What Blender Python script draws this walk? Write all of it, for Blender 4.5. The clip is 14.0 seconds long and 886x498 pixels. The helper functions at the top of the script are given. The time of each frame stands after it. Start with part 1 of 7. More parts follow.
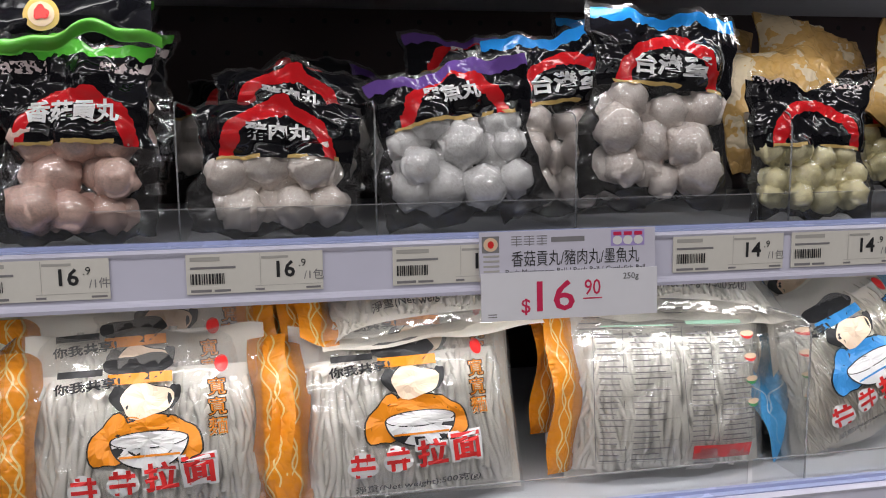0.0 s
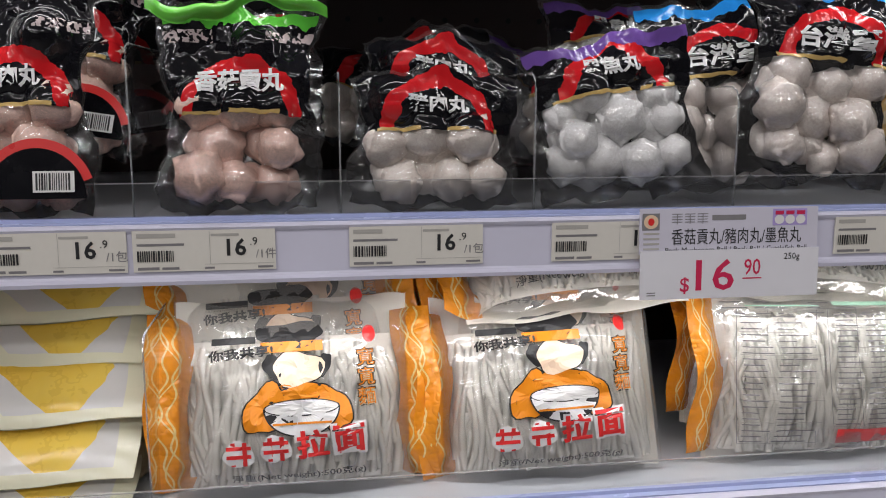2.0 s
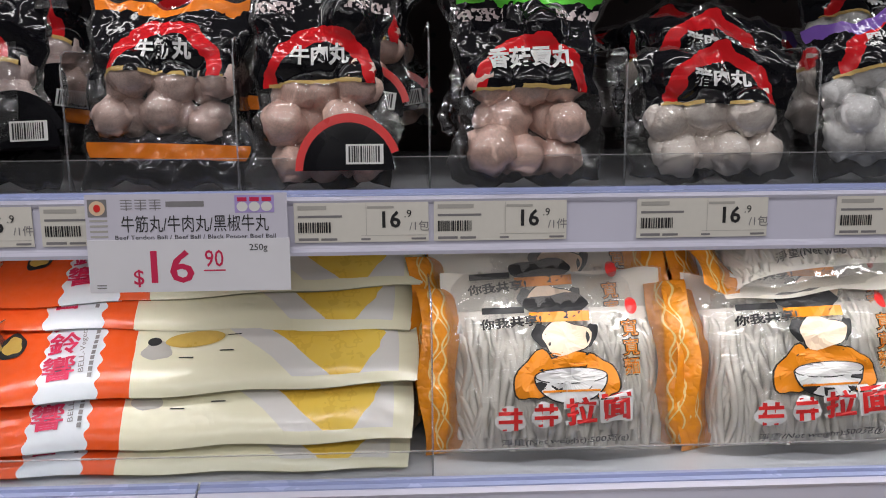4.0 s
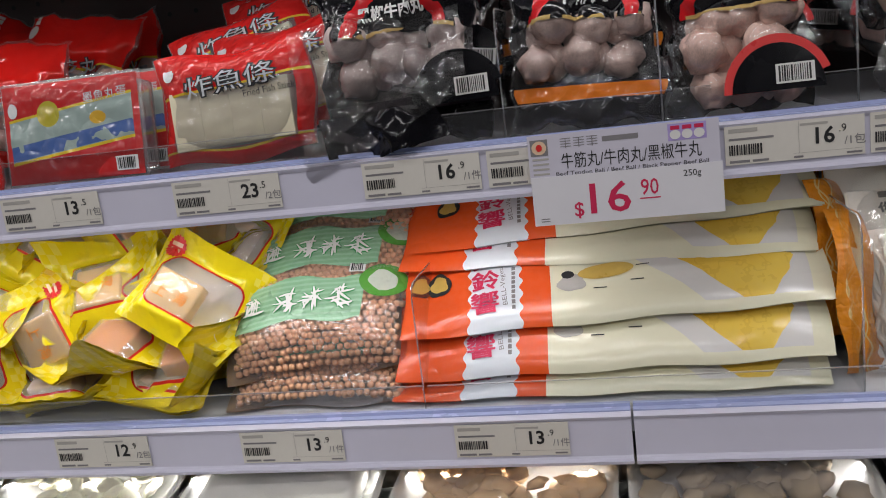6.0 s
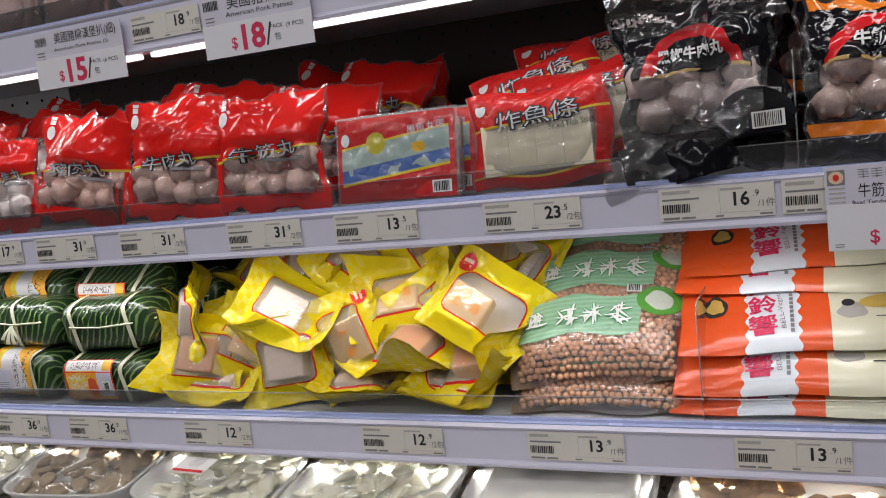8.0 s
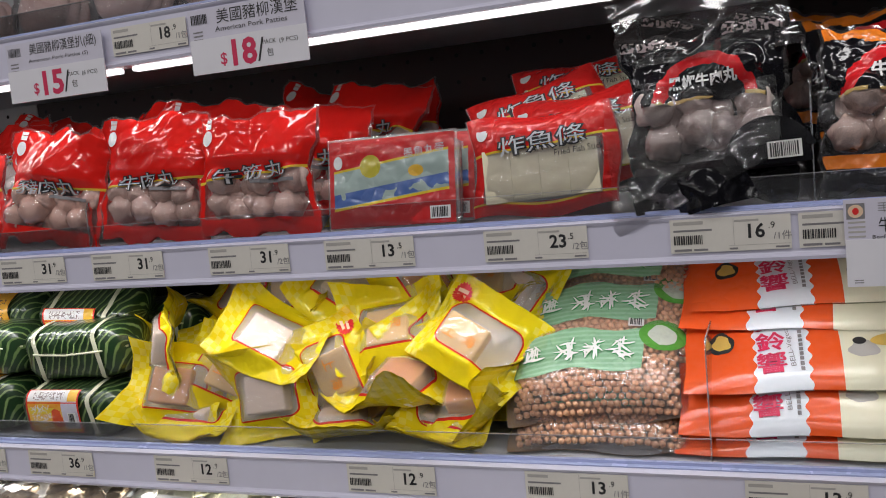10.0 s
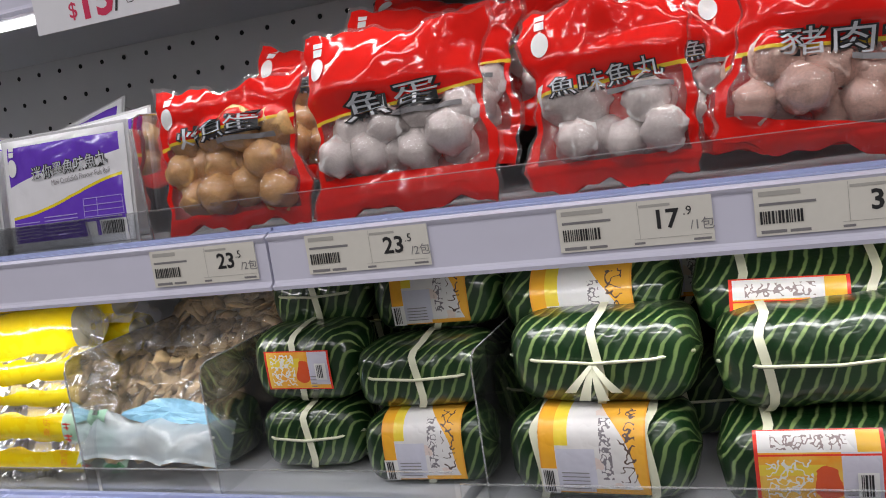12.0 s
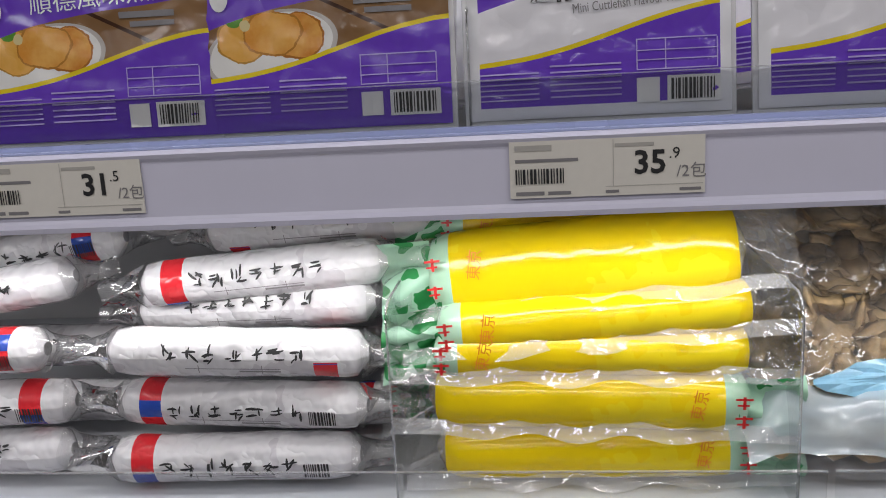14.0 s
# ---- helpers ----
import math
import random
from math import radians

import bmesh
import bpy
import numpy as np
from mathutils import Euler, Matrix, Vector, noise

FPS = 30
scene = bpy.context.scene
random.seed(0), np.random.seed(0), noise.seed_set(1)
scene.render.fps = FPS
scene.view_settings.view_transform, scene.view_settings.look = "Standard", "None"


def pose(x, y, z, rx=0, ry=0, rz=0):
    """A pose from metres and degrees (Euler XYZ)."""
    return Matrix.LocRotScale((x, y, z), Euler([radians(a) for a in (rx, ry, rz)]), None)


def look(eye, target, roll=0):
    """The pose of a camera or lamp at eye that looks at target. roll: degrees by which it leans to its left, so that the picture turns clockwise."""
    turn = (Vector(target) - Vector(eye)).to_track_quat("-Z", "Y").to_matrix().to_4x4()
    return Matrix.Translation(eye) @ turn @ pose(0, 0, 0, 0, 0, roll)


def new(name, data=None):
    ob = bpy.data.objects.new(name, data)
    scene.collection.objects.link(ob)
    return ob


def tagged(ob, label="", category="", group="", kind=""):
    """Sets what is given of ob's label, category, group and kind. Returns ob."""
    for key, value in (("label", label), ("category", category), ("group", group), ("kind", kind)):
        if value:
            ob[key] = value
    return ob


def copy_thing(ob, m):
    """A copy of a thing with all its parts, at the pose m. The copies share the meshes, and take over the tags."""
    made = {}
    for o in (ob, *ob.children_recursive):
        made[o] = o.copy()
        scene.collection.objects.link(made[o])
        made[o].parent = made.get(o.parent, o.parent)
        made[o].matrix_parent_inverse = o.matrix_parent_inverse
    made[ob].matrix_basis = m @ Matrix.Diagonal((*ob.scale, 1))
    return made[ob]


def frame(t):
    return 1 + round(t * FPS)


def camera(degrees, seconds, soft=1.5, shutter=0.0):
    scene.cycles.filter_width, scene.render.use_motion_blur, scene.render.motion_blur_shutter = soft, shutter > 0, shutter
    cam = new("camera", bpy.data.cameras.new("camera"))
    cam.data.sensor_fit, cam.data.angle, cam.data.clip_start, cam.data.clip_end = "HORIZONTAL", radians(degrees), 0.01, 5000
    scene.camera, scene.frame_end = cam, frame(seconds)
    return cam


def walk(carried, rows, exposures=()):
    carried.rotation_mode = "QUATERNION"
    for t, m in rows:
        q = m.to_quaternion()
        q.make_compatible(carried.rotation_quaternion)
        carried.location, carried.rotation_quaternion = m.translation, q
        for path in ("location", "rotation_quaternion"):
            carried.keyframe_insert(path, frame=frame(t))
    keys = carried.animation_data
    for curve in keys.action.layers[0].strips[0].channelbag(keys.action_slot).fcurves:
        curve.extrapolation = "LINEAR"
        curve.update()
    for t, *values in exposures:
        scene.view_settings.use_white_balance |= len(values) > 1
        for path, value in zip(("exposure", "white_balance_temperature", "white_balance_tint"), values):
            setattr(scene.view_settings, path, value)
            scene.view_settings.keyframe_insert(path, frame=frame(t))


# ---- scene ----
cam = camera(53.8, 14.0, soft=1.0)
PATH = [
    (0, (-0.007, -0.068, 1.35), (0.384, 1.875, 1.077), -0.6),
    (0.5, (-0.017, -0.069, 1.354), (0.367, 1.872, 1.065), -0.5),
    (1, (-0.054, -0.069, 1.35), (0.299, 1.878, 1.062), -0.4),
    (1.5, (-0.092, -0.058, 1.358), (0.214, 1.89, 1.019), -0.1),
    (2, (-0.092, -0.045, 1.358), (0.194, 1.903, 1.003), 0.1),
    (4.5, (-0.292, -0.062, 1.344), (-0.328, 1.902, 0.968), -1.3),
    (5, (-0.335, -0.072, 1.34), (-0.51, 1.884, 0.963), -2.7),
    (5.5, (-0.377, -0.082, 1.333), (-0.684, 1.849, 0.915), -5.0),
    (6, (-0.405, -0.109, 1.335), (-0.825, 1.801, 0.918), -7.1),
    (6.5, (-0.429, -0.16, 1.343), (-1.047, 1.704, 0.961), -9.2),
    (7, (-0.45, -0.197, 1.343), (-1.235, 1.617, 1.037), -9.4),
    (7.5, (-0.468, -0.219, 1.339), (-1.29, 1.583, 1.062), -7.4),
    (7.7, (-0.475, -0.224, 1.337), (-1.291, 1.581, 1.065), -7.1),
    (9.8, (-0.503, -0.23, 1.339), (-1.213, 1.628, 1.125), -5.3),
    (10, (-0.533, -0.203, 1.332), (-1.247, 1.654, 1.129), -5.3),
    (10.5, (-0.7, -0.1, 1.346), (-1.493, 1.723, 1.127), -5.6),
    (11, (-0.887, -0.041, 1.345), (-1.742, 1.748, 1.085), -5.5),
    (11.5, (-1.195, -0.033, 1.355), (-2.01, 1.777, 1.113), -6.5),
    (12, (-1.403, 0.023, 1.329), (-2.14, 1.86, 1.043), -8.5),
    (12.5, (-1.672, 0.059, 1.332), (-2.334, 1.915, 0.995), -7.6),
    (13, (-1.883, 0.07, 1.33), (-2.477, 1.944, 0.965), -6.4),
    (13.5, (-1.999, 0.083, 1.309), (-2.368, 2.008, 0.908), -5.2),
    (14, (-2.18, 0.136, 1.305), (-2.402, 2.077, 0.876), -3.2),
]
walk(cam, [(t, look(eye, target, roll)) for t, eye, target, roll in PATH],
     [(0, -0.18), (2, -0.20), (5, -0.32), (6.5, -0.45), (7.5, -0.42), (10.5, -0.42), (11.5, -0.36), (12.3, -0.14), (13, -0.22), (14, -0.46)])


# ---- light ----
world = bpy.data.worlds.new("shop_air")
world.use_nodes = True
world.node_tree.nodes["Background"].inputs[0].default_value = (0.9, 0.93, 1.0, 1)
world.node_tree.nodes["Background"].inputs[1].default_value = 0.05
scene.world = world


def area_lamp(name, eye, target, sx, sy, watts, colour=(1, 0.97, 0.975)):
    lamp = bpy.data.lights.new(name, "AREA")
    lamp.shape, lamp.size, lamp.size_y, lamp.energy, lamp.color = "RECTANGLE", sx, sy, watts, colour
    ob = new(name, lamp)
    ob.matrix_world = look(eye, target)
    return ob


# ceiling tubes over the aisle, and the tubes under two shelves
for cx in (-4.2, -2.4, -0.6, 1.2):
    area_lamp("aisle_tube_light", (cx, -0.35, 2.70), (cx, -0.35, 0), 1.3, 0.10, 8.5)
    area_lamp("far_tube_light", (cx, -1.75, 2.70), (cx, -1.75, 0), 1.3, 0.10, 19)
    area_lamp("hall_tube_light", (cx, -3.40, 2.70), (cx, -3.40, 0), 1.3, 0.10, 10)
for cx, w in ((-2.45, 1.2), (-1.05, 1.2), (0.35, 1.2)):
    area_lamp("shelf_tube_light", (cx, 0.628, 1.196), (cx, 0.70, 0.9), w, 0.012, 0.90, (1, 0.98, 0.98))
    area_lamp("low_tube_light", (cx, 0.628, 0.958), (cx, 0.62, 0.6), w, 0.012, 0.62, (1, 0.98, 0.98))
area_lamp("top_tube_light", (-2.1, 0.643, 1.4655), (-2.1, 0.70, 1.2), 1.7, 0.008, 1.1, (1, 0.98, 0.98))
for cx in (-0.60, 0.75):
    area_lamp("top_tube_light", (cx, 0.643, 1.4655), (cx, 0.66, 1.2), 1.25, 0.008, 0.52, (1, 0.98, 0.98))


# ---- node helpers ----
class Ex:
    """A number in a node tree, with arithmetic."""

    def __init__(self, nt, v):
        self.nt, self.v = nt, v

    def op(self, kind, *others):
        n = self.nt.nodes.new("ShaderNodeMath")
        n.operation = kind
        for i, a in enumerate((self, *others)):
            a = a.v if isinstance(a, Ex) else a
            if isinstance(a, (int, float)):
                n.inputs[i].default_value = a
            else:
                self.nt.links.new(a, n.inputs[i])
        return Ex(self.nt, n.outputs[0])

    def __add__(self, o): return self.op("ADD", o)
    def __sub__(self, o): return self.op("SUBTRACT", o)
    def __mul__(self, o): return self.op("MULTIPLY", o)
    def __truediv__(self, o): return self.op("DIVIDE", o)
    def __lt__(self, o): return self.op("LESS_THAN", o)
    def __gt__(self, o): return self.op("GREATER_THAN", o)
    def sq(self): return self.op("MULTIPLY", self)
    def root(self): return self.op("SQRT")
    def abs(self): return self.op("ABSOLUTE")
    def sin(self): return self.op("SINE")
    def low(self, o): return self.op("MINIMUM", o)
    def high(self, o): return self.op("MAXIMUM", o)
    def frac(self): return self.op("FRACT")
    def inv(self): return self * -1 + 1


def mixc(nt, fac, a, b):
    n = nt.nodes.new("ShaderNodeMix")
    n.data_type = "RGBA"
    for i, val in ((0, fac), (6, a), (7, b)):
        val = val.v if isinstance(val, Ex) else val
        if isinstance(val, tuple):
            n.inputs[i].default_value = (*val[:3], 1)
        elif isinstance(val, (int, float)):
            n.inputs[i].default_value = val
        else:
            nt.links.new(val, n.inputs[i])
    return n.outputs[2]


def noise_of(nt, scale, detail=3.0, coord="Object", rough=0.55, stretch=None):
    tc = nt.nodes.new("ShaderNodeTexCoord")
    n = nt.nodes.new("ShaderNodeTexNoise")
    n.inputs["Scale"].default_value, n.inputs["Detail"].default_value, n.inputs["Roughness"].default_value = scale, detail, rough
    if stretch:
        mp = nt.nodes.new("ShaderNodeMapping")
        mp.inputs["Scale"].default_value = stretch
        nt.links.new(tc.outputs[coord], mp.inputs[0])
        nt.links.new(mp.outputs[0], n.inputs[0])
    else:
        nt.links.new(tc.outputs[coord], n.inputs[0])
    return Ex(nt, n.outputs[0])


def bump_of(nt, height, strength, distance=0.002):
    b = nt.nodes.new("ShaderNodeBump")
    b.inputs["Strength"].default_value, b.inputs["Distance"].default_value = strength, distance
    nt.links.new(height.v, b.inputs["Height"])
    return b.outputs[0]


def tree(name):
    m = bpy.data.materials.new(name)
    m.use_nodes = True
    return m, m.node_tree, m.node_tree.nodes["Principled BSDF"], m.node_tree.nodes["Material Output"]


def film_shader(nt, normal=None, gloss=0.10, milk=0.05, tint=(1, 1, 1), rough=0.12, milk_colour=(0.9, 0.9, 0.92)):
    """Clear wrapping film: see-through, a little milky, glossy towards its edges."""
    clear = nt.nodes.new("ShaderNodeBsdfTransparent")
    clear.inputs[0].default_value = (*tint, 1)
    cloud = nt.nodes.new("ShaderNodeBsdfDiffuse")
    cloud.inputs[0].default_value = (*milk_colour, 1)
    shine = nt.nodes.new("ShaderNodeBsdfGlossy")
    shine.inputs["Roughness"].default_value = rough
    fres = nt.nodes.new("ShaderNodeFresnel")
    fres.inputs[0].default_value = 1.45
    fac = Ex(nt, fres.outputs[0]) * 0.75 + gloss
    a = nt.nodes.new("ShaderNodeMixShader")
    a.inputs[0].default_value = milk
    nt.links.new(clear.outputs[0], a.inputs[1])
    nt.links.new(cloud.outputs[0], a.inputs[2])
    b = nt.nodes.new("ShaderNodeMixShader")
    nt.links.new(fac.low(0.9).v, b.inputs[0])
    nt.links.new(a.outputs[0], b.inputs[1])
    nt.links.new(shine.outputs[0], b.inputs[2])
    if normal is not None:
        for sh in (shine, fres):
            nt.links.new(normal, sh.inputs["Normal"])
    return b.outputs[0]


def plain(name, colour, rough=0.5, metal=0.0, vary=0.12, scale=60.0, bump=0.0, spec=0.5, scale2=None):
    """A surface of one paint with grain and blotches."""
    m, nt, bsdf, out = tree(name)
    big, fine = noise_of(nt, scale2 or scale / 9), noise_of(nt, scale)
    f = (big * 0.6 + fine * 0.4)
    lo, hi = tuple(c * (1 - vary) for c in colour), tuple(min(1, c * (1 + vary)) for c in colour)
    nt.links.new(mixc(nt, (f * 2.2 - 0.6).low(1).high(0), lo, hi), bsdf.inputs["Base Color"])
    nt.links.new((fine * 0.2 + (rough - 0.1)).v, bsdf.inputs["Roughness"])
    bsdf.inputs["Metallic"].default_value = metal
    bsdf.inputs["Specular IOR Level"].default_value = spec
    if bump:
        nt.links.new(bump_of(nt, fine, bump), bsdf.inputs["Normal"])
    return m


def clear_film(name, gloss=0.06, milk=0.04, crinkle=0.5, scale=45.0, tint=(1, 1, 1), rough=0.1, milk_colour=(0.9, 0.9, 0.92)):
    m, nt, bsdf, out = tree(name)
    nt.nodes.remove(bsdf)
    normal = bump_of(nt, (noise_of(nt, scale, 2) - 0.5).abs() * 2.4 + (noise_of(nt, scale * 0.35, 2) - 0.5).abs() * 3.5, crinkle, 0.004) if crinkle else None
    nt.links.new(film_shader(nt, normal, gloss, milk, tint, rough, milk_colour), out.inputs[0])
    return m


def printed(name, paint, window=None, rough=0.22, crinkle=0.5, scale=55.0, milk=0.06, gloss=0.06, tint=(1, 1, 1), wear=0.1, spec=0.5, milk_colour=(0.9, 0.9, 0.92)):
    """Printed packaging film. paint(nt, u, v) gives the colour, window(nt, u, v) is 1 where the film is clear; u, v in metres."""
    m, nt, bsdf, out = tree(name)
    uv = nt.nodes.new("ShaderNodeUVMap")
    sep = nt.nodes.new("ShaderNodeSeparateXYZ")
    nt.links.new(uv.outputs[0], sep.inputs[0])
    u, v = Ex(nt, sep.outputs[0]), Ex(nt, sep.outputs[1])
    col = paint(nt, u, v)
    grain = noise_of(nt, 140, 3)
    nt.links.new(mixc(nt, (grain * 2 - 0.6).low(1).high(0) * wear, col, (0.55, 0.55, 0.56)), bsdf.inputs["Base Color"])
    bsdf.inputs["Roughness"].default_value = rough
    bsdf.inputs["Specular IOR Level"].default_value = spec
    folds = (noise_of(nt, scale, 2) - 0.5).abs() * 2.0 + (noise_of(nt, scale * 0.35, 2) - 0.5).abs() * 3.0
    normal = bump_of(nt, folds, crinkle, 0.004)
    nt.links.new(normal, bsdf.inputs["Normal"])
    if window is None:
        return m
    mix = nt.nodes.new("ShaderNodeMixShader")
    nt.links.new(window(nt, u, v).v, mix.inputs[0])
    nt.links.new(bsdf.outputs[0], mix.inputs[1])
    nt.links.new(film_shader(nt, normal, gloss, milk, tint, 0.07, milk_colour), mix.inputs[2])
    nt.links.new(mix.outputs[0], out.inputs[0])
    return m


# ---- mesh helpers ----
def thing(name, label, category, m=None, group=""):
    ob = new(name)
    if m is not None:
        ob.matrix_world = m
    return tagged(ob, label, category, group)


def part(name, bm, material, parent, label="", smooth=True):
    me = bm
    if isinstance(bm, bmesh.types.BMesh):
        me = bpy.data.meshes.new(name)
        bm.to_mesh(me)
        bm.free()
    if smooth:
        me.polygons.foreach_set("use_smooth", [True] * len(me.polygons))
    if material is not None and not me.materials:
        me.materials.append(material)
    ob = new(name, me)
    ob.parent = parent
    if label:
        ob["label"] = label
    return ob


FACES = {}      # the part of a thing that carries its print


def face_of(ob):
    return FACES.get(ob.name, ob)


def structure(name, bm, material, label, category="", smooth=False):
    ob = part(name, bm, material, None, label, smooth)
    return tagged(ob, label, category or name.split("_")[0], kind="structure")


def box_bm(x0, x1, y0, y1, z0, z1, bevel=0.0, bm=None):
    bm = bm or bmesh.new()
    vs = [bm.verts.new((x, y, z)) for x in (x0, x1) for y in (y0, y1) for z in (z0, z1)]
    fs = [bm.faces.new([vs[i] for i in q]) for q in ((0, 1, 3, 2), (4, 6, 7, 5), (0, 4, 5, 1), (2, 3, 7, 6), (0, 2, 6, 4), (1, 5, 7, 3))]
    if bevel:
        bmesh.ops.bevel(bm, geom=list({e for f in fs for e in f.edges}), offset=bevel, segments=2, affect="EDGES", profile=0.6)
    return bm


def grid_mesh(name, X, Y, Z, U=None, V=None):
    """A sheet from arrays of places, with U, V in metres."""
    nv, nu = X.shape
    pts = np.stack([X, Y, Z], -1).reshape(-1, 3)
    faces = [(r * nu + c, r * nu + c + 1, (r + 1) * nu + c + 1, (r + 1) * nu + c) for r in range(nv - 1) for c in range(nu - 1)]
    me = bpy.data.meshes.new(name)
    me.from_pydata(pts.tolist(), [], faces)
    if U is not None:
        layer = me.uv_layers.new(name="UVMap")
        uvs = np.stack([U, V], -1).reshape(-1, 2)
        idx = np.array([l.vertex_index for l in me.loops])
        layer.data.foreach_set("uv", uvs[idx].ravel())
    return me


def blur(a, times=1):
    for _ in range(times):
        p = np.pad(a, 1, mode="edge")
        a = (p[1:-1, 1:-1] * 4 + p[:-2, 1:-1] + p[2:, 1:-1] + p[1:-1, :-2] + p[1:-1, 2:]) / 8
    return a


def tri(a):
    return np.arcsin(np.sin(a)) * (2 / math.pi)


def ridges(X, Z, seed, amp, n=8, f0=60, f1=230):
    """Soft creases in film."""
    rng = np.random.RandomState(seed)
    out = np.zeros_like(X)
    for _ in range(n):
        ang, f, ph = rng.uniform(0, math.pi), rng.uniform(f0, f1), rng.uniform(0, 7)
        w = np.sin((X * math.cos(ang) + Z * math.sin(ang)) * f + ph + 1.5 * np.sin(X * 35 + ph) + 1.2 * np.sin(Z * 28 - ph))
        out += (1 - np.abs(w)) ** 2 * rng.uniform(0.4, 1.0)
    return out * amp / n * 2


def sampler(X, Y, Z):
    """Height of a sheet over a flat (x, z), between its nodes."""
    x0, x1, z0, z1 = X[0, 0], X[0, -1], Z[0, 0], Z[-1, 0]
    nv, nu = X.shape

    def at(x, z):
        a = min(max((x - x0) / (x1 - x0), 0), 0.9999) * (nu - 1)
        b = min(max((z - z0) / (z1 - z0), 0), 0.9999) * (nv - 1)
        i, j = int(a), int(b)
        a, b = a - i, b - j
        return float((Y[j, i] * (1 - a) + Y[j, i + 1] * a) * (1 - b) + (Y[j + 1, i] * (1 - a) + Y[j + 1, i + 1] * a) * b)
    return at


TEXTS = {}


def letters(body, thick=0.0):
    """Outlines of writing, one unit high, about its middle."""
    key = (body, thick)
    if key not in TEXTS:
        cu = bpy.data.curves.new("writing", "FONT")
        cu.body, cu.offset, cu.resolution_u = body, thick, 2
        ob = bpy.data.objects.new("writing", cu)
        scene.collection.objects.link(ob)
        me = ob.evaluated_get(bpy.context.evaluated_depsgraph_get()).to_mesh()
        vs = np.array([v.co[:2] for v in me.vertices])
        fs = [tuple(p.vertices) for p in me.polygons]
        bpy.data.objects.remove(ob)
        bpy.data.curves.remove(cu)
        TEXTS[key] = (vs, fs)
    return TEXTS[key]


def writing(parent, body, x, z, height, material, surf=-0.001, width=None, lift=0.0006, turn=0, thick=0.0, name="lettering", left=False, label=""):
    """Writing laid on a surface that faces -y. height: of the whole line; width: squeezed to this."""
    base, _ = letters(body)
    vs, fs = letters(body, thick)
    lo, hi = base.min(0), base.max(0)
    s = height / (hi[1] - lo[1])
    sx = s if width is None else width / (hi[0] - lo[0])
    c = (lo + hi) / 2
    p = (vs - c) * (sx, s)
    if left:
        p[:, 0] += (hi[0] - lo[0]) * sx / 2
    ca, sa = math.cos(radians(turn)), math.sin(radians(turn))
    p = np.stack([p[:, 0] * ca - p[:, 1] * sa + x, p[:, 0] * sa + p[:, 1] * ca + z], -1)
    pts = [(a, (surf(a, b) if callable(surf) else surf) - lift, b) for a, b in p]
    me = bpy.data.meshes.new(name)
    me.from_pydata(pts, [], fs)
    return part(name, me, material, face_of(parent), label, smooth=False)


def bars(parent, rects, material, surf=-0.001, lift=0.0006, name="print_bar", label=""):
    """Flat printed bars (x0, x1, z0, z1) laid on a surface that faces -y, in one mesh."""
    pts, fs = [], []
    for x0, x1, z0, z1 in rects:
        k = max(1, int((x1 - x0) / 0.006)) if callable(surf) else 1
        for i in range(k + 1):
            x = x0 + (x1 - x0) * i / k
            for z in (z0, z1):
                pts.append((x, (surf(x, z) if callable(surf) else surf) - lift, z))
            if i:
                n = len(pts)
                fs.append((n - 4, n - 2, n - 1, n - 3))
    me = bpy.data.meshes.new(name)
    me.from_pydata(pts, [], fs)
    ob = part(name, me, material, face_of(parent), label, smooth=False)
    if len(rects) > 1:
        ob["kind"] = "stuff"
    return ob


def blob(parent, name, cx, cz, rx, rz, material, surf, lift=0.0008, n=24, turn=0, wob=0.0, seed=0, label="", a0=0.0, a1=360.0):
    """A flat printed patch with a rounded outline."""
    rng = np.random.RandomState(seed)
    ph = rng.uniform(0, 6, 3)
    pts, fs = [], []
    rings = 3
    at = surf if callable(surf) else (lambda x, z: surf)
    ca, sa = math.cos(radians(turn)), math.sin(radians(turn))
    for r in range(rings + 1):
        for i in range(n):
            th = radians(a0 + (a1 - a0) * i / (n if a1 - a0 > 359 else n - 1))
            k = r / rings * (1 + wob * (math.sin(3 * th + ph[0]) + 0.6 * math.sin(5 * th + ph[1])))
            x, z = rx * k * math.cos(th), rz * k * math.sin(th)
            x, z = cx + x * ca - z * sa, cz + x * sa + z * ca
            pts.append((x, at(x, z) - lift, z))
    whole = a1 - a0 > 359
    for r in range(rings):
        for i in range(n if whole else n - 1):
            j = (i + 1) % n
            fs.append((r * n + i, r * n + j, (r + 1) * n + j, (r + 1) * n + i))
    me = bpy.data.meshes.new(name)
    me.from_pydata(pts, [], fs)
    return part(name, me, material, face_of(parent), label, smooth=False)


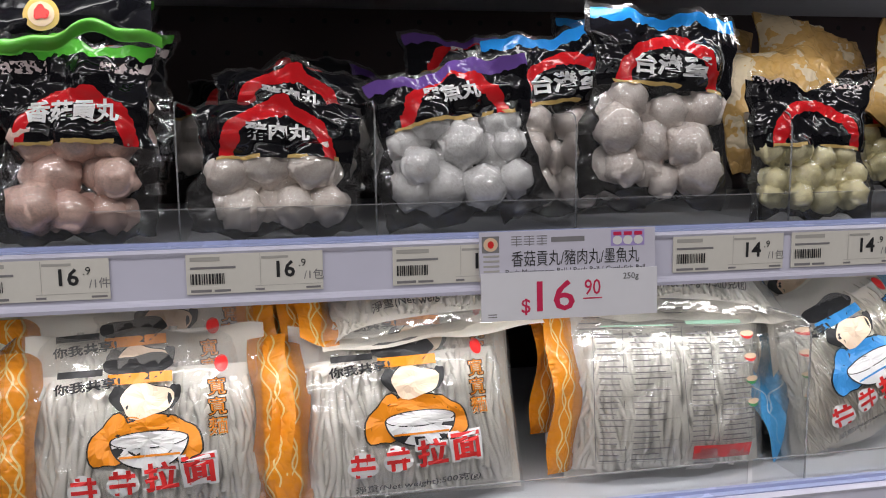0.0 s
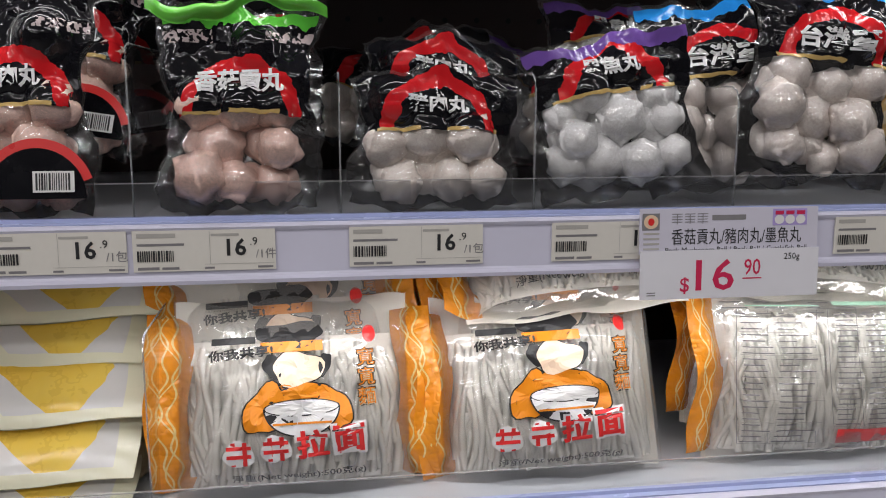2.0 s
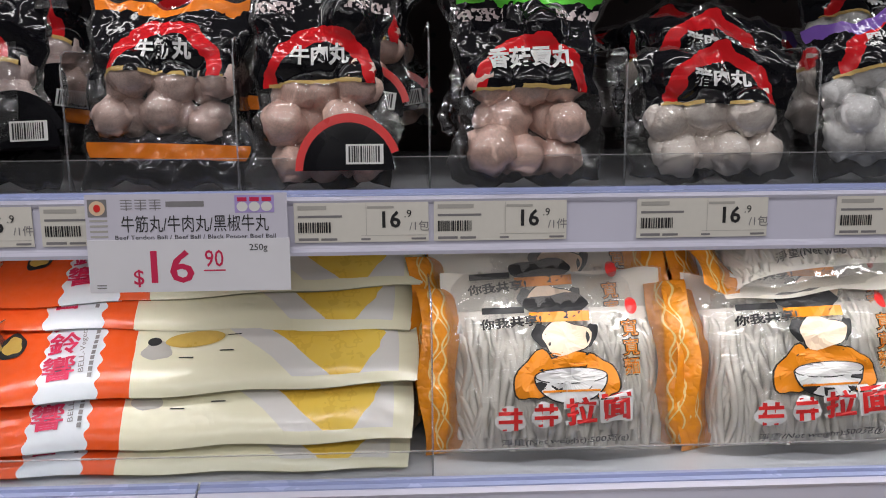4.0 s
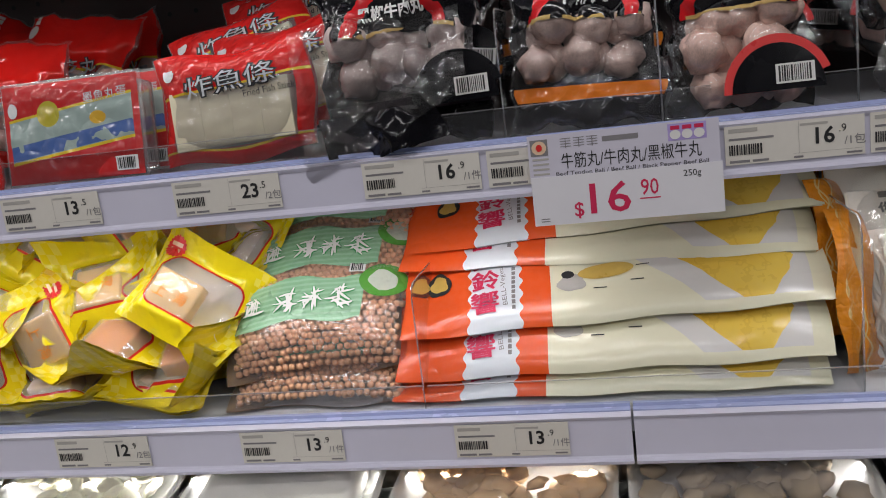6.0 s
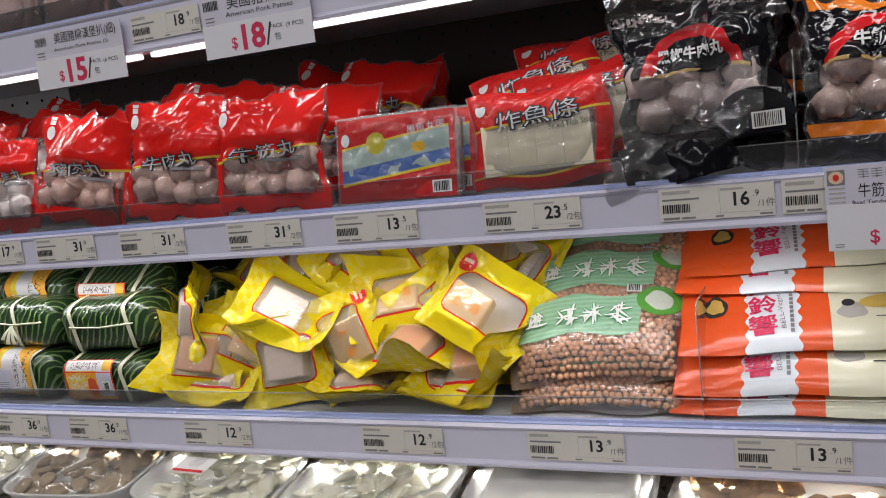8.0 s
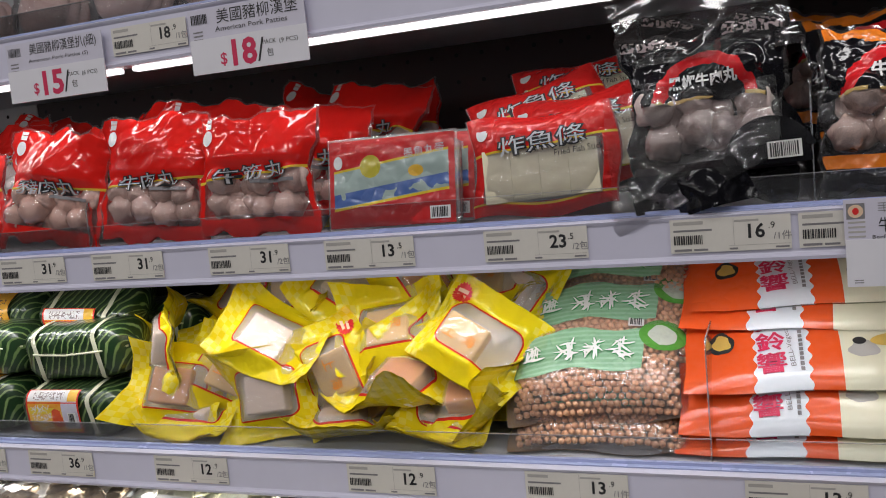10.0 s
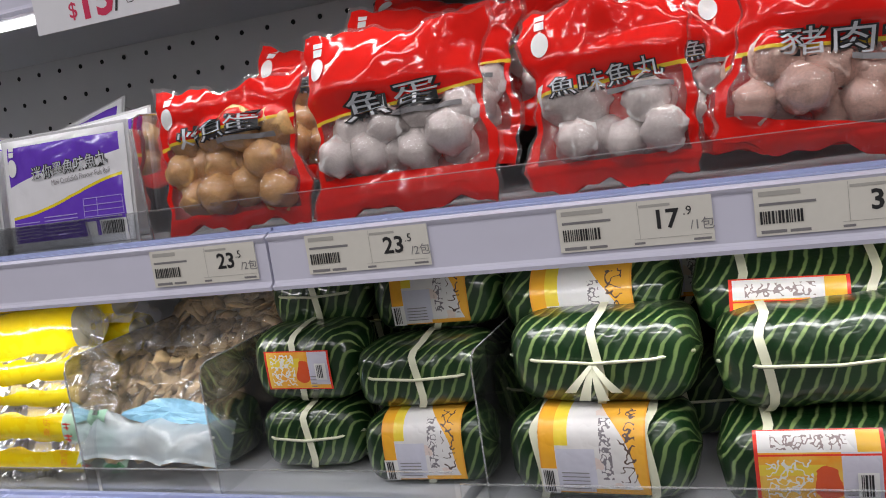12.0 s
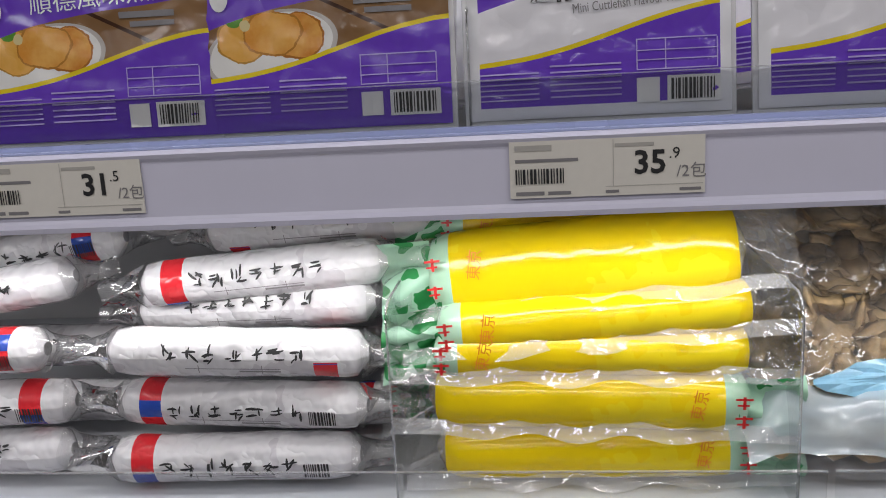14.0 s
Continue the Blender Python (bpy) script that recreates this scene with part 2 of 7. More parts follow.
def brush(parent, name, centres, size, strokes, wide, material, surf, lift, rng, label="", grow=0.0):
    """Brush characters that cannot be read: a few tapered, curved strokes about each centre, in one mesh."""
    pts, fs = [], []
    for x, z in centres:
        for _ in range(strokes):
            a, bow, l, wd = rng.choice([0.04, 0.10, 0.14, 1.50, 1.62, -0.75, 0.85]) + rng.uniform(-0.06, 0.06), rng.uniform(-0.3, 0.3), size * rng.uniform(0.45, 0.95), wide * rng.uniform(0.7, 1.3) + grow
            cx, cz = x + rng.uniform(-0.38, 0.38) * size, z + rng.uniform(-0.42, 0.42) * size
            for k in range(7):
                f = k / 6 - 0.5
                px, pz = cx + l * (f * math.cos(a) - bow * (f * f - 0.1) * math.sin(a)), cz + l * (f * math.sin(a) + bow * (f * f - 0.1) * math.cos(a))
                e = wd * (0.35 + 0.65 * math.sin((f + 0.5) * 2.6 + 0.3))
                for sg in (-1, 1):
                    qx, qz = px - sg * e * math.sin(a), pz + sg * e * math.cos(a)
                    pts.append((qx, surf(qx, qz) - lift, qz))
                if k:
                    n0 = len(pts)
                    fs.append((n0 - 4, n0 - 2, n0 - 1, n0 - 3))
    me = bpy.data.meshes.new(name)
    me.from_pydata(pts, [], fs)
    ob = part(name, me, material, face_of(parent), label, smooth=False)
    ob["kind"] = "stuff"
    return ob


def barcode(parent, x, z, w, h, surf=-0.001, lift=0.0007, seed=1, paper=True):
    if paper:
        bars(parent, [(x - w / 2 - 0.002, x + w / 2 + 0.002, z - h / 2 - 0.0015, z + h / 2 + 0.0015)], PAPER, surf, lift, "sticker", "white barcode sticker")
    rng = np.random.RandomState(seed)
    rects, p = [], x - w / 2
    while p < x + w / 2 - 0.001:
        q = rng.choice([0.0006, 0.0009, 0.0014])
        rects.append((p, min(p + q, x + w / 2), z - h / 2, z + h / 2))
        p += q + rng.choice([0.0006, 0.0009])
    bars(parent, rects, INK, surf, lift + 0.0004, "barcode", "black barcode lines")


def tube(path, radius, n=6, bm=None, closed=False):
    """A round rod along a list of places."""
    bm = bm or bmesh.new()
    path = [Vector(p) for p in path]
    rings = []
    for i, p in enumerate(path):
        d = (path[min(i + 1, len(path) - 1)] - path[max(i - 1, 0)]).normalized()
        a = d.cross(Vector((0.13, 0.21, 0.97)))
        if a.length < 0.05:
            a = d.cross(Vector((1, 0.1, 0)))
        a.normalize()
        b = d.cross(a)
        rings.append([bm.verts.new(p + (a * math.cos(2 * math.pi * k / n) + b * math.sin(2 * math.pi * k / n)) * radius) for k in range(n)])
    for r, s in zip(rings, rings[1:]):
        for k in range(n):
            bm.faces.new((r[k], r[(k + 1) % n], s[(k + 1) % n], s[k]))
    if not closed:
        bm.faces.new(list(reversed(rings[0])))
        bm.faces.new(rings[-1])
    return bm


def lump(rx, ry, rz, seed, rough=0.08, sub=2, f=2.2):
    """A ball pressed a little out of round."""
    bm = bmesh.new()
    bmesh.ops.create_icosphere(bm, subdivisions=sub, radius=1)
    for v in bm.verts:
        k = 1 + rough * noise.noise(v.co * f + Vector((seed * 3.7, seed * 1.3, 0)))
        v.co = Vector((v.co.x * rx, v.co.y * ry, v.co.z * rz)) * k
    return bm


# ---- materials ----
PAPER = plain("white_paper", (0.78, 0.77, 0.76), 0.6, vary=0.04)
CARD = plain("tag_card", (0.72, 0.69, 0.63), 0.55, vary=0.04, scale=200)
SIGN_CARD = plain("sign_card", (0.78, 0.77, 0.82), 0.45, vary=0.03)
SIGN_TOP = plain("sign_card_lilac", (0.64, 0.62, 0.72), 0.45, vary=0.04)
INK = plain("black_ink", (0.02, 0.02, 0.022), 0.5, vary=0.2)
GREY_INK = plain("grey_ink", (0.22, 0.21, 0.22), 0.5, vary=0.2)
PALE_INK = plain("pale_ink", (0.45, 0.43, 0.40), 0.5, vary=0.1)
RED_INK = plain("crimson_ink", (0.62, 0.02, 0.09), 0.45, vary=0.08)
WHITE_INK = plain("white_ink", (0.80, 0.80, 0.80), 0.2, vary=0.05)
SILVER_INK = plain("silver_ink", (0.60, 0.62, 0.66), 0.3, vary=0.15)
GOLD_INK = plain("gold_ink", (0.62, 0.42, 0.10), 0.3, vary=0.2)
ORANGE_INK = plain("orange_ink", (0.80, 0.26, 0.01), 0.35, vary=0.08)
CREAM_INK = plain("cream_ink", (0.80, 0.58, 0.40), 0.4, vary=0.05)
SCARLET_INK = plain("scarlet_ink", (0.72, 0.03, 0.03), 0.3, vary=0.08)
BLUE_INK = plain("blue_ink", (0.05, 0.28, 0.66), 0.3, vary=0.1)
GREEN_INK = plain("green_ink", (0.03, 0.28, 0.08), 0.35, vary=0.12)
MINT_INK = plain("mint_ink", (0.38, 0.70, 0.52), 0.35, vary=0.1)
LILAC_INK = plain("lilac_ink", (0.45, 0.36, 0.72), 0.35, vary=0.1)
RAIL = plain("rail_plastic", (0.66, 0.65, 0.78), 0.32, vary=0.05, scale=25)
RAIL_LIP = plain("rail_lip_blue", (0.42, 0.47, 0.72), 0.25, vary=0.08, scale=30)
SHELF = plain("shelf_enamel", (0.60, 0.61, 0.64), 0.35, vary=0.05, scale=20)
STEEL_GREY = plain("grey_enamel", (0.56, 0.56, 0.57), 0.45, vary=0.06, scale=25)
# the right bay gets less light; that shade is put into this near-black colour
DARK_PANEL = plain("shaded_panel", (0.028, 0.009, 0.010), 0.5, vary=0.25, scale=25)
HOLE = plain("hole_black", (0.01, 0.01, 0.01), 0.8, vary=0.2)
ACRYLIC = clear_film("clear_acrylic", 0.0, 0.015, 0.0, rough=0.05, tint=(0.96, 0.97, 0.98))
LOOSE_FILM = clear_film("loose_wrap", 0.05, 0.012, 0.25, 40, rough=0.06, milk_colour=(1, 1, 1))


# ---- the large structure ----
TOPF, UPF, LOF = 0.612, 0.600, 0.600      # front faces of the three rails
UPZ, LOZ, LOZ2 = 1.262, 1.024, 1.034      # shelf tops
LEFT, RIGHT, BACK = -4.2, 2.2, 1.06

structure("floor", box_bm(-6, 4, -5.0, 1.4, -0.1, 0), plain("floor_tile", (0.18, 0.175, 0.17), 0.4, vary=0.08), "grey vinyl shop floor", "floor")
structure("ceiling", box_bm(-6, 4, -5.0, 1.4, 2.8, 2.9), plain("ceiling_white", (0.72, 0.72, 0.71), 0.8), "plain white shop ceiling", "ceiling")
aisle_paint = plain("aisle_wall_paint", (0.10, 0.095, 0.09), 0.6)
structure("wall_aisle", box_bm(-6, 4, -5.1, -5.0, 0, 2.8), aisle_paint, "plain wall across the aisle", "wall")
structure("wall_left", box_bm(-6.1, -6, -5.1, 1.4, 0, 2.8), aisle_paint, "plain wall at the aisle's end", "wall")
structure("wall_right", box_bm(4, 4.1, -5.1, 1.4, 0, 2.8), aisle_paint, "plain wall at the aisle's end", "wall")
structure("wall_back", box_bm(-6, 4, 1.4, 1.5, 0, 2.8), aisle_paint, "plain wall behind the chiller", "wall")

# chiller case: back panels, end panels, canopy, plinth
def back_panel(name, x0, x1, material, label):
    ob = structure(name, box_bm(x0, x1, BACK, BACK + 0.02, 0.25, 2.1), material, label, "chiller panel")
    bm = bmesh.new()
    for j in range(7):
        z = 1.285 + j * 0.04
        n = int((x1 - x0) / 0.04)
        for i in range(n):
            cx = x0 + 0.02 + i * 0.04
            ring = [bm.verts.new((cx + 0.0035 * math.cos(a), BACK - 0.0012, z + 0.0035 * math.sin(a))) for a in [k * math.pi / 4 for k in range(8)]]
            bm.faces.new(ring[::-1])
    part("vent_hole", bm, HOLE, ob, "dark round vent holes", smooth=False)["kind"] = "stuff"


back_panel("wall_chiller_left", LEFT, -1.79, STEEL_GREY, "grey perforated metal back panel of the chiller")
# same kind of panel as on the left, with its shade in the colour
back_panel("wall_chiller_right", -1.788, RIGHT, DARK_PANEL, "perforated metal back panel of the chiller, coloured dark for shade")
for x0 in (LEFT - 0.04, RIGHT):
    structure("wall_chiller_end", box_bm(x0, x0 + 0.04, 0.45, BACK + 0.02, 0, 2.1, 0.004), SHELF, "white enamelled end panel of the chiller", "chiller panel")
structure("trim_canopy", box_bm(LEFT, RIGHT, 0.50, BACK + 0.02, 2.0, 2.12, 0.01), SHELF, "white canopy over the chiller", "canopy")
structure("trim_plinth", box_bm(LEFT, RIGHT, 0.42, BACK + 0.02, 0.0, 0.25, 0.01), STEEL_GREY, "grey plinth under the chiller", "plinth")


def shelf(name, x0, x1, top, front, label):
    return structure(name, box_bm(x0, x1, front + 0.012, BACK - 0.003, top - 0.022, top, 0.002), SHELF, label, "shelf")


def rail(name, x0, x1, z0, z1, front, label):
    """Price rail: a channel with curled lips and a blue sloping top."""
    prof = [(0.010, z0), (-0.003, z0 - 0.001), (-0.004, z0 + 0.002), (-0.001, z0 + 0.004), (0.0, z0 + 0.006), (0.0, z1 - 0.005), (-0.002, z1 - 0.003),
            (-0.003, z1 - 0.001), (0.0, z1), (0.003, z1 + 0.001), (0.010, z1 + 0.001)]
    bm = bmesh.new()
    ends = [[bm.verts.new((x, front + y, z)) for y, z in prof] for x in (x0, x1)]
    for i in range(len(prof)):
        j = (i + 1) % len(prof)
        bm.faces.new((ends[0][i], ends[0][j], ends[1][j], ends[1][i]))
    bm.faces.new(ends[0][::-1])
    bm.faces.new(ends[1])
    bmesh.ops.recalc_face_normals(bm, faces=bm.faces)
    ob = structure(name, bm, RAIL, label, "price rail")
    lip = bmesh.new()
    for k, (a, b, c) in enumerate(((0.0035, 0.0105, 0.0012), (0.011, 0.016, 0.004))):
        box_bm(x0, x1, front + a, front + b, z1 + 0.0012, z1 + 0.0012 + c, 0, lip)
    part("lip", lip, RAIL_LIP, ob, "pale blue plastic lip", smooth=False)
    return ob


def fence(name, x0, x1, z0, z1, front, label):
    """Low clear guard along the shelf's front edge."""
    bm = bmesh.new()
    for a, b, y0, y1, z_0, z_1 in ((x0, x1, front, front + 0.0015, z0, z1),):
        box_bm(a, b, y0, y1, z_0, z_1, 0, bm)
    ob = structure(name, bm, ACRYLIC, label, "shelf guard")
    edge = box_bm(x0, x1, front - 0.0004, front + 0.002, z1, z1 + 0.0007)
    part("edge", edge, clear_edge, ob, "bright cut edge", smooth=False)
    return ob


clear_edge = clear_film("acrylic_edge", 0.12, 0.22, 0.0, rough=0.2)
shelf("shelf_upper_left", LEFT, -1.781, UPZ, UPF, "white enamelled chiller shelf")
shelf("shelf_upper_right", -1.779, RIGHT, UPZ, UPF, "white enamelled chiller shelf")
shelf("shelf_lower_left", LEFT, -1.661, LOZ2, LOF, "white enamelled chiller shelf")
shelf("shelf_lower_right", -1.659, RIGHT, LOZ, LOF, "white enamelled chiller shelf")
shelf("shelf_top", LEFT, RIGHT, 1.522, TOPF, "white enamelled chiller shelf")
structure("shelf_bottom", box_bm(LEFT, RIGHT, 0.46, BACK - 0.003, 0.80, 0.83, 0.004), SHELF, "white enamelled bottom deck of the chiller", "shelf")
structure("trim_deck_front", box_bm(LEFT, RIGHT, 0.43, 0.459, 0.25, 0.86, 0.006), SHELF, "white front of the chiller deck", "chiller panel")

rail("trim_rail_upper_left", LEFT, -1.7812, 1.220, 1.262, UPF, "lilac-white plastic price rail")
rail("trim_rail_upper_right", -1.7788, RIGHT, 1.220, 1.262, UPF, "lilac-white plastic price rail")
rail("trim_rail_lower_left", LEFT, -1.6612, 0.990, 1.034, LOF, "lilac-white plastic price rail")
rail("trim_rail_lower_middle", -1.6588, -0.4162, 0.980, 1.024, LOF, "lilac-white plastic price rail")
rail("trim_rail_lower_right", -0.4138, RIGHT, 0.980, 1.024, LOF, "lilac-white plastic price rail")
rail("trim_rail_top", LEFT, RIGHT, 1.470, 1.522, TOPF, "lilac-white plastic price rail")
for x0, x1 in ((LEFT, -1.93), (-1.925, -1.29), (-1.286, -0.02), (-0.015, 0.41), (0.415, RIGHT)):
    fence("trim_guard_upper", x0, x1, 1.264, 1.291, 0.6175, "low clear acrylic guard on the shelf edge")
for x0, x1, dz in ((LEFT, -2.02, 0.010), (-2.015, -1.662, 0.010), (-1.657, -0.60, 0), (-0.595, 0.41, 0), (0.415, RIGHT, 0)):
    fence("trim_guard_lower", x0, x1, 1.026 + dz, 1.050 + dz, 0.6175, "low clear acrylic guard on the shelf edge")
fence("trim_guard_top", LEFT, RIGHT, 1.524, 1.552, 0.6295, "low clear acrylic guard on the shelf edge")


def divider(x, y0, y1, z0, h, tilt=0):
    """Clear upright sheet between two products, with a rounded front corner."""
    d = thing("shelf_divider", "clear acrylic divider standing on the chiller shelf", "divider", pose(x, 0, z0, 0, tilt, 0), "clear dividers")
    bm = bmesh.new()
    out = [(y0, 0), (y0, h - 0.012), (y0 + 0.004, h - 0.003), (y0 + 0.012, h), (y1, h), (y1, 0)]
    a, b = ([bm.verts.new((s, y, z)) for y, z in out] for s in (-0.0007, 0.0007))
    bm.faces.new(a[::-1]), bm.faces.new(b)
    for i in range(len(out)):
        j = (i + 1) % len(out)
        bm.faces.new((a[i], a[j], b[j], b[i]))
    part("sheet", bm, ACRYLIC, d, smooth=False)
    part("edge", tube([(0, y - 0.0005, z) for y, z in out[:5]], 0.0009, 4), clear_edge, d, "bright cut edge")


for x, h in ((0.442, 0.10), (0.245, 0.10), (0.078, 0.11), (-0.073, 0.11), (-0.225, 0.13), (-0.372, 0.12), (-0.50, 0.11), (-1.30, 0.06), (-1.905, 0.11), (-2.216, 0.07)):
    divider(x, 0.622, 0.95, UPZ, h)
for x, h, z in ((0.47, 0.15, LOZ), (-0.225, 0.15, LOZ), (-0.60, 0.12, LOZ), (-1.635, 0.13, LOZ), (-1.885, 0.12, LOZ2), (-2.035, 0.13, LOZ2), (-2.272, 0.13, LOZ2)):
    divider(x, 0.622, 0.95, z, h)

GLOW, nt, bsdf, out = tree("tube_glow")
bsdf.inputs["Base Color"].default_value = (0.9, 0.9, 0.9, 1)
bsdf.inputs["Emission Color"].default_value = (1, 0.98, 0.98, 1)
bsdf.inputs["Emission Strength"].default_value = 2.0
for lx, half in ((-2.1, 0.86), (-0.60, 0.62), (0.75, 0.62)):
    led = thing("shelf_light", "lit white tube under the edge of the top chiller shelf", "light", pose(lx, 0.643, 1.4662), "shelf lights")
    part("diffuser", box_bm(-half, half, -0.006, 0.006, 0, 0.006, 0.002), GLOW, led, "glowing white diffuser")
    part("housing", box_bm(-half - 0.01, half + 0.01, -0.013, 0.013, 0.0065, 0.0345, 0.002), SHELF, led)
for cx in (-4.2, -2.4, -0.6, 1.2):
    for cy in (-0.35, -1.75, -3.40):
        lt = thing("ceiling_light", "white batten light fitting under the ceiling", "light", pose(cx, cy, 2.715), "ceiling lights")
        part("housing", box_bm(-0.68, 0.68, -0.07, 0.07, 0, 0.085, 0.01), SHELF, lt)


# ---- price tags and signs ----
def price_tag(x, z, whole, dec, unit, front, w=0.101, h=0.0305, g="price tags on the rails", name_ink=None):
    t = thing("price_tag", "cream paper price tag, %s.%s, in the price rail" % (whole, dec), "price tag", pose(x + w / 2, front - 0.0015, z), g)
    FACES[t.name] = part("card", box_bm(-w / 2, w / 2, -0.0006, 0.0004, 0, h), CARD, t, smooth=False)
    rng = np.random.RandomState(int(abs(x) * 1000))
    L = -w / 2
    bars(t, [(L + 0.003, L + 0.022 + rng.uniform(0, 0.01), h - 0.0055, h - 0.0025), (L + 0.055, L + 0.075, h - 0.005, h - 0.0032)], PALE_INK, -0.0006, 0.0003, "print_line")
    bars(t, [(L + 0.003, L + 0.036, h - 0.0115, h - 0.0098), (L + 0.003, L + 0.018, 0.0015, 0.0035), (L + 0.020, L + 0.032, 0.0015, 0.0033), (L + 0.050, L + 0.057, 0.0015, 0.003),
             (L + 0.088, L + 0.099, 0.0015, 0.003)], GREY_INK, -0.0006, 0.0003, "print_line")
    bars(t, [(L + 0.054, L + 0.0543, 0.005, h - 0.001), (L + 0.050, L + w - 0.001, 0.0048, 0.0051)], PALE_INK, -0.0006, 0.0003, "rule")
    barcode(t, L + 0.016, h * 0.38, 0.026, 0.008, -0.0006, 0.0003, int(abs(x) * 977), paper=False)
    writing(t, whole, L + 0.073, h * 0.56, 0.0120, INK, -0.0006, lift=0.0004, thick=0.022, name="price")
    writing(t, "." + dec, L + 0.0855, h * 0.70, 0.0058, INK, -0.0006, lift=0.0004, thick=0.0, name="price_decimal")
    writing(t, unit, L + 0.094, h * 0.40, 0.0078, GREY_INK, -0.0006, lift=0.0004, name="unit")
    return t


TAGZ, LOTZ = 1.2290, 0.9890
for x, a, b, u in ((0.541, "14", "9", "/1包"), (0.431, "14", "9", "/1包"), (0.322, "14", "9", "/1包"), (0.087, "16", "9", "/1包"), (-0.068, "16", "9", "/1包"), (-0.223, "16", "9", "/1件"), (-0.328, "16", "9", "/1包"),
                   (-0.515, "16", "9", "/1包"), (-0.622, "16", "9", "/1件"), (-0.798, "23", "5", "/2包"), (-0.973, "13", "5", "/1包"), (-1.117, "31", "9", "/2包"), (-1.280, "31", "9", "/2包"), (-1.422, "31", "9", "/2包"),
                   (-1.548, "17", "9", "/1包"), (-1.745, "23", "5", "/2包"), (-1.892, "23", "5", "/2包"), (-2.195, "35", "9", "/2包"), (-2.500, "31", "5", "/2包")):
    price_tag(x, TAGZ, a, b, u, UPF)
for x, a, b, u, dz in ((-0.571, "13", "9", "/1件", 0), (-0.777, "13", "9", "/1件", 0), (-0.974, "12", "9", "/2包", 0), (-1.227, "12", "9", "/2包", 0), (-1.420, "36", "9", "/1包", 0), (-1.560, "36", "9", "/1包", 0),
                       (-1.669, "19", "9", "/1包", 0.005), (-1.790, "19", "9", "/1包", 0.01)):
    price_tag(x, LOTZ + dz, a, b, u, LOF)
for x, a in ((-1.220, "18"), (-1.555, "15"), (-1.700, "15")):
    price_tag(x, 1.481, a, "9", "/1包", TOPF)


def sign(x, ztop, front, w, h, tilt, label):
    """Hanging two-part price sign: name above, big red price below."""
    s = thing("price_sign", label, "price sign", pose(x + w / 2, front - 0.006, ztop, -tilt, 0, 0), "price signs")
    FACES[s.name] = part("name_card", box_bm(-w / 2, w / 2, -0.001, 0.0, -h * 0.50, 0, 0), SIGN_TOP, s, "pale lilac name card", smooth=False)
    card = part("price_card", box_bm(-w / 2 + 0.0005, w / 2 + 0.001, -0.0026, -0.0014, -h, -h * 0.46), SIGN_CARD, s, "white price card", smooth=False)
    return s, card, -0.001


def photo(s, cx, cz, w, h, kind):
    if kind == "disc":
        bars(s, [(cx - w / 2, cx + w / 2, cz - h / 2, cz + h / 2)], GREY_INK, -0.001, 0.0003, "picture", "small dark printed picture")
        blob(s, "picture_disc", cx, cz, w * 0.42, h * 0.42, CREAM_INK, -0.001, 0.0006)
        blob(s, "picture_mark", cx, cz, w * 0.18, h * 0.22, SCARLET_INK, -0.001, 0.0009)
    else:
        bars(s, [(cx - w / 2, cx + w / 2, cz - h / 2, cz + h / 2)], LILAC_INK, -0.001, 0.0003, "picture", "small printed picture of packs")
        for i in (-1, 0, 1):
            blob(s, "picture_pack", cx + i * w * 0.31, cz - h * 0.15, w * 0.14, h * 0.28, PAPER, -0.001, 0.0006)
            bars(s, [(cx + i * w * 0.31 - w * 0.12, cx + i * w * 0.31 + w * 0.12, cz + h * 0.15, cz + h * 0.38)], RED_INK, -0.001, 0.0006, "picture_top")


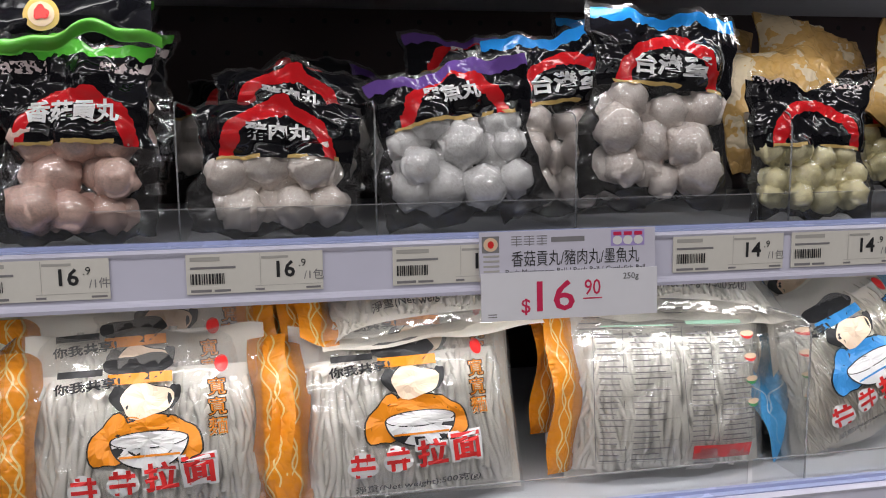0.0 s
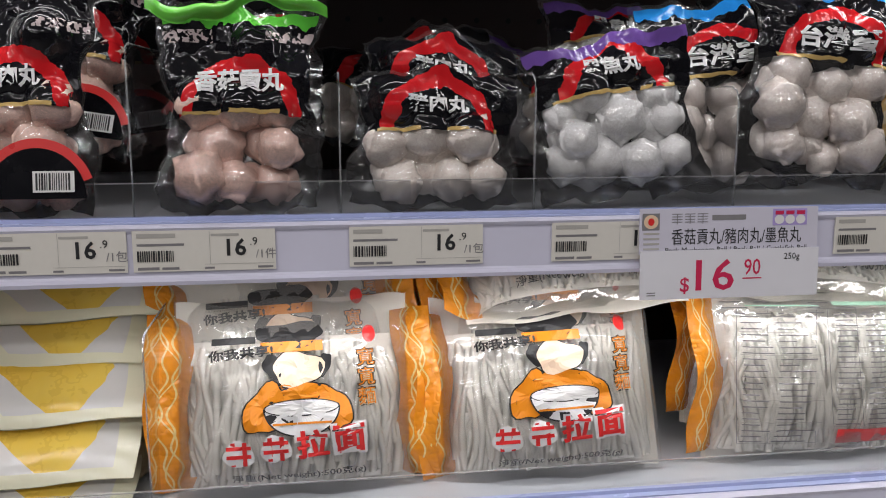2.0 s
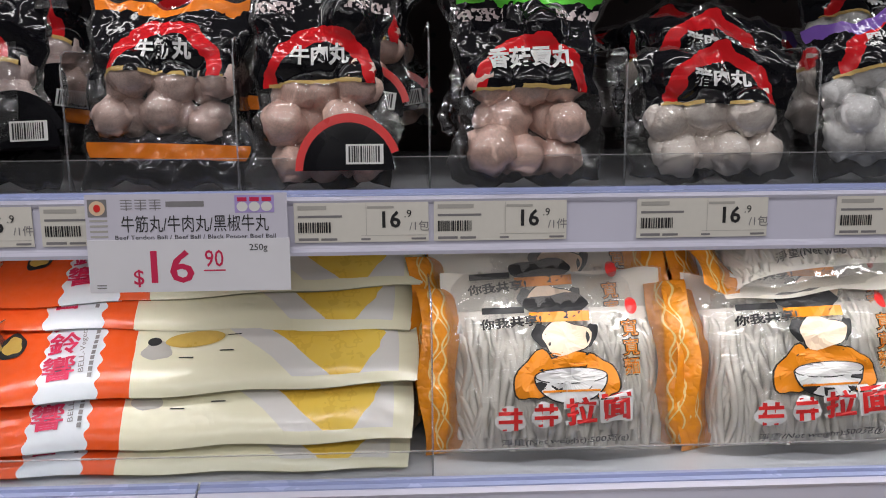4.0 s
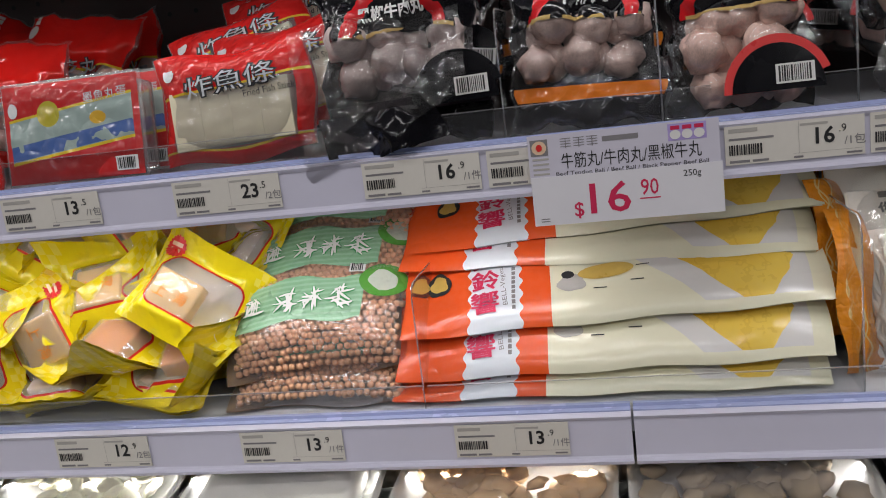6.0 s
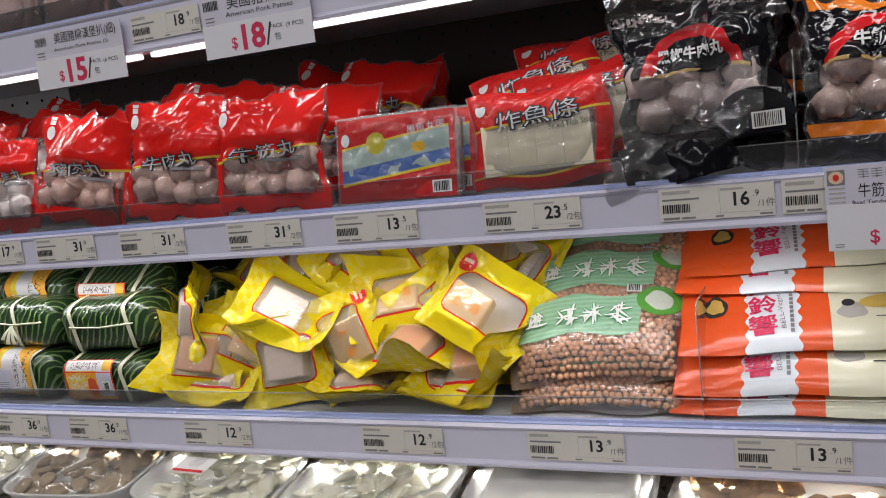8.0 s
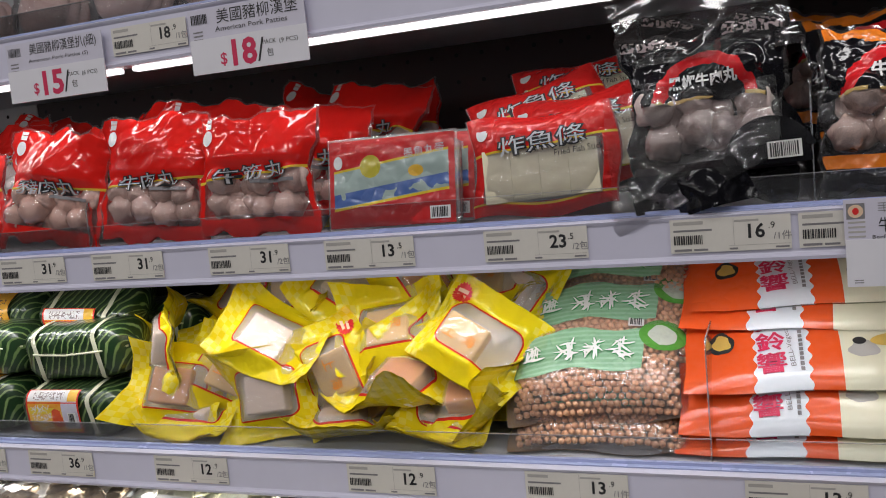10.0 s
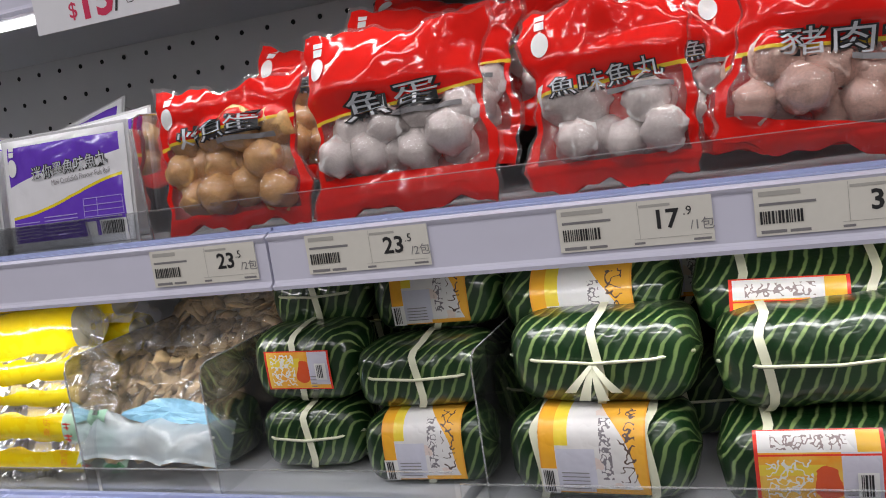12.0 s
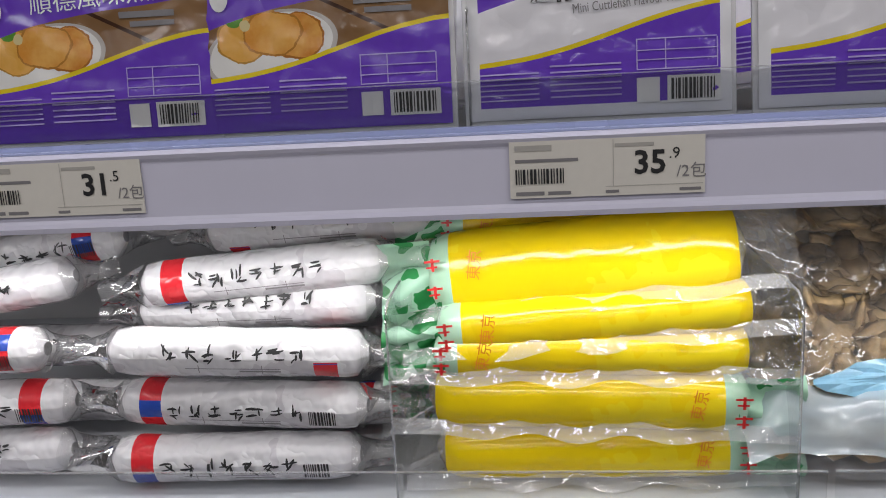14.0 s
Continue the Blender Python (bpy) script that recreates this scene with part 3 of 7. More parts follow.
def ball_sign(x, ztop, chinese, english, h, tilt):
    w = 0.148
    s, card, f = sign(x, ztop, UPF, w, h, tilt, "white hanging price sign with red 16.90 on the price rail")
    photo(s, -w / 2 + 0.009, -0.010, 0.014, 0.013, "disc")
    photo(s, w / 2 - 0.024, -0.008, 0.029, 0.013, "packs")
    for i in range(3):   # maker's name, as plain strokes
        x0 = -0.048 + i * 0.0105
        bars(s, [(x0, x0 + 0.0085, -0.0046 - 0.0021 * k, -0.0040 - 0.0021 * k) for k in range(4)] + [(x0 + 0.0040, x0 + 0.0046, -0.012, -0.0040)], GREY_INK, f, 0.0003, "maker_mark")
    bars(s, [(-0.015, 0.013, -0.0095, -0.0055)], GREY_INK, f, 0.0003, "maker_mark")
    bars(s, [(-w / 2 + 0.003, -w / 2 + 0.016, -0.020 - 0.004 * i, -0.0185 - 0.004 * i) for i in range(4)], PALE_INK, f, 0.0003, "print_line")
    writing(s, chinese, 0.006, -0.022, 0.0125, INK, f, width=0.108, lift=0.0004)
    writing(s, english, 0.006, -0.0325, 0.0042, INK, f, width=0.118, lift=0.0004)
    f2 = -0.0026
    writing(card, "$", -0.037, -h + 0.0105, 0.013, RED_INK, f2, lift=0.0003, thick=0.01, name="price_sign_mark")
    writing(card, "16", -0.012, -h * 0.74, 0.024, RED_INK, f2, width=0.031, lift=0.0003, thick=0.010, name="price")
    writing(card, "90", 0.019, -h * 0.66, 0.0125, RED_INK, f2, width=0.0135, lift=0.0003, thick=0.005, name="small_price")
    bars(card, [(0.011, 0.027, -h * 0.66 - 0.0095, -h * 0.66 - 0.0085)], RED_INK, f2, 0.0003, "underline")
    writing(card, "250g", 0.052, -h * 0.56, 0.0065, INK, f2, lift=0.0003, name="weight")
    bars(card, [(-w / 2 + 0.006, -w / 2 + 0.013, -h + 0.003 + 0.002 * i, -h + 0.0038 + 0.002 * i) for i in range(2)], GREY_INK, f2, 0.0003, "print_line")
    return s


ball_sign(0.155, 1.269, "香菇貢丸/豬肉丸/墨魚丸", "Pork Mushroom Ball / Pork Ball / Cuttlefish Ball", 0.071, 3)
ball_sign(-0.480, 1.268, "牛筋丸/牛肉丸/黑椒牛丸", "Beef Tendon Ball / Beef Ball / Black Pepper Beef Ball", 0.073, 2)


def patty_sign(x, ztop, chinese, price, count):
    w, h = 0.142, 0.068
    s, card, f = sign(x, ztop, TOPF, w, h, 0, "white hanging price sign with red %s on the top rail" % price)
    barcode(s, -w / 2 + 0.014, -0.010, 0.020, 0.010, f, 0.0003, int(price), paper=False)
    writing(s, chinese, 0.014, -0.0095, 0.015, INK, f, width=0.098, lift=0.0004)
    writing(s, "American Pork Patties (S)" if price == "15" else "American Pork Patties", 0.006, -0.0225, 0.0052, INK, f, width=0.088, lift=0.0004)
    bars(s, [(-w / 2 + 0.005, -w / 2 + 0.017, -0.024 - 0.004 * i, -0.0225 - 0.004 * i) for i in range(3)], GREY_INK, f, 0.0003, "print_line")
    f2 = -0.0026
    writing(card, "$", -0.030, -h + 0.013, 0.014, RED_INK, f2, lift=0.0003, thick=0.01)
    writing(card, price, -0.004, -h * 0.73, 0.026, RED_INK, f2, width=0.028, lift=0.0003, thick=0.03, name="price")
    writing(card, "/", 0.016, -h * 0.74, 0.024, INK, f2, lift=0.0003)
    writing(card, "PACK", 0.027, -h * 0.64, 0.0045, INK, f2, lift=0.0003)
    writing(card, "包", 0.027, -h * 0.80, 0.008, INK, f2, lift=0.0003)
    writing(card, "(%s PCS)" % count, 0.050, -h * 0.66, 0.006, INK, f2, width=0.022, lift=0.0003)


patty_sign(-1.372, 1.512, "美國豬柳漢堡扒(細)", "15", "6")
patty_sign(-1.112, 1.514, "美國豬柳漢堡", "18", "9")
patty_sign(-1.965, 1.515, "美國豬柳漢堡扒", "15", "6")


# ---- vacuum bags of fish and meat balls ----
def pack_balls(w, z0, z1, r, seed, jitter=0.30):
    """Balls in staggered rows inside a bag."""
    rng = np.random.RandomState(seed)
    rows = max(1, math.ceil((z1 - z0 - 0.5 * r) / (1.5 * r)))
    out = []
    for j in range(rows):
        n = max(1, int(round((w - (0.2 * r if j % 2 == 0 else 1.3 * r)) / (1.92 * r))))
        for i in range(n):
            x = (i - (n - 1) / 2) * (w - 2 * r) / max(n - 0.8, 1.0)
            x += (0.34 if j % 2 else -0.30) * r * (1 if seed % 2 else -1)
            s = r * rng.uniform(0.86, 1.16)
            x = x + rng.uniform(-1, 1) * jitter * r
            x = max(-w / 2 + s, min(w / 2 - s, x))
            out.append((x, rng.uniform(-0.55, 0.30) * r, z0 + s + j * 1.48 * r + rng.uniform(-1, 1) * jitter * r, s))
    return out


def creases(X, Z, seed, slope, n=4, f0=45, f1=120):
    """Flat facets between sharp folds, as in stiff crumpled film."""
    rng = np.random.RandomState(seed + 900)
    out = np.zeros_like(X)
    for _ in range(n):
        a, f, ph = rng.uniform(0, math.pi), rng.uniform(f0, f1), rng.uniform(0, 7)
        d = X * math.cos(a) + Z * math.sin(a) + 0.006 * np.sin(Z * 41 + ph) + 0.006 * np.sin(X * 37 - ph)
        out += tri(d * f + ph) * slope / f * rng.uniform(0.5, 1.2)
    return out


def ball_bag(name, label, m, w, h, balls, ball_mat, film, back_mat, seed, words=(), slope=0.22, folds=(4, 45, 120), fine=0.0028, ball_name="meatball", depth=0.016, wave=0.008, ball_flat=0.9, group="ball bags", hidden=(), shrink=0.5):
    """A vacuum bag: printed front film drawn tight over the balls (those behind the print too), a back sheet, the balls, the writing."""
    bag = thing(name, label, "food bag", m, group)
    rng = np.random.RandomState(seed)
    A, B = np.meshgrid(np.linspace(-0.5, 0.5, 62), np.linspace(0, 1, 76))
    X, Z = A * w, B * h
    edge = 1 - (2 * np.abs(A)) ** 4
    top = max(b[2] + b[3] for b in balls)
    body = -depth * edge * np.clip((1 - B) / 0.35, 0, 1) ** 0.7 * np.clip(B / 0.08, 0, 1) ** 0.6
    inwin = np.clip((top + 0.006 - Z) / 0.02, 0, 1)
    body = body * (1 - 0.75 * np.maximum(inwin, shrink))
    sph = np.zeros_like(X)
    for bx, by, bz, r in (*balls, *hidden):
        d2 = (X - bx) ** 2 + (Z - bz) ** 2
        sph = np.minimum(sph, np.where(d2 < r * r, by - np.sqrt(np.maximum(r * r - d2, 0)) * ball_flat, 0))
    Y = blur(np.minimum(body, sph), 4)
    Y = Y + creases(X, Z, seed, slope, *folds) * np.clip(edge, 0.3, 1) * (1 - 0.6 * inwin) - ridges(X, Z, seed, fine, 6, 90, 220) * np.clip(edge, 0.25, 1)
    Y = np.minimum(Y, np.where(inwin > 0.3, sph * 1.0 - 0.0012 * (sph < 0), 0.02))
    Y = Y + wave * np.sin(A * rng.uniform(5, 9) + rng.uniform(0, 6)) * np.clip((B - 0.8) / 0.2, 0, 1) ** 1.5
    at = sampler(X, Y, Z)
    # uneven outline, drawn in beside the balls
    k = np.clip((2 * np.abs(A) - 0.6) / 0.4, 0, 1) ** 1.5 * np.sign(A)
    side = 0.0035 * np.sin(Z * 62 + seed + A * 3) + 0.0020 * np.sin(Z * 150 + 2 * seed) + 0.0010 * np.sin(Z * 330 + seed)
    X2 = X + k * side - k * 0.007 * np.sin(np.clip((B - 0.25) / 0.6, 0, 1) * math.pi)
    Z2 = Z + np.clip((B - 0.82) / 0.18, 0, 1) * (0.006 * tri(A * 7 + seed) + 0.003 * np.sin(A * 17 + seed) + 0.0012 * np.sin(A * 43)) + np.clip((0.14 - B) / 0.14, 0, 1) * (0.004 * np.sin(A * 14 + seed) + 0.002 * np.sin(A * 37 + seed))
    FACES[bag.name] = part("front_film", grid_mesh("front_film", X2, Y, Z2, X, Z), film, bag, "glossy creased printed film")
    Yb = 0.010 * edge * np.sin(np.clip(B, 0, 1) * math.pi) + 0.0015
    s = (slice(None, None, 4), slice(None, None, 4))
    part("back_film", grid_mesh("back_film", X2[s] * 0.985, np.maximum(Yb[s], Y[s] + 0.0015), Z2[s] * 0.985), back_mat, bag)
    for i, (bx, by, bz, r) in enumerate(balls):
        ob = part(ball_name, BALL_MESHES[i % len(BALL_MESHES)].copy(), None, bag)
        ob.data.materials.clear()
        ob.data.materials.append(ball_mat)
        ob.location, ob.scale = (bx, by + r * (1 - ball_flat) * 0.4, bz), (r * 0.97, r * ball_flat * 0.97, r * 0.97)
        ob.rotation_euler = (0, rng.uniform(0, 6), 0)
    for body_text, x, z, hh, ww, turn, ink, ring in words:
        if ring is not None:
            writing(bag, body_text, x, z, hh, ring, at, ww, 0.0016, turn, 0.055, "lettering_outline")
        writing(bag, body_text, x, z, hh, ink, at, ww, 0.0022, turn, 0.035 if ring is None else 0.0)
    return bag, at


BALL_MESHES = []
for i in range(5):
    bm = lump(1, 1, 1, i + 1, 0.30, 3, 1.9)
    me = bpy.data.meshes.new("ball")
    bm.to_mesh(me)
    bm.free()
    me.polygons.foreach_set("use_smooth", [True] * len(me.polygons))
    BALL_MESHES.append(me)


def meat(name, colour, speck=(0.2, 0.12, 0.1), rough=0.26):
    m, nt, bsdf, out = tree(name)
    a, b, c = noise_of(nt, 1.6, 4), noise_of(nt, 9, 5), noise_of(nt, 26, 2)
    col = mixc(nt, (b * 2.4 - 0.8).low(1).high(0), tuple(x * 0.82 for x in colour), tuple(min(1, x * 1.12) for x in colour))
    col = mixc(nt, (c > 0.66) * 0.35, col, speck)
    nt.links.new(mixc(nt, (a * 3 - 1.2).low(1).high(0) * 0.3, col, tuple(min(1, x * 1.25) for x in colour)), bsdf.inputs["Base Color"])
    bsdf.inputs["Roughness"].default_value = rough
    bsdf.inputs["Subsurface Weight"].default_value = 0.0
    nt.links.new(bump_of(nt, b, 0.2, 0.08), bsdf.inputs["Normal"])
    return m


MEAT = {"beef": meat("beef_ball", (0.72, 0.54, 0.48)), "mushroom": meat("mushroom_pork_ball", (0.88, 0.62, 0.53)), "pork": meat("pork_ball", (0.98, 0.84, 0.77)),
        "white": meat("cuttlefish_ball", (0.95, 0.93, 0.92), (0.85, 0.8, 0.8)), "egg": meat("lobster_ball", (0.97, 0.84, 0.78)), "gold": meat("fried_fish_ball", (0.80, 0.50, 0.20), (0.5, 0.2, 0.05)),
        "yellow": meat("yellow_ball", (0.95, 0.84, 0.52), (0.7, 0.5, 0.2)), "grey": meat("grey_beef_ball", (0.62, 0.51, 0.48)), "fish": meat("white_fish_ball", (0.96, 0.93, 0.92), (0.7, 0.6, 0.6))}
BLACK_BACK = plain("black_back_film", (0.006, 0.006, 0.008), 0.12, bump=0.04, scale=40, spec=0.25)
RED_BACK = plain("red_back_film", (0.66, 0.016, 0.014), 0.22, bump=0.3, scale=40)


def black_print(name, w, h, hw, strip, foot=None, arch=0.043):
    def paint(nt, u, v):
        c = hw - 0.004
        d = (u.sq() + (v - c).sq() * 0.9).root()
        wob = noise_of(nt, 55, 3) * 0.013 - 0.0065
        col = mixc(nt, (d + wob > arch - 0.008) * (d + wob < arch + 0.003), (0.006, 0.006, 0.008), (0.62, 0.015, 0.02))
        rim = (v - (u.sq() * -1.0 + hw)) + wob * 0.5
        col = mixc(nt, (rim < 0.0030) * (u.abs() < w * 0.36) * (noise_of(nt, 45, 1) > 0.47), col, (0.55, 0.38, 0.14))
        shade = (u.abs() > 0.02) * (v > hw + 0.055) * (v < hw + 0.064) * (noise_of(nt, 300, 1) > 0.5)
        col = mixc(nt, shade, col, (0.5, 0.42, 0.42))
        if strip:
            col = mixc(nt, v + wob * 1.6 > h - 0.014, col, strip)
        if foot:
            col = mixc(nt, v < foot[0], col, (0.006, 0.006, 0.008))
            col = mixc(nt, (v < foot[0] + 0.001) * (v > foot[0] - 0.012), col, foot[1])
        return col

    def window(nt, u, v):
        edge = (u.abs() > w / 2 - 0.0045).high(v > h - 0.004).high(v < 0.005)
        win = (v + (noise_of(nt, 60, 2) - 0.5) * 0.008 < u.sq() * -1.0 + hw)
        if foot:
            win = win * (v > foot[0])
        return edge.high(win)
    return printed(name, paint, window, rough=0.05, crinkle=0.12, wear=0.0, milk=0.02, gloss=0.075, spec=0.45, scale=75, milk_colour=(1.0, 0.97, 0.96))


WH = WHITE_INK
UPB = UPZ + 0.006


def black_bag(title, label, x, w, h, hw, r, kind, strip, seed, roll=0, lean=10, y=0.628, dz=0.0, foot=None, tw=0.06, th=0.017, tz=0.022, z0=0.008, depth=0.018):
    film = black_print("black_bag_print", w, h, hw, strip, foot)
    low = z0 + (foot[0] if foot else 0)
    balls = pack_balls(w - 0.020, low, hw, r, seed, 0.36) + [(a, 0.55 * r, c, d) for a, b, c, d in pack_balls(w - 0.030, low, hw - 0.004, r * 0.95, seed + 1, 0.15)]
    words = [(title, 0, hw + tz, th, tw, 0, WH, None)] if title else []
    upper = pack_balls(w - 0.030, hw + 0.004, h - 0.030, r * 1.05, seed + 1)
    return ball_bag("meatball_bag", label, pose(x, y, UPB + dz, -lean, roll, 0), w, h, balls, MEAT[kind], film, BLACK_BACK, seed, words, depth=depth, group="black ball bags", hidden=[(a, b + 0.006, c, d) for a, b, c, d in upper])


GREEN, PURPLE, BLUE, ORANGE = (0.10, 0.45, 0.05), (0.16, 0.08, 0.34), (0.02, 0.24, 0.66), (0.75, 0.20, 0.02)
b1, _ = black_bag("", "black and red vacuum bag of pale yellow fish balls", 0.470, 0.128, 0.125, 0.062, 0.0125, "yellow", None, 11, 2, 10, z0=0.006)
b2, _ = black_bag("台灣蛋", "black and red vacuum bag of pink balls with blue top edge", 0.318, 0.142, 0.165, 0.098, 0.0185, "egg", BLUE, 12, 7, 6, y=0.635, dz=0.018, tz=0.017)
b3, _ = black_bag("墨魚丸", "black and red vacuum bag of white cuttlefish balls, purple top edge", 0.160, 0.146, 0.130, 0.082, 0.0180, "white", PURPLE, 13, -9, 8, y=0.635, dz=0.008, tw=0.048, th=0.014)
b4, _ = black_bag("豬肉丸", "black and red vacuum bag of pork balls", 0.002, 0.136, 0.108, 0.060, 0.0180, "pork", None, 14, 1, 8, y=0.632, tw=0.048, th=0.013, tz=0.020)
b5, _ = black_bag("香菇貢丸", "black and red vacuum bag of mushroom pork balls, green top edge", -0.146, 0.122, 0.155, 0.072, 0.0180, "mushroom", GREEN, 15, 0, 10, tw=0.064, th=0.017, tz=0.025)
b6, _ = black_bag("牛肉丸", "black and red vacuum bag of beef balls", -0.308, 0.114, 0.165, 0.078, 0.0170, "mushroom", None, 16, 0, 10, tw=0.044, th=0.015, tz=0.022)
b7, _ = black_bag("牛筋丸", "black and red vacuum bag of beef balls, orange edge folded", -0.432, 0.132, 0.150, 0.086, 0.0165, "beef", ORANGE, 17, 2, 12, foot=(0.034, ORANGE), tw=0.042, th=0.015, dz=0.0, tz=0.020, y=0.634)
b8, at8 = black_bag("黑椒牛肉丸", "black and red vacuum bag of black pepper beef balls, leaning out", -0.585, 0.150, 0.165, 0.096, 0.0175, "grey", None, 18, -2, 8, foot=(0.040, (0.02, 0.015, 0.02)), tw=0.060, th=0.012, tz=0.018, y=0.636)

# a fold of black film with a sticker at the foot of two bags
for bag, ax, az in ((b6, 0.022, 0.022), (b8, 0.052, 0.040)):
    blob(bag, "folded_flap", ax, az - 0.012, 0.034, 0.036, BLACK_BACK, -0.030, 0, a0=0, a1=180, n=20, label="black folded flap")
    blob(bag, "flap_edge", ax, az - 0.012, 0.040, 0.043, SCARLET_INK if bag is b6 else BLACK_BACK, -0.029, 0, a0=20, a1=180, n=20)
    barcode(bag, ax + 0.012, az, 0.024, 0.012, -0.0305, 0.001, 5)

# second rows behind
BEHIND = ((b5, -0.150, 0.735, 0.028, -14, 4), (b5, -0.137, 0.70, 0.055, -26, -7), (b4, 0.012, 0.690, 0.030, -12, 3), (b4, 0.03, 0.78, 0.05, -25, -12), (b3, 0.185, 0.74, 0.055, -26, 6),
          (b2, 0.262, 0.672, 0.006, -8, -4), (b2, 0.33, 0.75, 0.03, -16, 10), (b6, -0.302, 0.72, 0.04, -18, 8), (b7, -0.425, 0.715, 0.03, -16, -6), (b7, -0.47, 0.82, 0.04, -16, 9),
          (b8, -0.60, 0.73, 0.03, -16, 8), (b6, -0.27, 0.83, 0.03, -16, -9), (b3, 0.10, 0.85, 0.02, -20, 20), (b4, -0.04, 0.88, 0.03, -20, 14), (b1, 0.56, 0.70, 0.015, -12, -6), (b1, 0.62, 0.64, 0.0, -10, 4))
for src, x, y, dz, lean, roll in BEHIND:
    copy_thing(src, pose(x, y, UPB + dz, lean, roll, random.uniform(-8, 8)))

# bright crumpled bags behind the yellow balls
TAN = printed("tan_bag_print", lambda nt, u, v: mixc(nt, noise_of(nt, 30, 3) > 0.55, (0.62, 0.38, 0.12), (0.72, 0.60, 0.40)), crinkle=0.9)


def sheet_surface(w, h, seed, depth=0.014, crease=0.005, nx=30, nz=26, power=3):
    A, B = np.meshgrid(np.linspace(-0.5, 0.5, nx), np.linspace(0, 1, nz))
    X, Z = A * w, B * h
    dome = (1 - (2 * np.abs(A)) ** power) * (1 - (2 * np.abs(B - 0.5)) ** power)
    Y = -depth * np.clip(dome, 0, 1) ** 0.7 - ridges(X, Z, seed, crease) * np.clip(dome * 2, 0.2, 1)
    return A, B, X, Y, Z


def pillow_bag(name, label, category, m, w, h, depth, film, seed, crease=0.005, group="", film_name="front_film", back=None, k=0.004):
    """A filled flat pouch: front film and back film."""
    bag = thing(name, label, category, m, group)
    A, B, X, Y, Z = sheet_surface(w, h, seed, depth, crease)
    X2, Z2 = X + k * np.sin(Z * 60 + seed) * np.abs(A) * 2, Z + k * np.sin(X * 50 + seed) * np.abs(2 * B - 1)
    FACES[bag.name] = part(film_name, grid_mesh(film_name, X2, Y, Z2, X, Z), film, bag)
    part("back_film", grid_mesh("back_film", X2 * 0.99, -Y * 0.6 + 0.001, Z2, X, Z), back or film, bag)
    return bag, sampler(X, Y, Z)


for x, y, dz, lean, roll, s in ((0.545, 0.74, 0.085, -30, 14, 3), (0.50, 0.70, 0.045, -20, -10, 4), (0.62, 0.69, 0.06, -25, 30, 5), (0.47, 0.82, 0.085, -25, 6, 6)):
    tb, _ = pillow_bag("tan_food_bag", "crumpled tan and cream food bag behind the ball bags", "food bag", pose(x, y, UPB + dz, lean, roll, 0), 0.13, 0.12, 0.02, TAN, s, 0.014, "tan bags")

# clear sleeve that hangs over the rail from the pepper ball bag, and loose tops of other bags
def drape(parent, name, x0, x1, z0, z1, y, seed, material, label, bow=0.02, skew=0.0, tip=0.0, wave=0.0):
    A, B = np.meshgrid(np.linspace(0, 1, 36), np.linspace(0, 1, 36))
    X = x0 + (x1 - x0) * A + skew * (1 - B)
    Z = z0 + (z1 - z0) * B + tip * A * (1 - B) + wave * np.sin(A * 8 + seed) + 0.4 * wave * np.sin(A * 19 + seed)
    Y = y - bow * np.sin(A * math.pi) * np.sin(np.clip(B, 0.1, 1) * math.pi * 0.8) + creases(X, Z, seed, 0.45, 4, 45, 130) - ridges(X, Z, seed, 0.004, 6, 60, 160)
    part(name, grid_mesh(name, X, Y, Z, X, Z), material, parent, label)


drape(b8, "clear_sleeve", -0.088, 0.062, -0.026, 0.105, -0.034, 3, LOOSE_FILM, "loose clear plastic hanging over the rail", 0.012, 0, 0.062)
drape(b8, "black_tail", -0.074, 0.030, -0.018, 0.030, -0.028, 8, BLACK_BACK, "black film tail", 0.006, 0.01, 0.02)
drape(b8, "loose_top", -0.085, 0.070, 0.135, 0.200, 0.0, 5, LOOSE_FILM, "loose clear plastic top", 0.025, 0.02, 0.0)
blob(b5, "gold_seal", -0.022, 0.172, 0.013, 0.013, GOLD_INK, -0.006, 0, wob=0.02, label="round gold seal")
blob(b5, "seal_ring", -0.022, 0.172, 0.0095, 0.0095, CREAM_INK, -0.006, 0.0005)
blob(b5, "seal_mark", -0.022, 0.173, 0.0055, 0.0055, SCARLET_INK, -0.006, 0.001, wob=0.15, seed=2)
drape(b5, "green_edge", -0.066, 0.066, 0.145, 0.157, -0.012, 9, plain("green_film", (0.14, 0.55, 0.06), 0.2, vary=0.2), "bright green film edge", 0.012, 0.0, 0.004, 0.007)
drape(b5, "black_top", -0.060, 0.056, 0.150, 0.190, 0.004, 12, BLACK_BACK, "black crumpled top", 0.006)


# red bags
def red_print(name, w, h, hw, foot=0.022, side=0.010, pink=(1.0, 0.95, 0.94)):
    def paint(nt, u, v):
        col = mixc(nt, noise_of(nt, 22, 3) * 0.5, (0.82, 0.020, 0.014), (0.68, 0.010, 0.010))
        line = (v - (u * 0.10 + hw)).abs()
        col = mixc(nt, line < 0.0016, col, (0.80, 0.55, 0.05))
        return col

    def window(nt, u, v):
        edge = (u.abs() > w / 2 - 0.0035).high(v > h - 0.003)
        win = (v < u * 0.10 + (hw - 0.001)) * (v > foot) * (u.abs() < w / 2 - side)
        return edge.high(win)
    return printed(name, paint, window, rough=0.08, crinkle=0.12, wear=0.0, milk=0.05, gloss=0.06, tint=pink, scale=40, spec=0.5, milk_colour=(1.0, 0.9, 0.88))


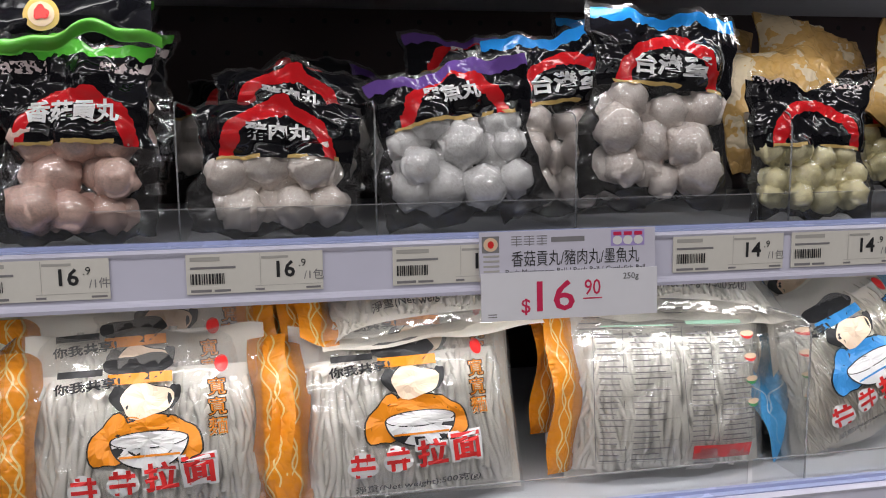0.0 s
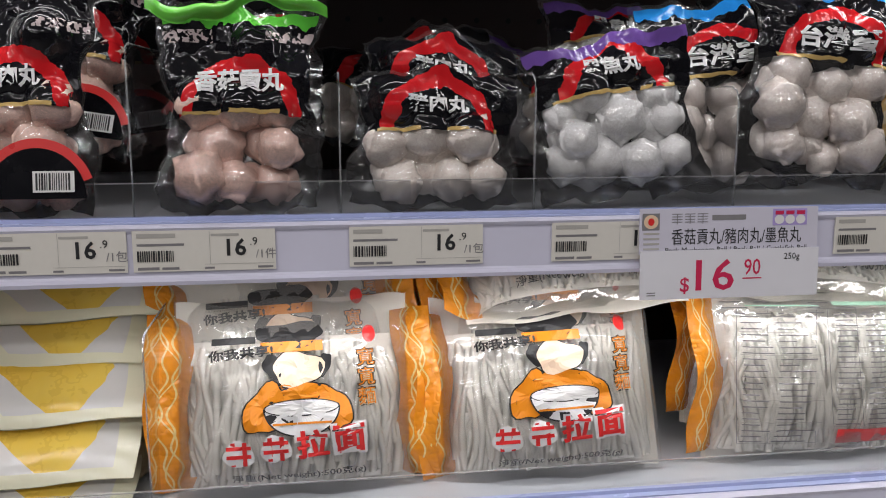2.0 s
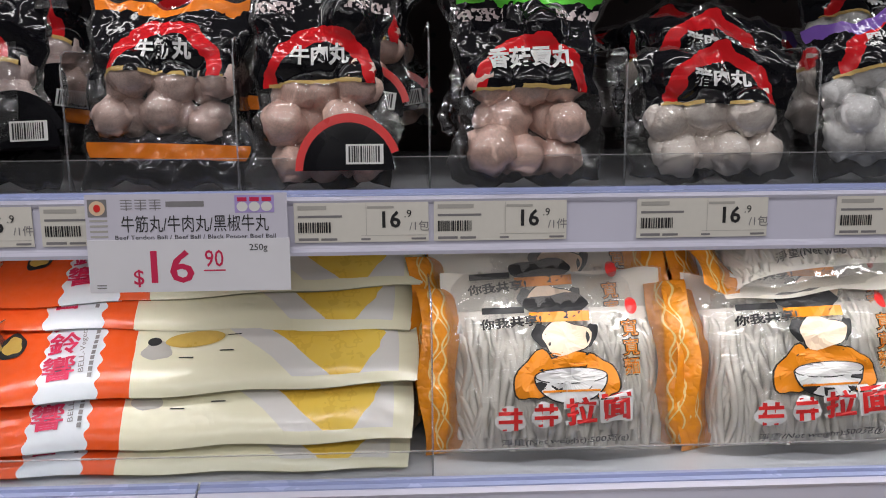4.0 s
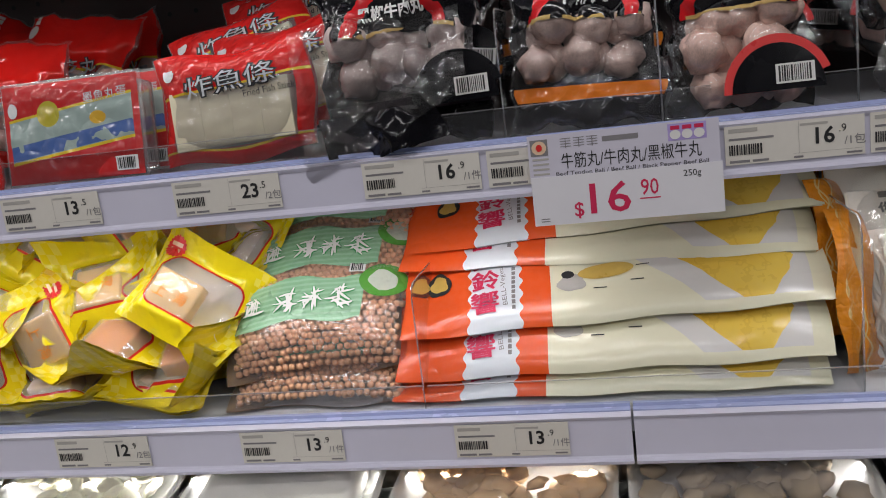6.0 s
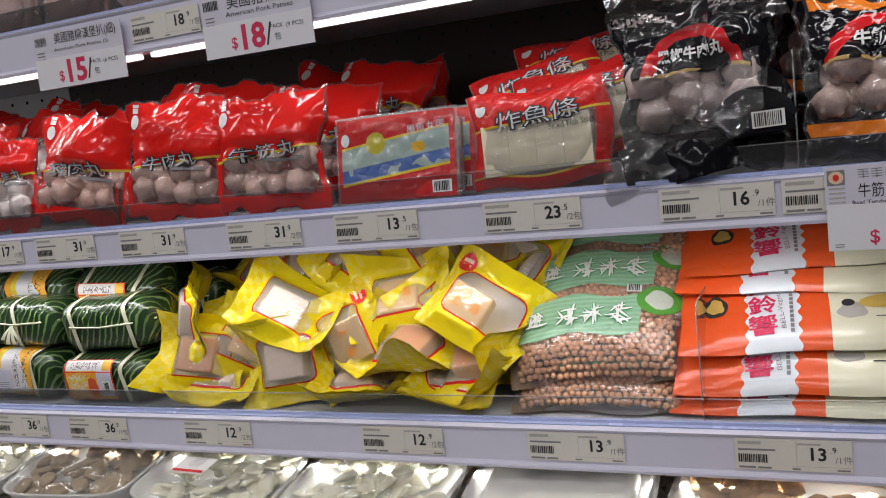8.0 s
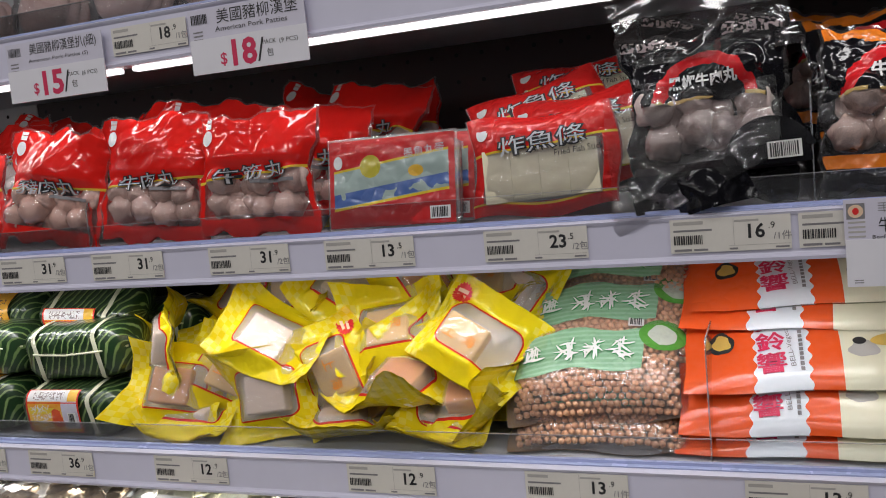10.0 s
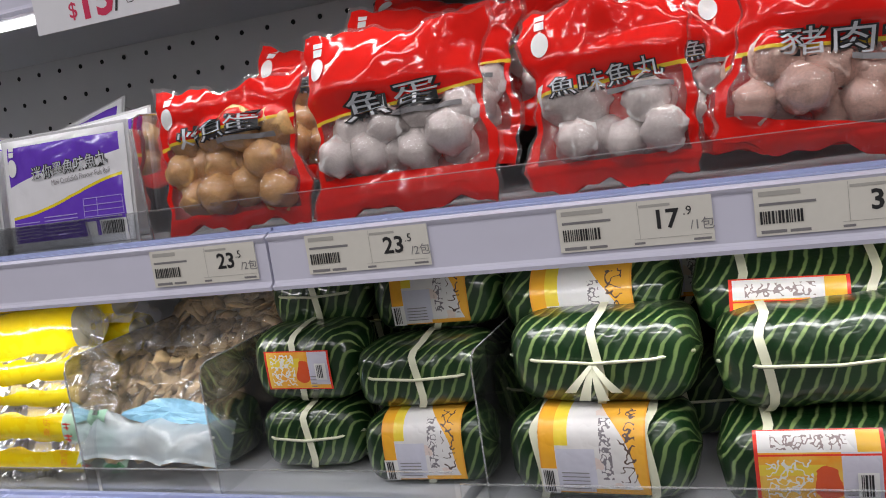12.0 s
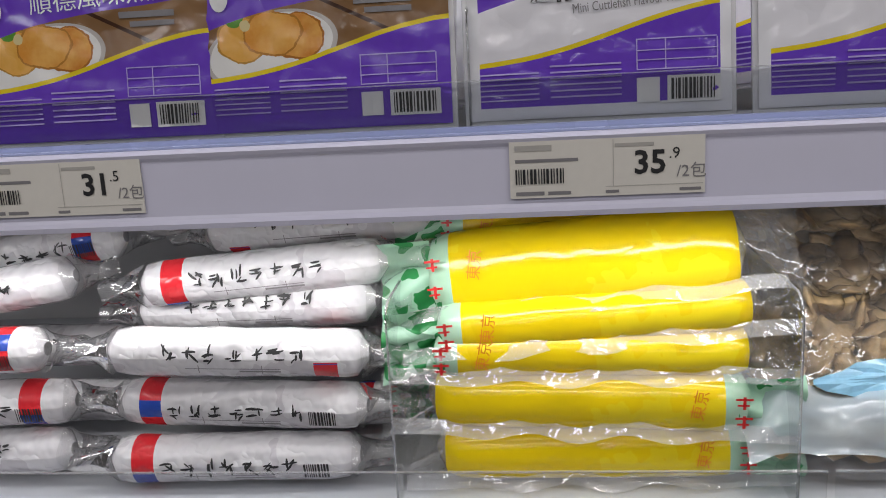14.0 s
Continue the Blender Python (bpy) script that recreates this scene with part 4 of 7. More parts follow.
def red_bag(title, label, x, w, h, hw, r, kind, seed, roll=0, lean=9, y=0.630, dz=0.0, yaw=0, tw=0.085, foot=0.018, logo=True, z0=0.016, th=0.017, ink=None):
    film = red_print("red_bag_print", w, h, hw, foot)
    balls = pack_balls(w - 0.020, z0, hw - 0.004, r, seed) + [(a, 0.55 * r, c, d) for a, b, c, d in pack_balls(w - 0.034, z0, hw - 0.004, r * 0.95, seed + 1, 0.15)]
    words = [(title, 0.0, hw + 0.002, th, tw, 5, ink or SILVER_INK, INK)]
    bag, at = ball_bag("red_ball_bag", label, pose(x, y, UPB + dz, -lean, roll, yaw), w, h, balls, MEAT[kind], film, RED_BACK, seed, words, slope=0.26, folds=(3, 20, 70), fine=0.0014, shrink=0.0, ball_name="fish_ball" if kind in ("white", "fish", "gold") else "meatball",
                       depth=0.020, group="red ball bags")
    if logo:
        blob(bag, "badge", -w / 2 + 0.018, h * 0.80, 0.007, 0.009, WHITE_INK, at, 0.0012, label="small white badge")
        bars(bag, [(-w / 2 + 0.014, -w / 2 + 0.022, h * 0.80 + 0.011, h * 0.80 + 0.017), (-w / 2 + 0.014, -w / 2 + 0.022, h * 0.80 + 0.018, h * 0.80 + 0.022)], WHITE_INK, at, 0.0012, "maker_mark")
    bars(bag, [(0.0, w * 0.36, hw - 0.010, hw - 0.006)], GREY_INK, at, 0.0018, "print_line")
    return bag, at


r1, _ = red_bag("牛筋丸", "red plastic bag of grey beef tendon balls", -1.070, 0.152, 0.136, 0.066, 0.0165, "beef", 31, 2, 8, yaw=4, tw=0.088)
r2, _ = red_bag("牛肉丸", "red plastic bag of beef balls with folded top", -1.213, 0.150, 0.150, 0.068, 0.0160, "beef", 32, 4, 9, yaw=2, tw=0.080)
r3, _ = red_bag("豬肉丸", "red plastic bag of pork balls, slumped", -1.368, 0.158, 0.140, 0.066, 0.0160, "mushroom", 33, 10, 10, y=0.628, dz=0.006, tw=0.085)
r4, _ = red_bag("魚味魚丸", "red plastic bag of white fish balls", -1.512, 0.126, 0.130, 0.072, 0.0180, "fish", 34, 0, 9, y=0.640, tw=0.078, th=0.014)
r5, _ = red_bag("魚蛋", "red plastic bag of white fish balls", -1.672, 0.158, 0.142, 0.080, 0.0165, "fish", 35, 0, 10, foot=0.028, tw=0.075, z0=0.030, th=0.020, y=0.632)
r6, _ = red_bag("炸魚蛋", "red plastic bag of golden fried fish balls", -1.825, 0.146, 0.120, 0.078, 0.0165, "gold", 36, 0, 8, tw=0.080, y=0.632, z0=0.014, foot=0.012, th=0.017)
for src, x, y, dz, lean, roll in ((r1, -1.062, 0.715, 0.012, -14, 8), (r1, -0.985, 0.86, 0.03, -20, -14), (r2, -1.21, 0.72, 0.022, -16, 10), (r3, -1.375, 0.715, 0.010, -14, -4), (r3, -1.30, 0.73, 0.03, -20, -16), (r4, -1.475, 0.72, 0.012, -14, 6),
                                  (r5, -1.68, 0.71, 0.025, -18, 5), (r5, -1.62, 0.80, 0.045, -28, -12), (r6, -1.80, 0.705, 0.030, -22, 12), (r6, -1.83, 0.79, 0.045, -30, -10), (r2, -1.15, 0.84, 0.05, -30, 22), (r3, -1.42, 0.86, 0.045, -30, 8), (r4, -1.56, 0.755, 0.055, -30, -8), (r5, -1.70, 0.76, 0.070, -40, 14), (r6, -1.86, 0.735, 0.055, -45, -16), (r3, -1.60, 0.82, 0.065, -30, 18), (r1, -1.02, 0.78, 0.045, -25, 10)):
    copy_thing(src, pose(x, y, UPB + dz, lean, roll, random.uniform(-8, 8)))


# ---- flat packs and trays on the upper shelf ----
def tray_pack(name, label, m, w, h, d, front, tub, seed, group=""):
    """A thermoformed tub with a flange and a printed lid film, stood on edge."""
    t = thing(name, label, "food tray", m, group)
    bm = box_bm(-w / 2 + 0.006, w / 2 - 0.006, 0.002, d, 0.006, h - 0.006, 0.008)
    part("tub", bm, tub, t, "moulded translucent tub")
    part("flange", box_bm(-w / 2, w / 2, 0.0, 0.0018, 0, h, 0.0008), tub, t, smooth=False)
    A, B, X, Y, Z = sheet_surface(w - 0.006, h - 0.006, seed, 0.0025, 0.0022, 34, 26, 6)
    Z = Z + 0.003
    FACES[t.name] = part("lid_film", grid_mesh("lid_film", X, Y - 0.001, Z, X, Z), front, t, "printed glossy lid film")
    return t, sampler(X, Y - 0.001, Z)


def wave_print(nt, u, v, w, h, band):
    """Purple with a slanting pale band and a yellow rule."""
    curve = (u * (1 / w) + 0.5)
    lo = curve * (h * 0.26) + h * 0.30 + (curve * 5.5).sin() * (h * -0.03)
    hi = curve * (h * 0.26) + h * 0.55 + (curve * 5.0).sin() * (h * 0.03)
    col = mixc(nt, (v > lo) * (v < hi), (0.15, 0.055, 0.54), band)
    return mixc(nt, (v - lo).abs() < 0.0013, col, (0.80, 0.62, 0.02))


TUB = clear_film("tub_plastic", 0.05, 0.62, 0.2, 20, rough=0.25)
PURPLE_LID = printed("purple_lid_print", lambda nt, u, v: mixc(nt, (u.abs() > 0.0640).high((v - 0.053).abs() > 0.0435), wave_print(nt, u, v, 0.146, 0.106, (0.80, 0.79, 0.83)), (0.80, 0.80, 0.83)), rough=0.12, crinkle=0.25, wear=0.03, scale=30)


def shunde_paint(nt, u, v):
    n = noise_of(nt, 60, 4)
    wood = noise_of(nt, 14, 3)
    food = mixc(nt, (wood * 3 - 1.0).low(1).high(0), (0.10, 0.045, 0.02), (0.34, 0.19, 0.08))
    food = mixc(nt, (v + u * 0.5 - 0.074).abs() < 0.0012, food, (0.05, 0.02, 0.01))
    tilt = (u + 0.03) * 0.15
    d = ((u + 0.030).sq() * 0.30 + (v - 0.048 - tilt).sq()).root()
    food = mixc(nt, d < 0.021, food, (0.50, 0.47, 0.44))
    food = mixc(nt, d < 0.0195, food, (0.80, 0.79, 0.76))
    lump_a = ((u + 0.046).sq() * 0.7 + (v - 0.054).sq()).root() + (n - 0.5) * 0.008
    lump_b = ((u + 0.028).sq() * 0.6 + (v - 0.057).sq()).root() + (n - 0.5) * 0.008
    lump_c = ((u + 0.014).sq() * 0.7 + (v - 0.055).sq()).root() + (n - 0.5) * 0.008
    for q, tone in ((lump_c, (0.62, 0.22, 0.03)), (lump_a, (0.74, 0.38, 0.06)), (lump_b, (0.70, 0.29, 0.04))):
        food = mixc(nt, q < 0.0130, food, tuple(k * 0.65 for k in tone))
        food = mixc(nt, q < 0.0120, food, mixc(nt, (n * 4 - 1.6).low(1).high(0), tone, (0.82, 0.44, 0.11)))
    food = mixc(nt, ((u + 0.050).sq() + (v - 0.066).sq()).root() + (n - 0.5) * 0.006 < 0.005, food, (0.10, 0.28, 0.03))
    food = mixc(nt, ((u + 0.044).sq() + (v - 0.062).sq()).root() + (n - 0.5) * 0.006 < 0.003, food, (0.72, 0.60, 0.30))
    return wave_print(nt, u, v, 0.146, 0.106, food)


SHUNDE_LID = printed("shunde_lid_print", shunde_paint, rough=0.16, crinkle=0.25, wear=0.03, scale=30)


def purple_tray(x, y, lean, yaw, shunde, seed, z=None, roll=0):
    t, at = tray_pack("purple_food_tray", "purple and %s lidded tray of %s standing on edge" % (("brown", "fish curd") if shunde else ("white", "mini cuttlefish balls")),
                      pose(x, y, UPZ + 0.004 if z is None else z, -lean, roll, yaw), 0.146, 0.106, 0.036, SHUNDE_LID if shunde else PURPLE_LID, TUB, seed, "purple trays")
    writing(t, "順德風味魚腐" if shunde else "迷你墨魚味魚丸", 0.008, 0.083 if shunde else 0.073, 0.012, WH if shunde else SILVER_INK, at, 0.086, 0.0012, 4 if not shunde else 3)
    if not shunde:
        writing(t, "迷你墨魚味魚丸", 0.008, 0.073, 0.012, INK, at, 0.086, 0.0008, 4, 0.06, "lettering_outline")
        writing(t, "Mini Cuttlefish Flavour Fish Ball", 0.020, 0.0625, 0.005, GREY_INK, at, 0.066, 0.001, 4)
    else:
        bars(t, [(0.018, 0.050, 0.070, 0.0735), (0.024, 0.050, 0.065, 0.068)], GREY_INK, at, 0.0008, "print_line")
    blob(t, "badge", -0.058, 0.078, 0.0055, 0.008, WH, at, 0.001, label="small white badge")
    bars(t, [(-0.061, -0.055, 0.088, 0.0925), (-0.061, -0.055, 0.0935, 0.0975)], WH, at, 0.001, "maker_mark")
    for i in range(6):
        bars(t, [(-0.064, -0.032, 0.027 - i * 0.0028, 0.0278 - i * 0.0028), (-0.026, 0.012, 0.030 - i * 0.0033, 0.0309 - i * 0.0033)], LILAC_INK, at, 0.0008, "print_line")
    bars(t, [(0.020, 0.062, z0, z0 + 0.0006) for z0 in (0.026, 0.031, 0.036, 0.042)] + [(x0, x0 + 0.0006, 0.026, 0.042) for x0 in (0.020, 0.035, 0.062)], LILAC_INK, at, 0.0008, "table_rule")
    bars(t, [(0.020, 0.032, 0.009, 0.022)], PAPER, at, 0.0008, "code_square")
    barcode(t, 0.050, 0.0155, 0.024, 0.011, at, 0.0008, seed)
    return t


p1 = purple_tray(-1.992, 0.622, 7, 0, False, 41)
p2 = purple_tray(-2.146, 0.622, 7, 0, False, 42)
p3 = purple_tray(-2.296, 0.622, 7, 1, True, 43)
p4 = purple_tray(-2.430, 0.620, 7, 0, True, 44)
p5 = purple_tray(-2.585, 0.622, 7, 0, True, 45)
for src, x, y, dz, lean, roll in ((p1, -2.03, 0.70, 0.010, -14, -5), (p2, -2.16, 0.685, 0.004, -10, 3), (p2, -2.10, 0.75, 0.028, -24, -12), (p3, -2.30, 0.70, 0.006, -12, 2), (p4, -2.44, 0.69, 0.008, -12, -3), (p3, -2.22, 0.78, 0.012, -20, 9)):
    copy_thing(src, pose(x, y, UPZ + 0.006 + dz, lean, roll, random.uniform(-6, 6)))


def cuttle_paint(nt, u, v):
    slant = v - u * 0.12
    col = mixc(nt, (slant > 0.030) * (slant < 0.070), (0.58, 0.025, 0.025), (0.36, 0.46, 0.43))
    col = mixc(nt, (slant > 0.032) * (slant < 0.046) * (noise_of(nt, 40, 2) > 0.42), col, (0.08, 0.15, 0.40))
    col = mixc(nt, ((slant - 0.030).abs() < 0.0014).high((slant - 0.070).abs() < 0.0012), col, (0.75, 0.55, 0.04))
    col = mixc(nt, ((u + 0.022).sq() + (v - 0.066).sq()).root() < 0.012, col, (0.55, 0.48, 0.05))
    col = mixc(nt, ((u - 0.030).sq() * 0.5 + (v - 0.058).sq()).root() < 0.006, col, (0.75, 0.45, 0.05))
    return mixc(nt, (u.abs() > 0.066).high((v - 0.048).abs() > 0.041), col, (0.60, 0.04, 0.04))


CUTTLE_LID = printed("cuttlefish_lid_print", cuttle_paint, rough=0.10, crinkle=1.0, wear=0.06, scale=26)
CLEAR_TUB = clear_film("clear_tub", 0.05, 0.14, 0.15, 20, rough=0.12)
ct, cat = tray_pack("red_food_tray", "clear tray with red, white and blue printed lid standing on edge", pose(-0.903, 0.620, UPZ + 0.004, -9, 0, -2), 0.150, 0.098, 0.034, CUTTLE_LID, CLEAR_TUB, 51)
writing(ct, "墨魚丸蛋", 0.040, 0.078, 0.010, SILVER_INK, cat, 0.045, 0.0014, 4)
blob(ct, "badge", -0.060, 0.072, 0.0055, 0.007, WH, cat, 0.001, label="small white badge")
barcode(ct, 0.056, 0.014, 0.018, 0.010, cat, 0.001, 7)
copy_thing(ct, pose(-0.90, 0.668, UPZ + 0.005, -9, 1, 0))
STRIP_FISH = plain("fried_fish_strip", (0.92, 0.80, 0.58), 0.5, vary=0.2, scale=70, bump=0.5)


def stick_print(nt, u, v):
    return mixc(nt, ((v - (u * 0.05 + 0.066)).abs() < 0.0012).high((v - 0.012).abs() < 0.001), (0.70, 0.022, 0.02), (0.78, 0.52, 0.05))


STICK_FILM = printed("fish_strip_print", stick_print, lambda nt, u, v: ((v < u * 0.05 + 0.065) * (v > 0.013) * (u.abs() < 0.060)).high(u.abs() > 0.073), rough=0.10, crinkle=0.7, wear=0.0, milk=0.14, gloss=0.04)
fs, fat = pillow_bag("fish_strip_pack", "red plastic pack of pale fried fish strips", "food bag", pose(-0.742, 0.640, UPB + 0.002, -8, -3, 0), 0.150, 0.100, 0.020, STICK_FILM, 61, 0.005, "fish strip packs", back=RED_BACK)
for i in range(4):
    part("fish_strip", box_bm(-0.0590 + i * 0.0290, -0.0301 + i * 0.0290, -0.015, 0.006, 0.014, 0.067, 0.0006), STRIP_FISH, fs)
writing(fs, "炸魚條", 0.004, 0.070, 0.019, INK, fat, 0.086, 0.0012, 3, 0.06, "lettering_outline")
writing(fs, "炸魚條", 0.004, 0.070, 0.019, SILVER_INK, fat, 0.086, 0.0018, 3)
writing(fs, "Fried Fish Stick", 0.040, 0.0565, 0.006, INK, fat, 0.046, 0.0018, 3)
blob(fs, "badge", -0.058, 0.086, 0.007, 0.008, WH, fat, 0.0012, label="small white badge")
copy_thing(fs, pose(-0.752, 0.712, UPB + 0.045, -24, -14, 6))
copy_thing(fs, pose(-0.712, 0.690, UPB + 0.022, -14, -6, -4))
copy_thing(fs, pose(-0.728, 0.760, UPB + 0.072, -30, -4, 4))


# ---- noodle bags on the lower shelf ----
NOODLE = plain("fresh_noodle", (0.95, 0.91, 0.84), 0.4, vary=0.07, scale=80)
NOODLE_FINE = plain("fine_noodle", (0.84, 0.78, 0.66), 0.4, vary=0.1, scale=90)


def scallops(nt, u, v):
    a = ((v * 190).sin() * 0.0030 + (u - 0.005)).abs()
    b = ((v * 190).sin() * -0.0030 + (u + 0.005)).abs()
    c = ((v * 95).sin() * 0.008 + u).abs()
    line = (a < 0.0010).high(b < 0.0010).high(c < 0.0008)
    return mixc(nt, line, (0.78, 0.27, 0.008), (0.80, 0.58, 0.22))


ORANGE_SIDE = printed("orange_gusset_print", scallops, rough=0.25, crinkle=0.7, wear=0.05)
BLUE_SIDE = printed("blue_gusset_print", lambda nt, u, v: mixc(nt, ((v * 190).sin() * 0.004 + u).abs() < 0.001, (0.06, 0.36, 0.72), (0.5, 0.7, 0.85)), rough=0.25, crinkle=0.7, wear=0.05)


def noodle_mass(w, h, d, n, width, thick, seed, layers=2):
    """Folded strands of noodle, hanging side by side and doubled over at the top."""
    rng = np.random.RandomState(seed)
    pts, fs = [], []
    for lay in range(layers):
        for i in range(n):
            if rng.uniform() < 0.18 and lay == 0:
                continue
            x0 = (i + rng.uniform(0.1, 0.9)) / n * w - w / 2
            sway, ph, lean = rng.uniform(0.002, 0.009), rng.uniform(0, 6), rng.uniform(-0.05, 0.05) + 0.10 * math.sin(i * 0.35 + seed)
            top, bot = h * rng.uniform(0.80, 0.99), h * rng.uniform(0.01, 0.14)
            m = 16
            base = len(pts)
            for k in range(m):
                f = k / (m - 1)
                z = top + (bot - top) * f
                x = x0 + lean * (f - 0.5) * h + sway * math.sin(f * 5 + ph)
                x = max(-w / 2, min(w / 2, x))
                e = 1 - abs(2 * x / w) ** 3
                y = -d * max(e, 0) ** 0.6 * math.sin(math.pi * min(max(0.12 + 0.8 * (z / h), 0), 1)) ** 0.5 + lay * 0.004 + rng.uniform(-0.0006, 0.0006) + 0.012 * max(0, 0.12 - f) / 0.12
                hw = width / 2 * (0.8 + 0.4 * abs(math.sin(f * 3 + ph)))
                pts += [(x - hw, y + thick * 0.4, z), (x, y - thick, z), (x + hw, y + thick * 0.4, z), (x, y + thick, z)]
                if k:
                    a = base + 4 * (k - 1)
                    fs += [(a + j, a + (j + 1) % 4, a + 4 + (j + 1) % 4, a + 4 + j) for j in range(4)]
    A, B = np.meshgrid(np.linspace(-0.5, 0.5, 20), np.linspace(0.02, 0.95, 16))   # the packed mass behind the strands
    core = np.stack([A * w, -(d - 0.003) * np.clip(1 - np.abs(2 * A) ** 3, 0, 1) ** 0.6 * np.sin(np.pi * np.clip(0.12 + 0.8 * B, 0, 1)) ** 0.5 + 0.005, B * h], -1).reshape(-1, 3)
    n0 = len(pts)
    pts += core.tolist()
    fs += [(n0 + r * 20 + c, n0 + r * 20 + c + 1, n0 + (r + 1) * 20 + c + 1, n0 + (r + 1) * 20 + c) for r in range(15) for c in range(19)]
    me = bpy.data.meshes.new("noodle_filling")
    me.from_pydata(pts, [], fs)
    return me


def side_strip(bag, x, w, h, material, seed, yaw, d, label):
    A, B = np.meshgrid(np.linspace(-0.5, 0.5, 9), np.linspace(0, 1, 30))
    U, V = A * w, B * h
    X = x + U * math.cos(yaw) + 0.003 * np.sin(V * 55 + seed)
    Y = -d * np.sin(B * math.pi) ** 0.6 + U * math.sin(yaw) + 0.004 * np.sin(V * 70 + seed) * np.cos(A * 5) + 0.006 * np.abs(A)
    part("gusset", grid_mesh("gusset", X, Y, V, U, V), material, bag, label)


NOODLE_FILM = clear_film("noodle_wrap", 0.10, 0.10, 0.35, 40, rough=0.06, milk_colour=(0.98, 0.95, 0.90))


SKIN_INK = plain("peach_ink", (0.88, 0.67, 0.50), 0.3, vary=0.04)


def noodle_bag(label, m, seed, front="picture", strands=(58, 0.0066, 0.0016), mat=None, side=None, w=0.200, h=0.166, d=0.034, group="noodle bags", strips=(1, 1)):
    bag = thing("noodle_bag", label, "noodle bag", m, group)
    ob = part("noodle_filling", noodle_mass(w - 0.022, h - 0.018, d - 0.004, strands[0], strands[1], strands[2], seed), mat or NOODLE, bag, "pale folded fresh noodles")
    ob["kind"] = "stuff"
    A, B, X, Y, Z = sheet_surface(w, h, seed, d, 0.005, 52, 46, 3)
    Y = Y - 0.005 - np.abs(creases(X, Z, seed, 0.20, 4, 40, 90)) * np.clip(4 * (0.5 - np.abs(A)), 0, 1)
    at = sampler(X, Y, Z)
    k = np.abs(2 * B - 1) ** 6
    Z2 = Z + 0.012 * k * np.sign(B - 0.5) + 0.004 * np.sin(X * 70 + seed) * k
    FACES[bag.name] = part("front_film", grid_mesh("front_film", X, Y, Z2, X, Z), NOODLE_FILM, bag, "clear glossy film")
    part("back_film", grid_mesh("back_film", X, -Y * 0.2 + 0.004, Z2, X, Z), PAPER_BACK, bag)
    bag.scale = (1, 1, 0.88)
    for sgn, on in zip((-1, 1), strips):
        if on:
            side_strip(bag, sgn * (w / 2 + 0.004), 0.038, h, side or ORANGE_SIDE, seed + sgn, -sgn * 0.5, 0.020, "orange printed gusset" if side is None else "blue printed gusset")
    return bag, at


PAPER_BACK = plain("pale_back_film", (0.80, 0.76, 0.68), 0.35, vary=0.1)


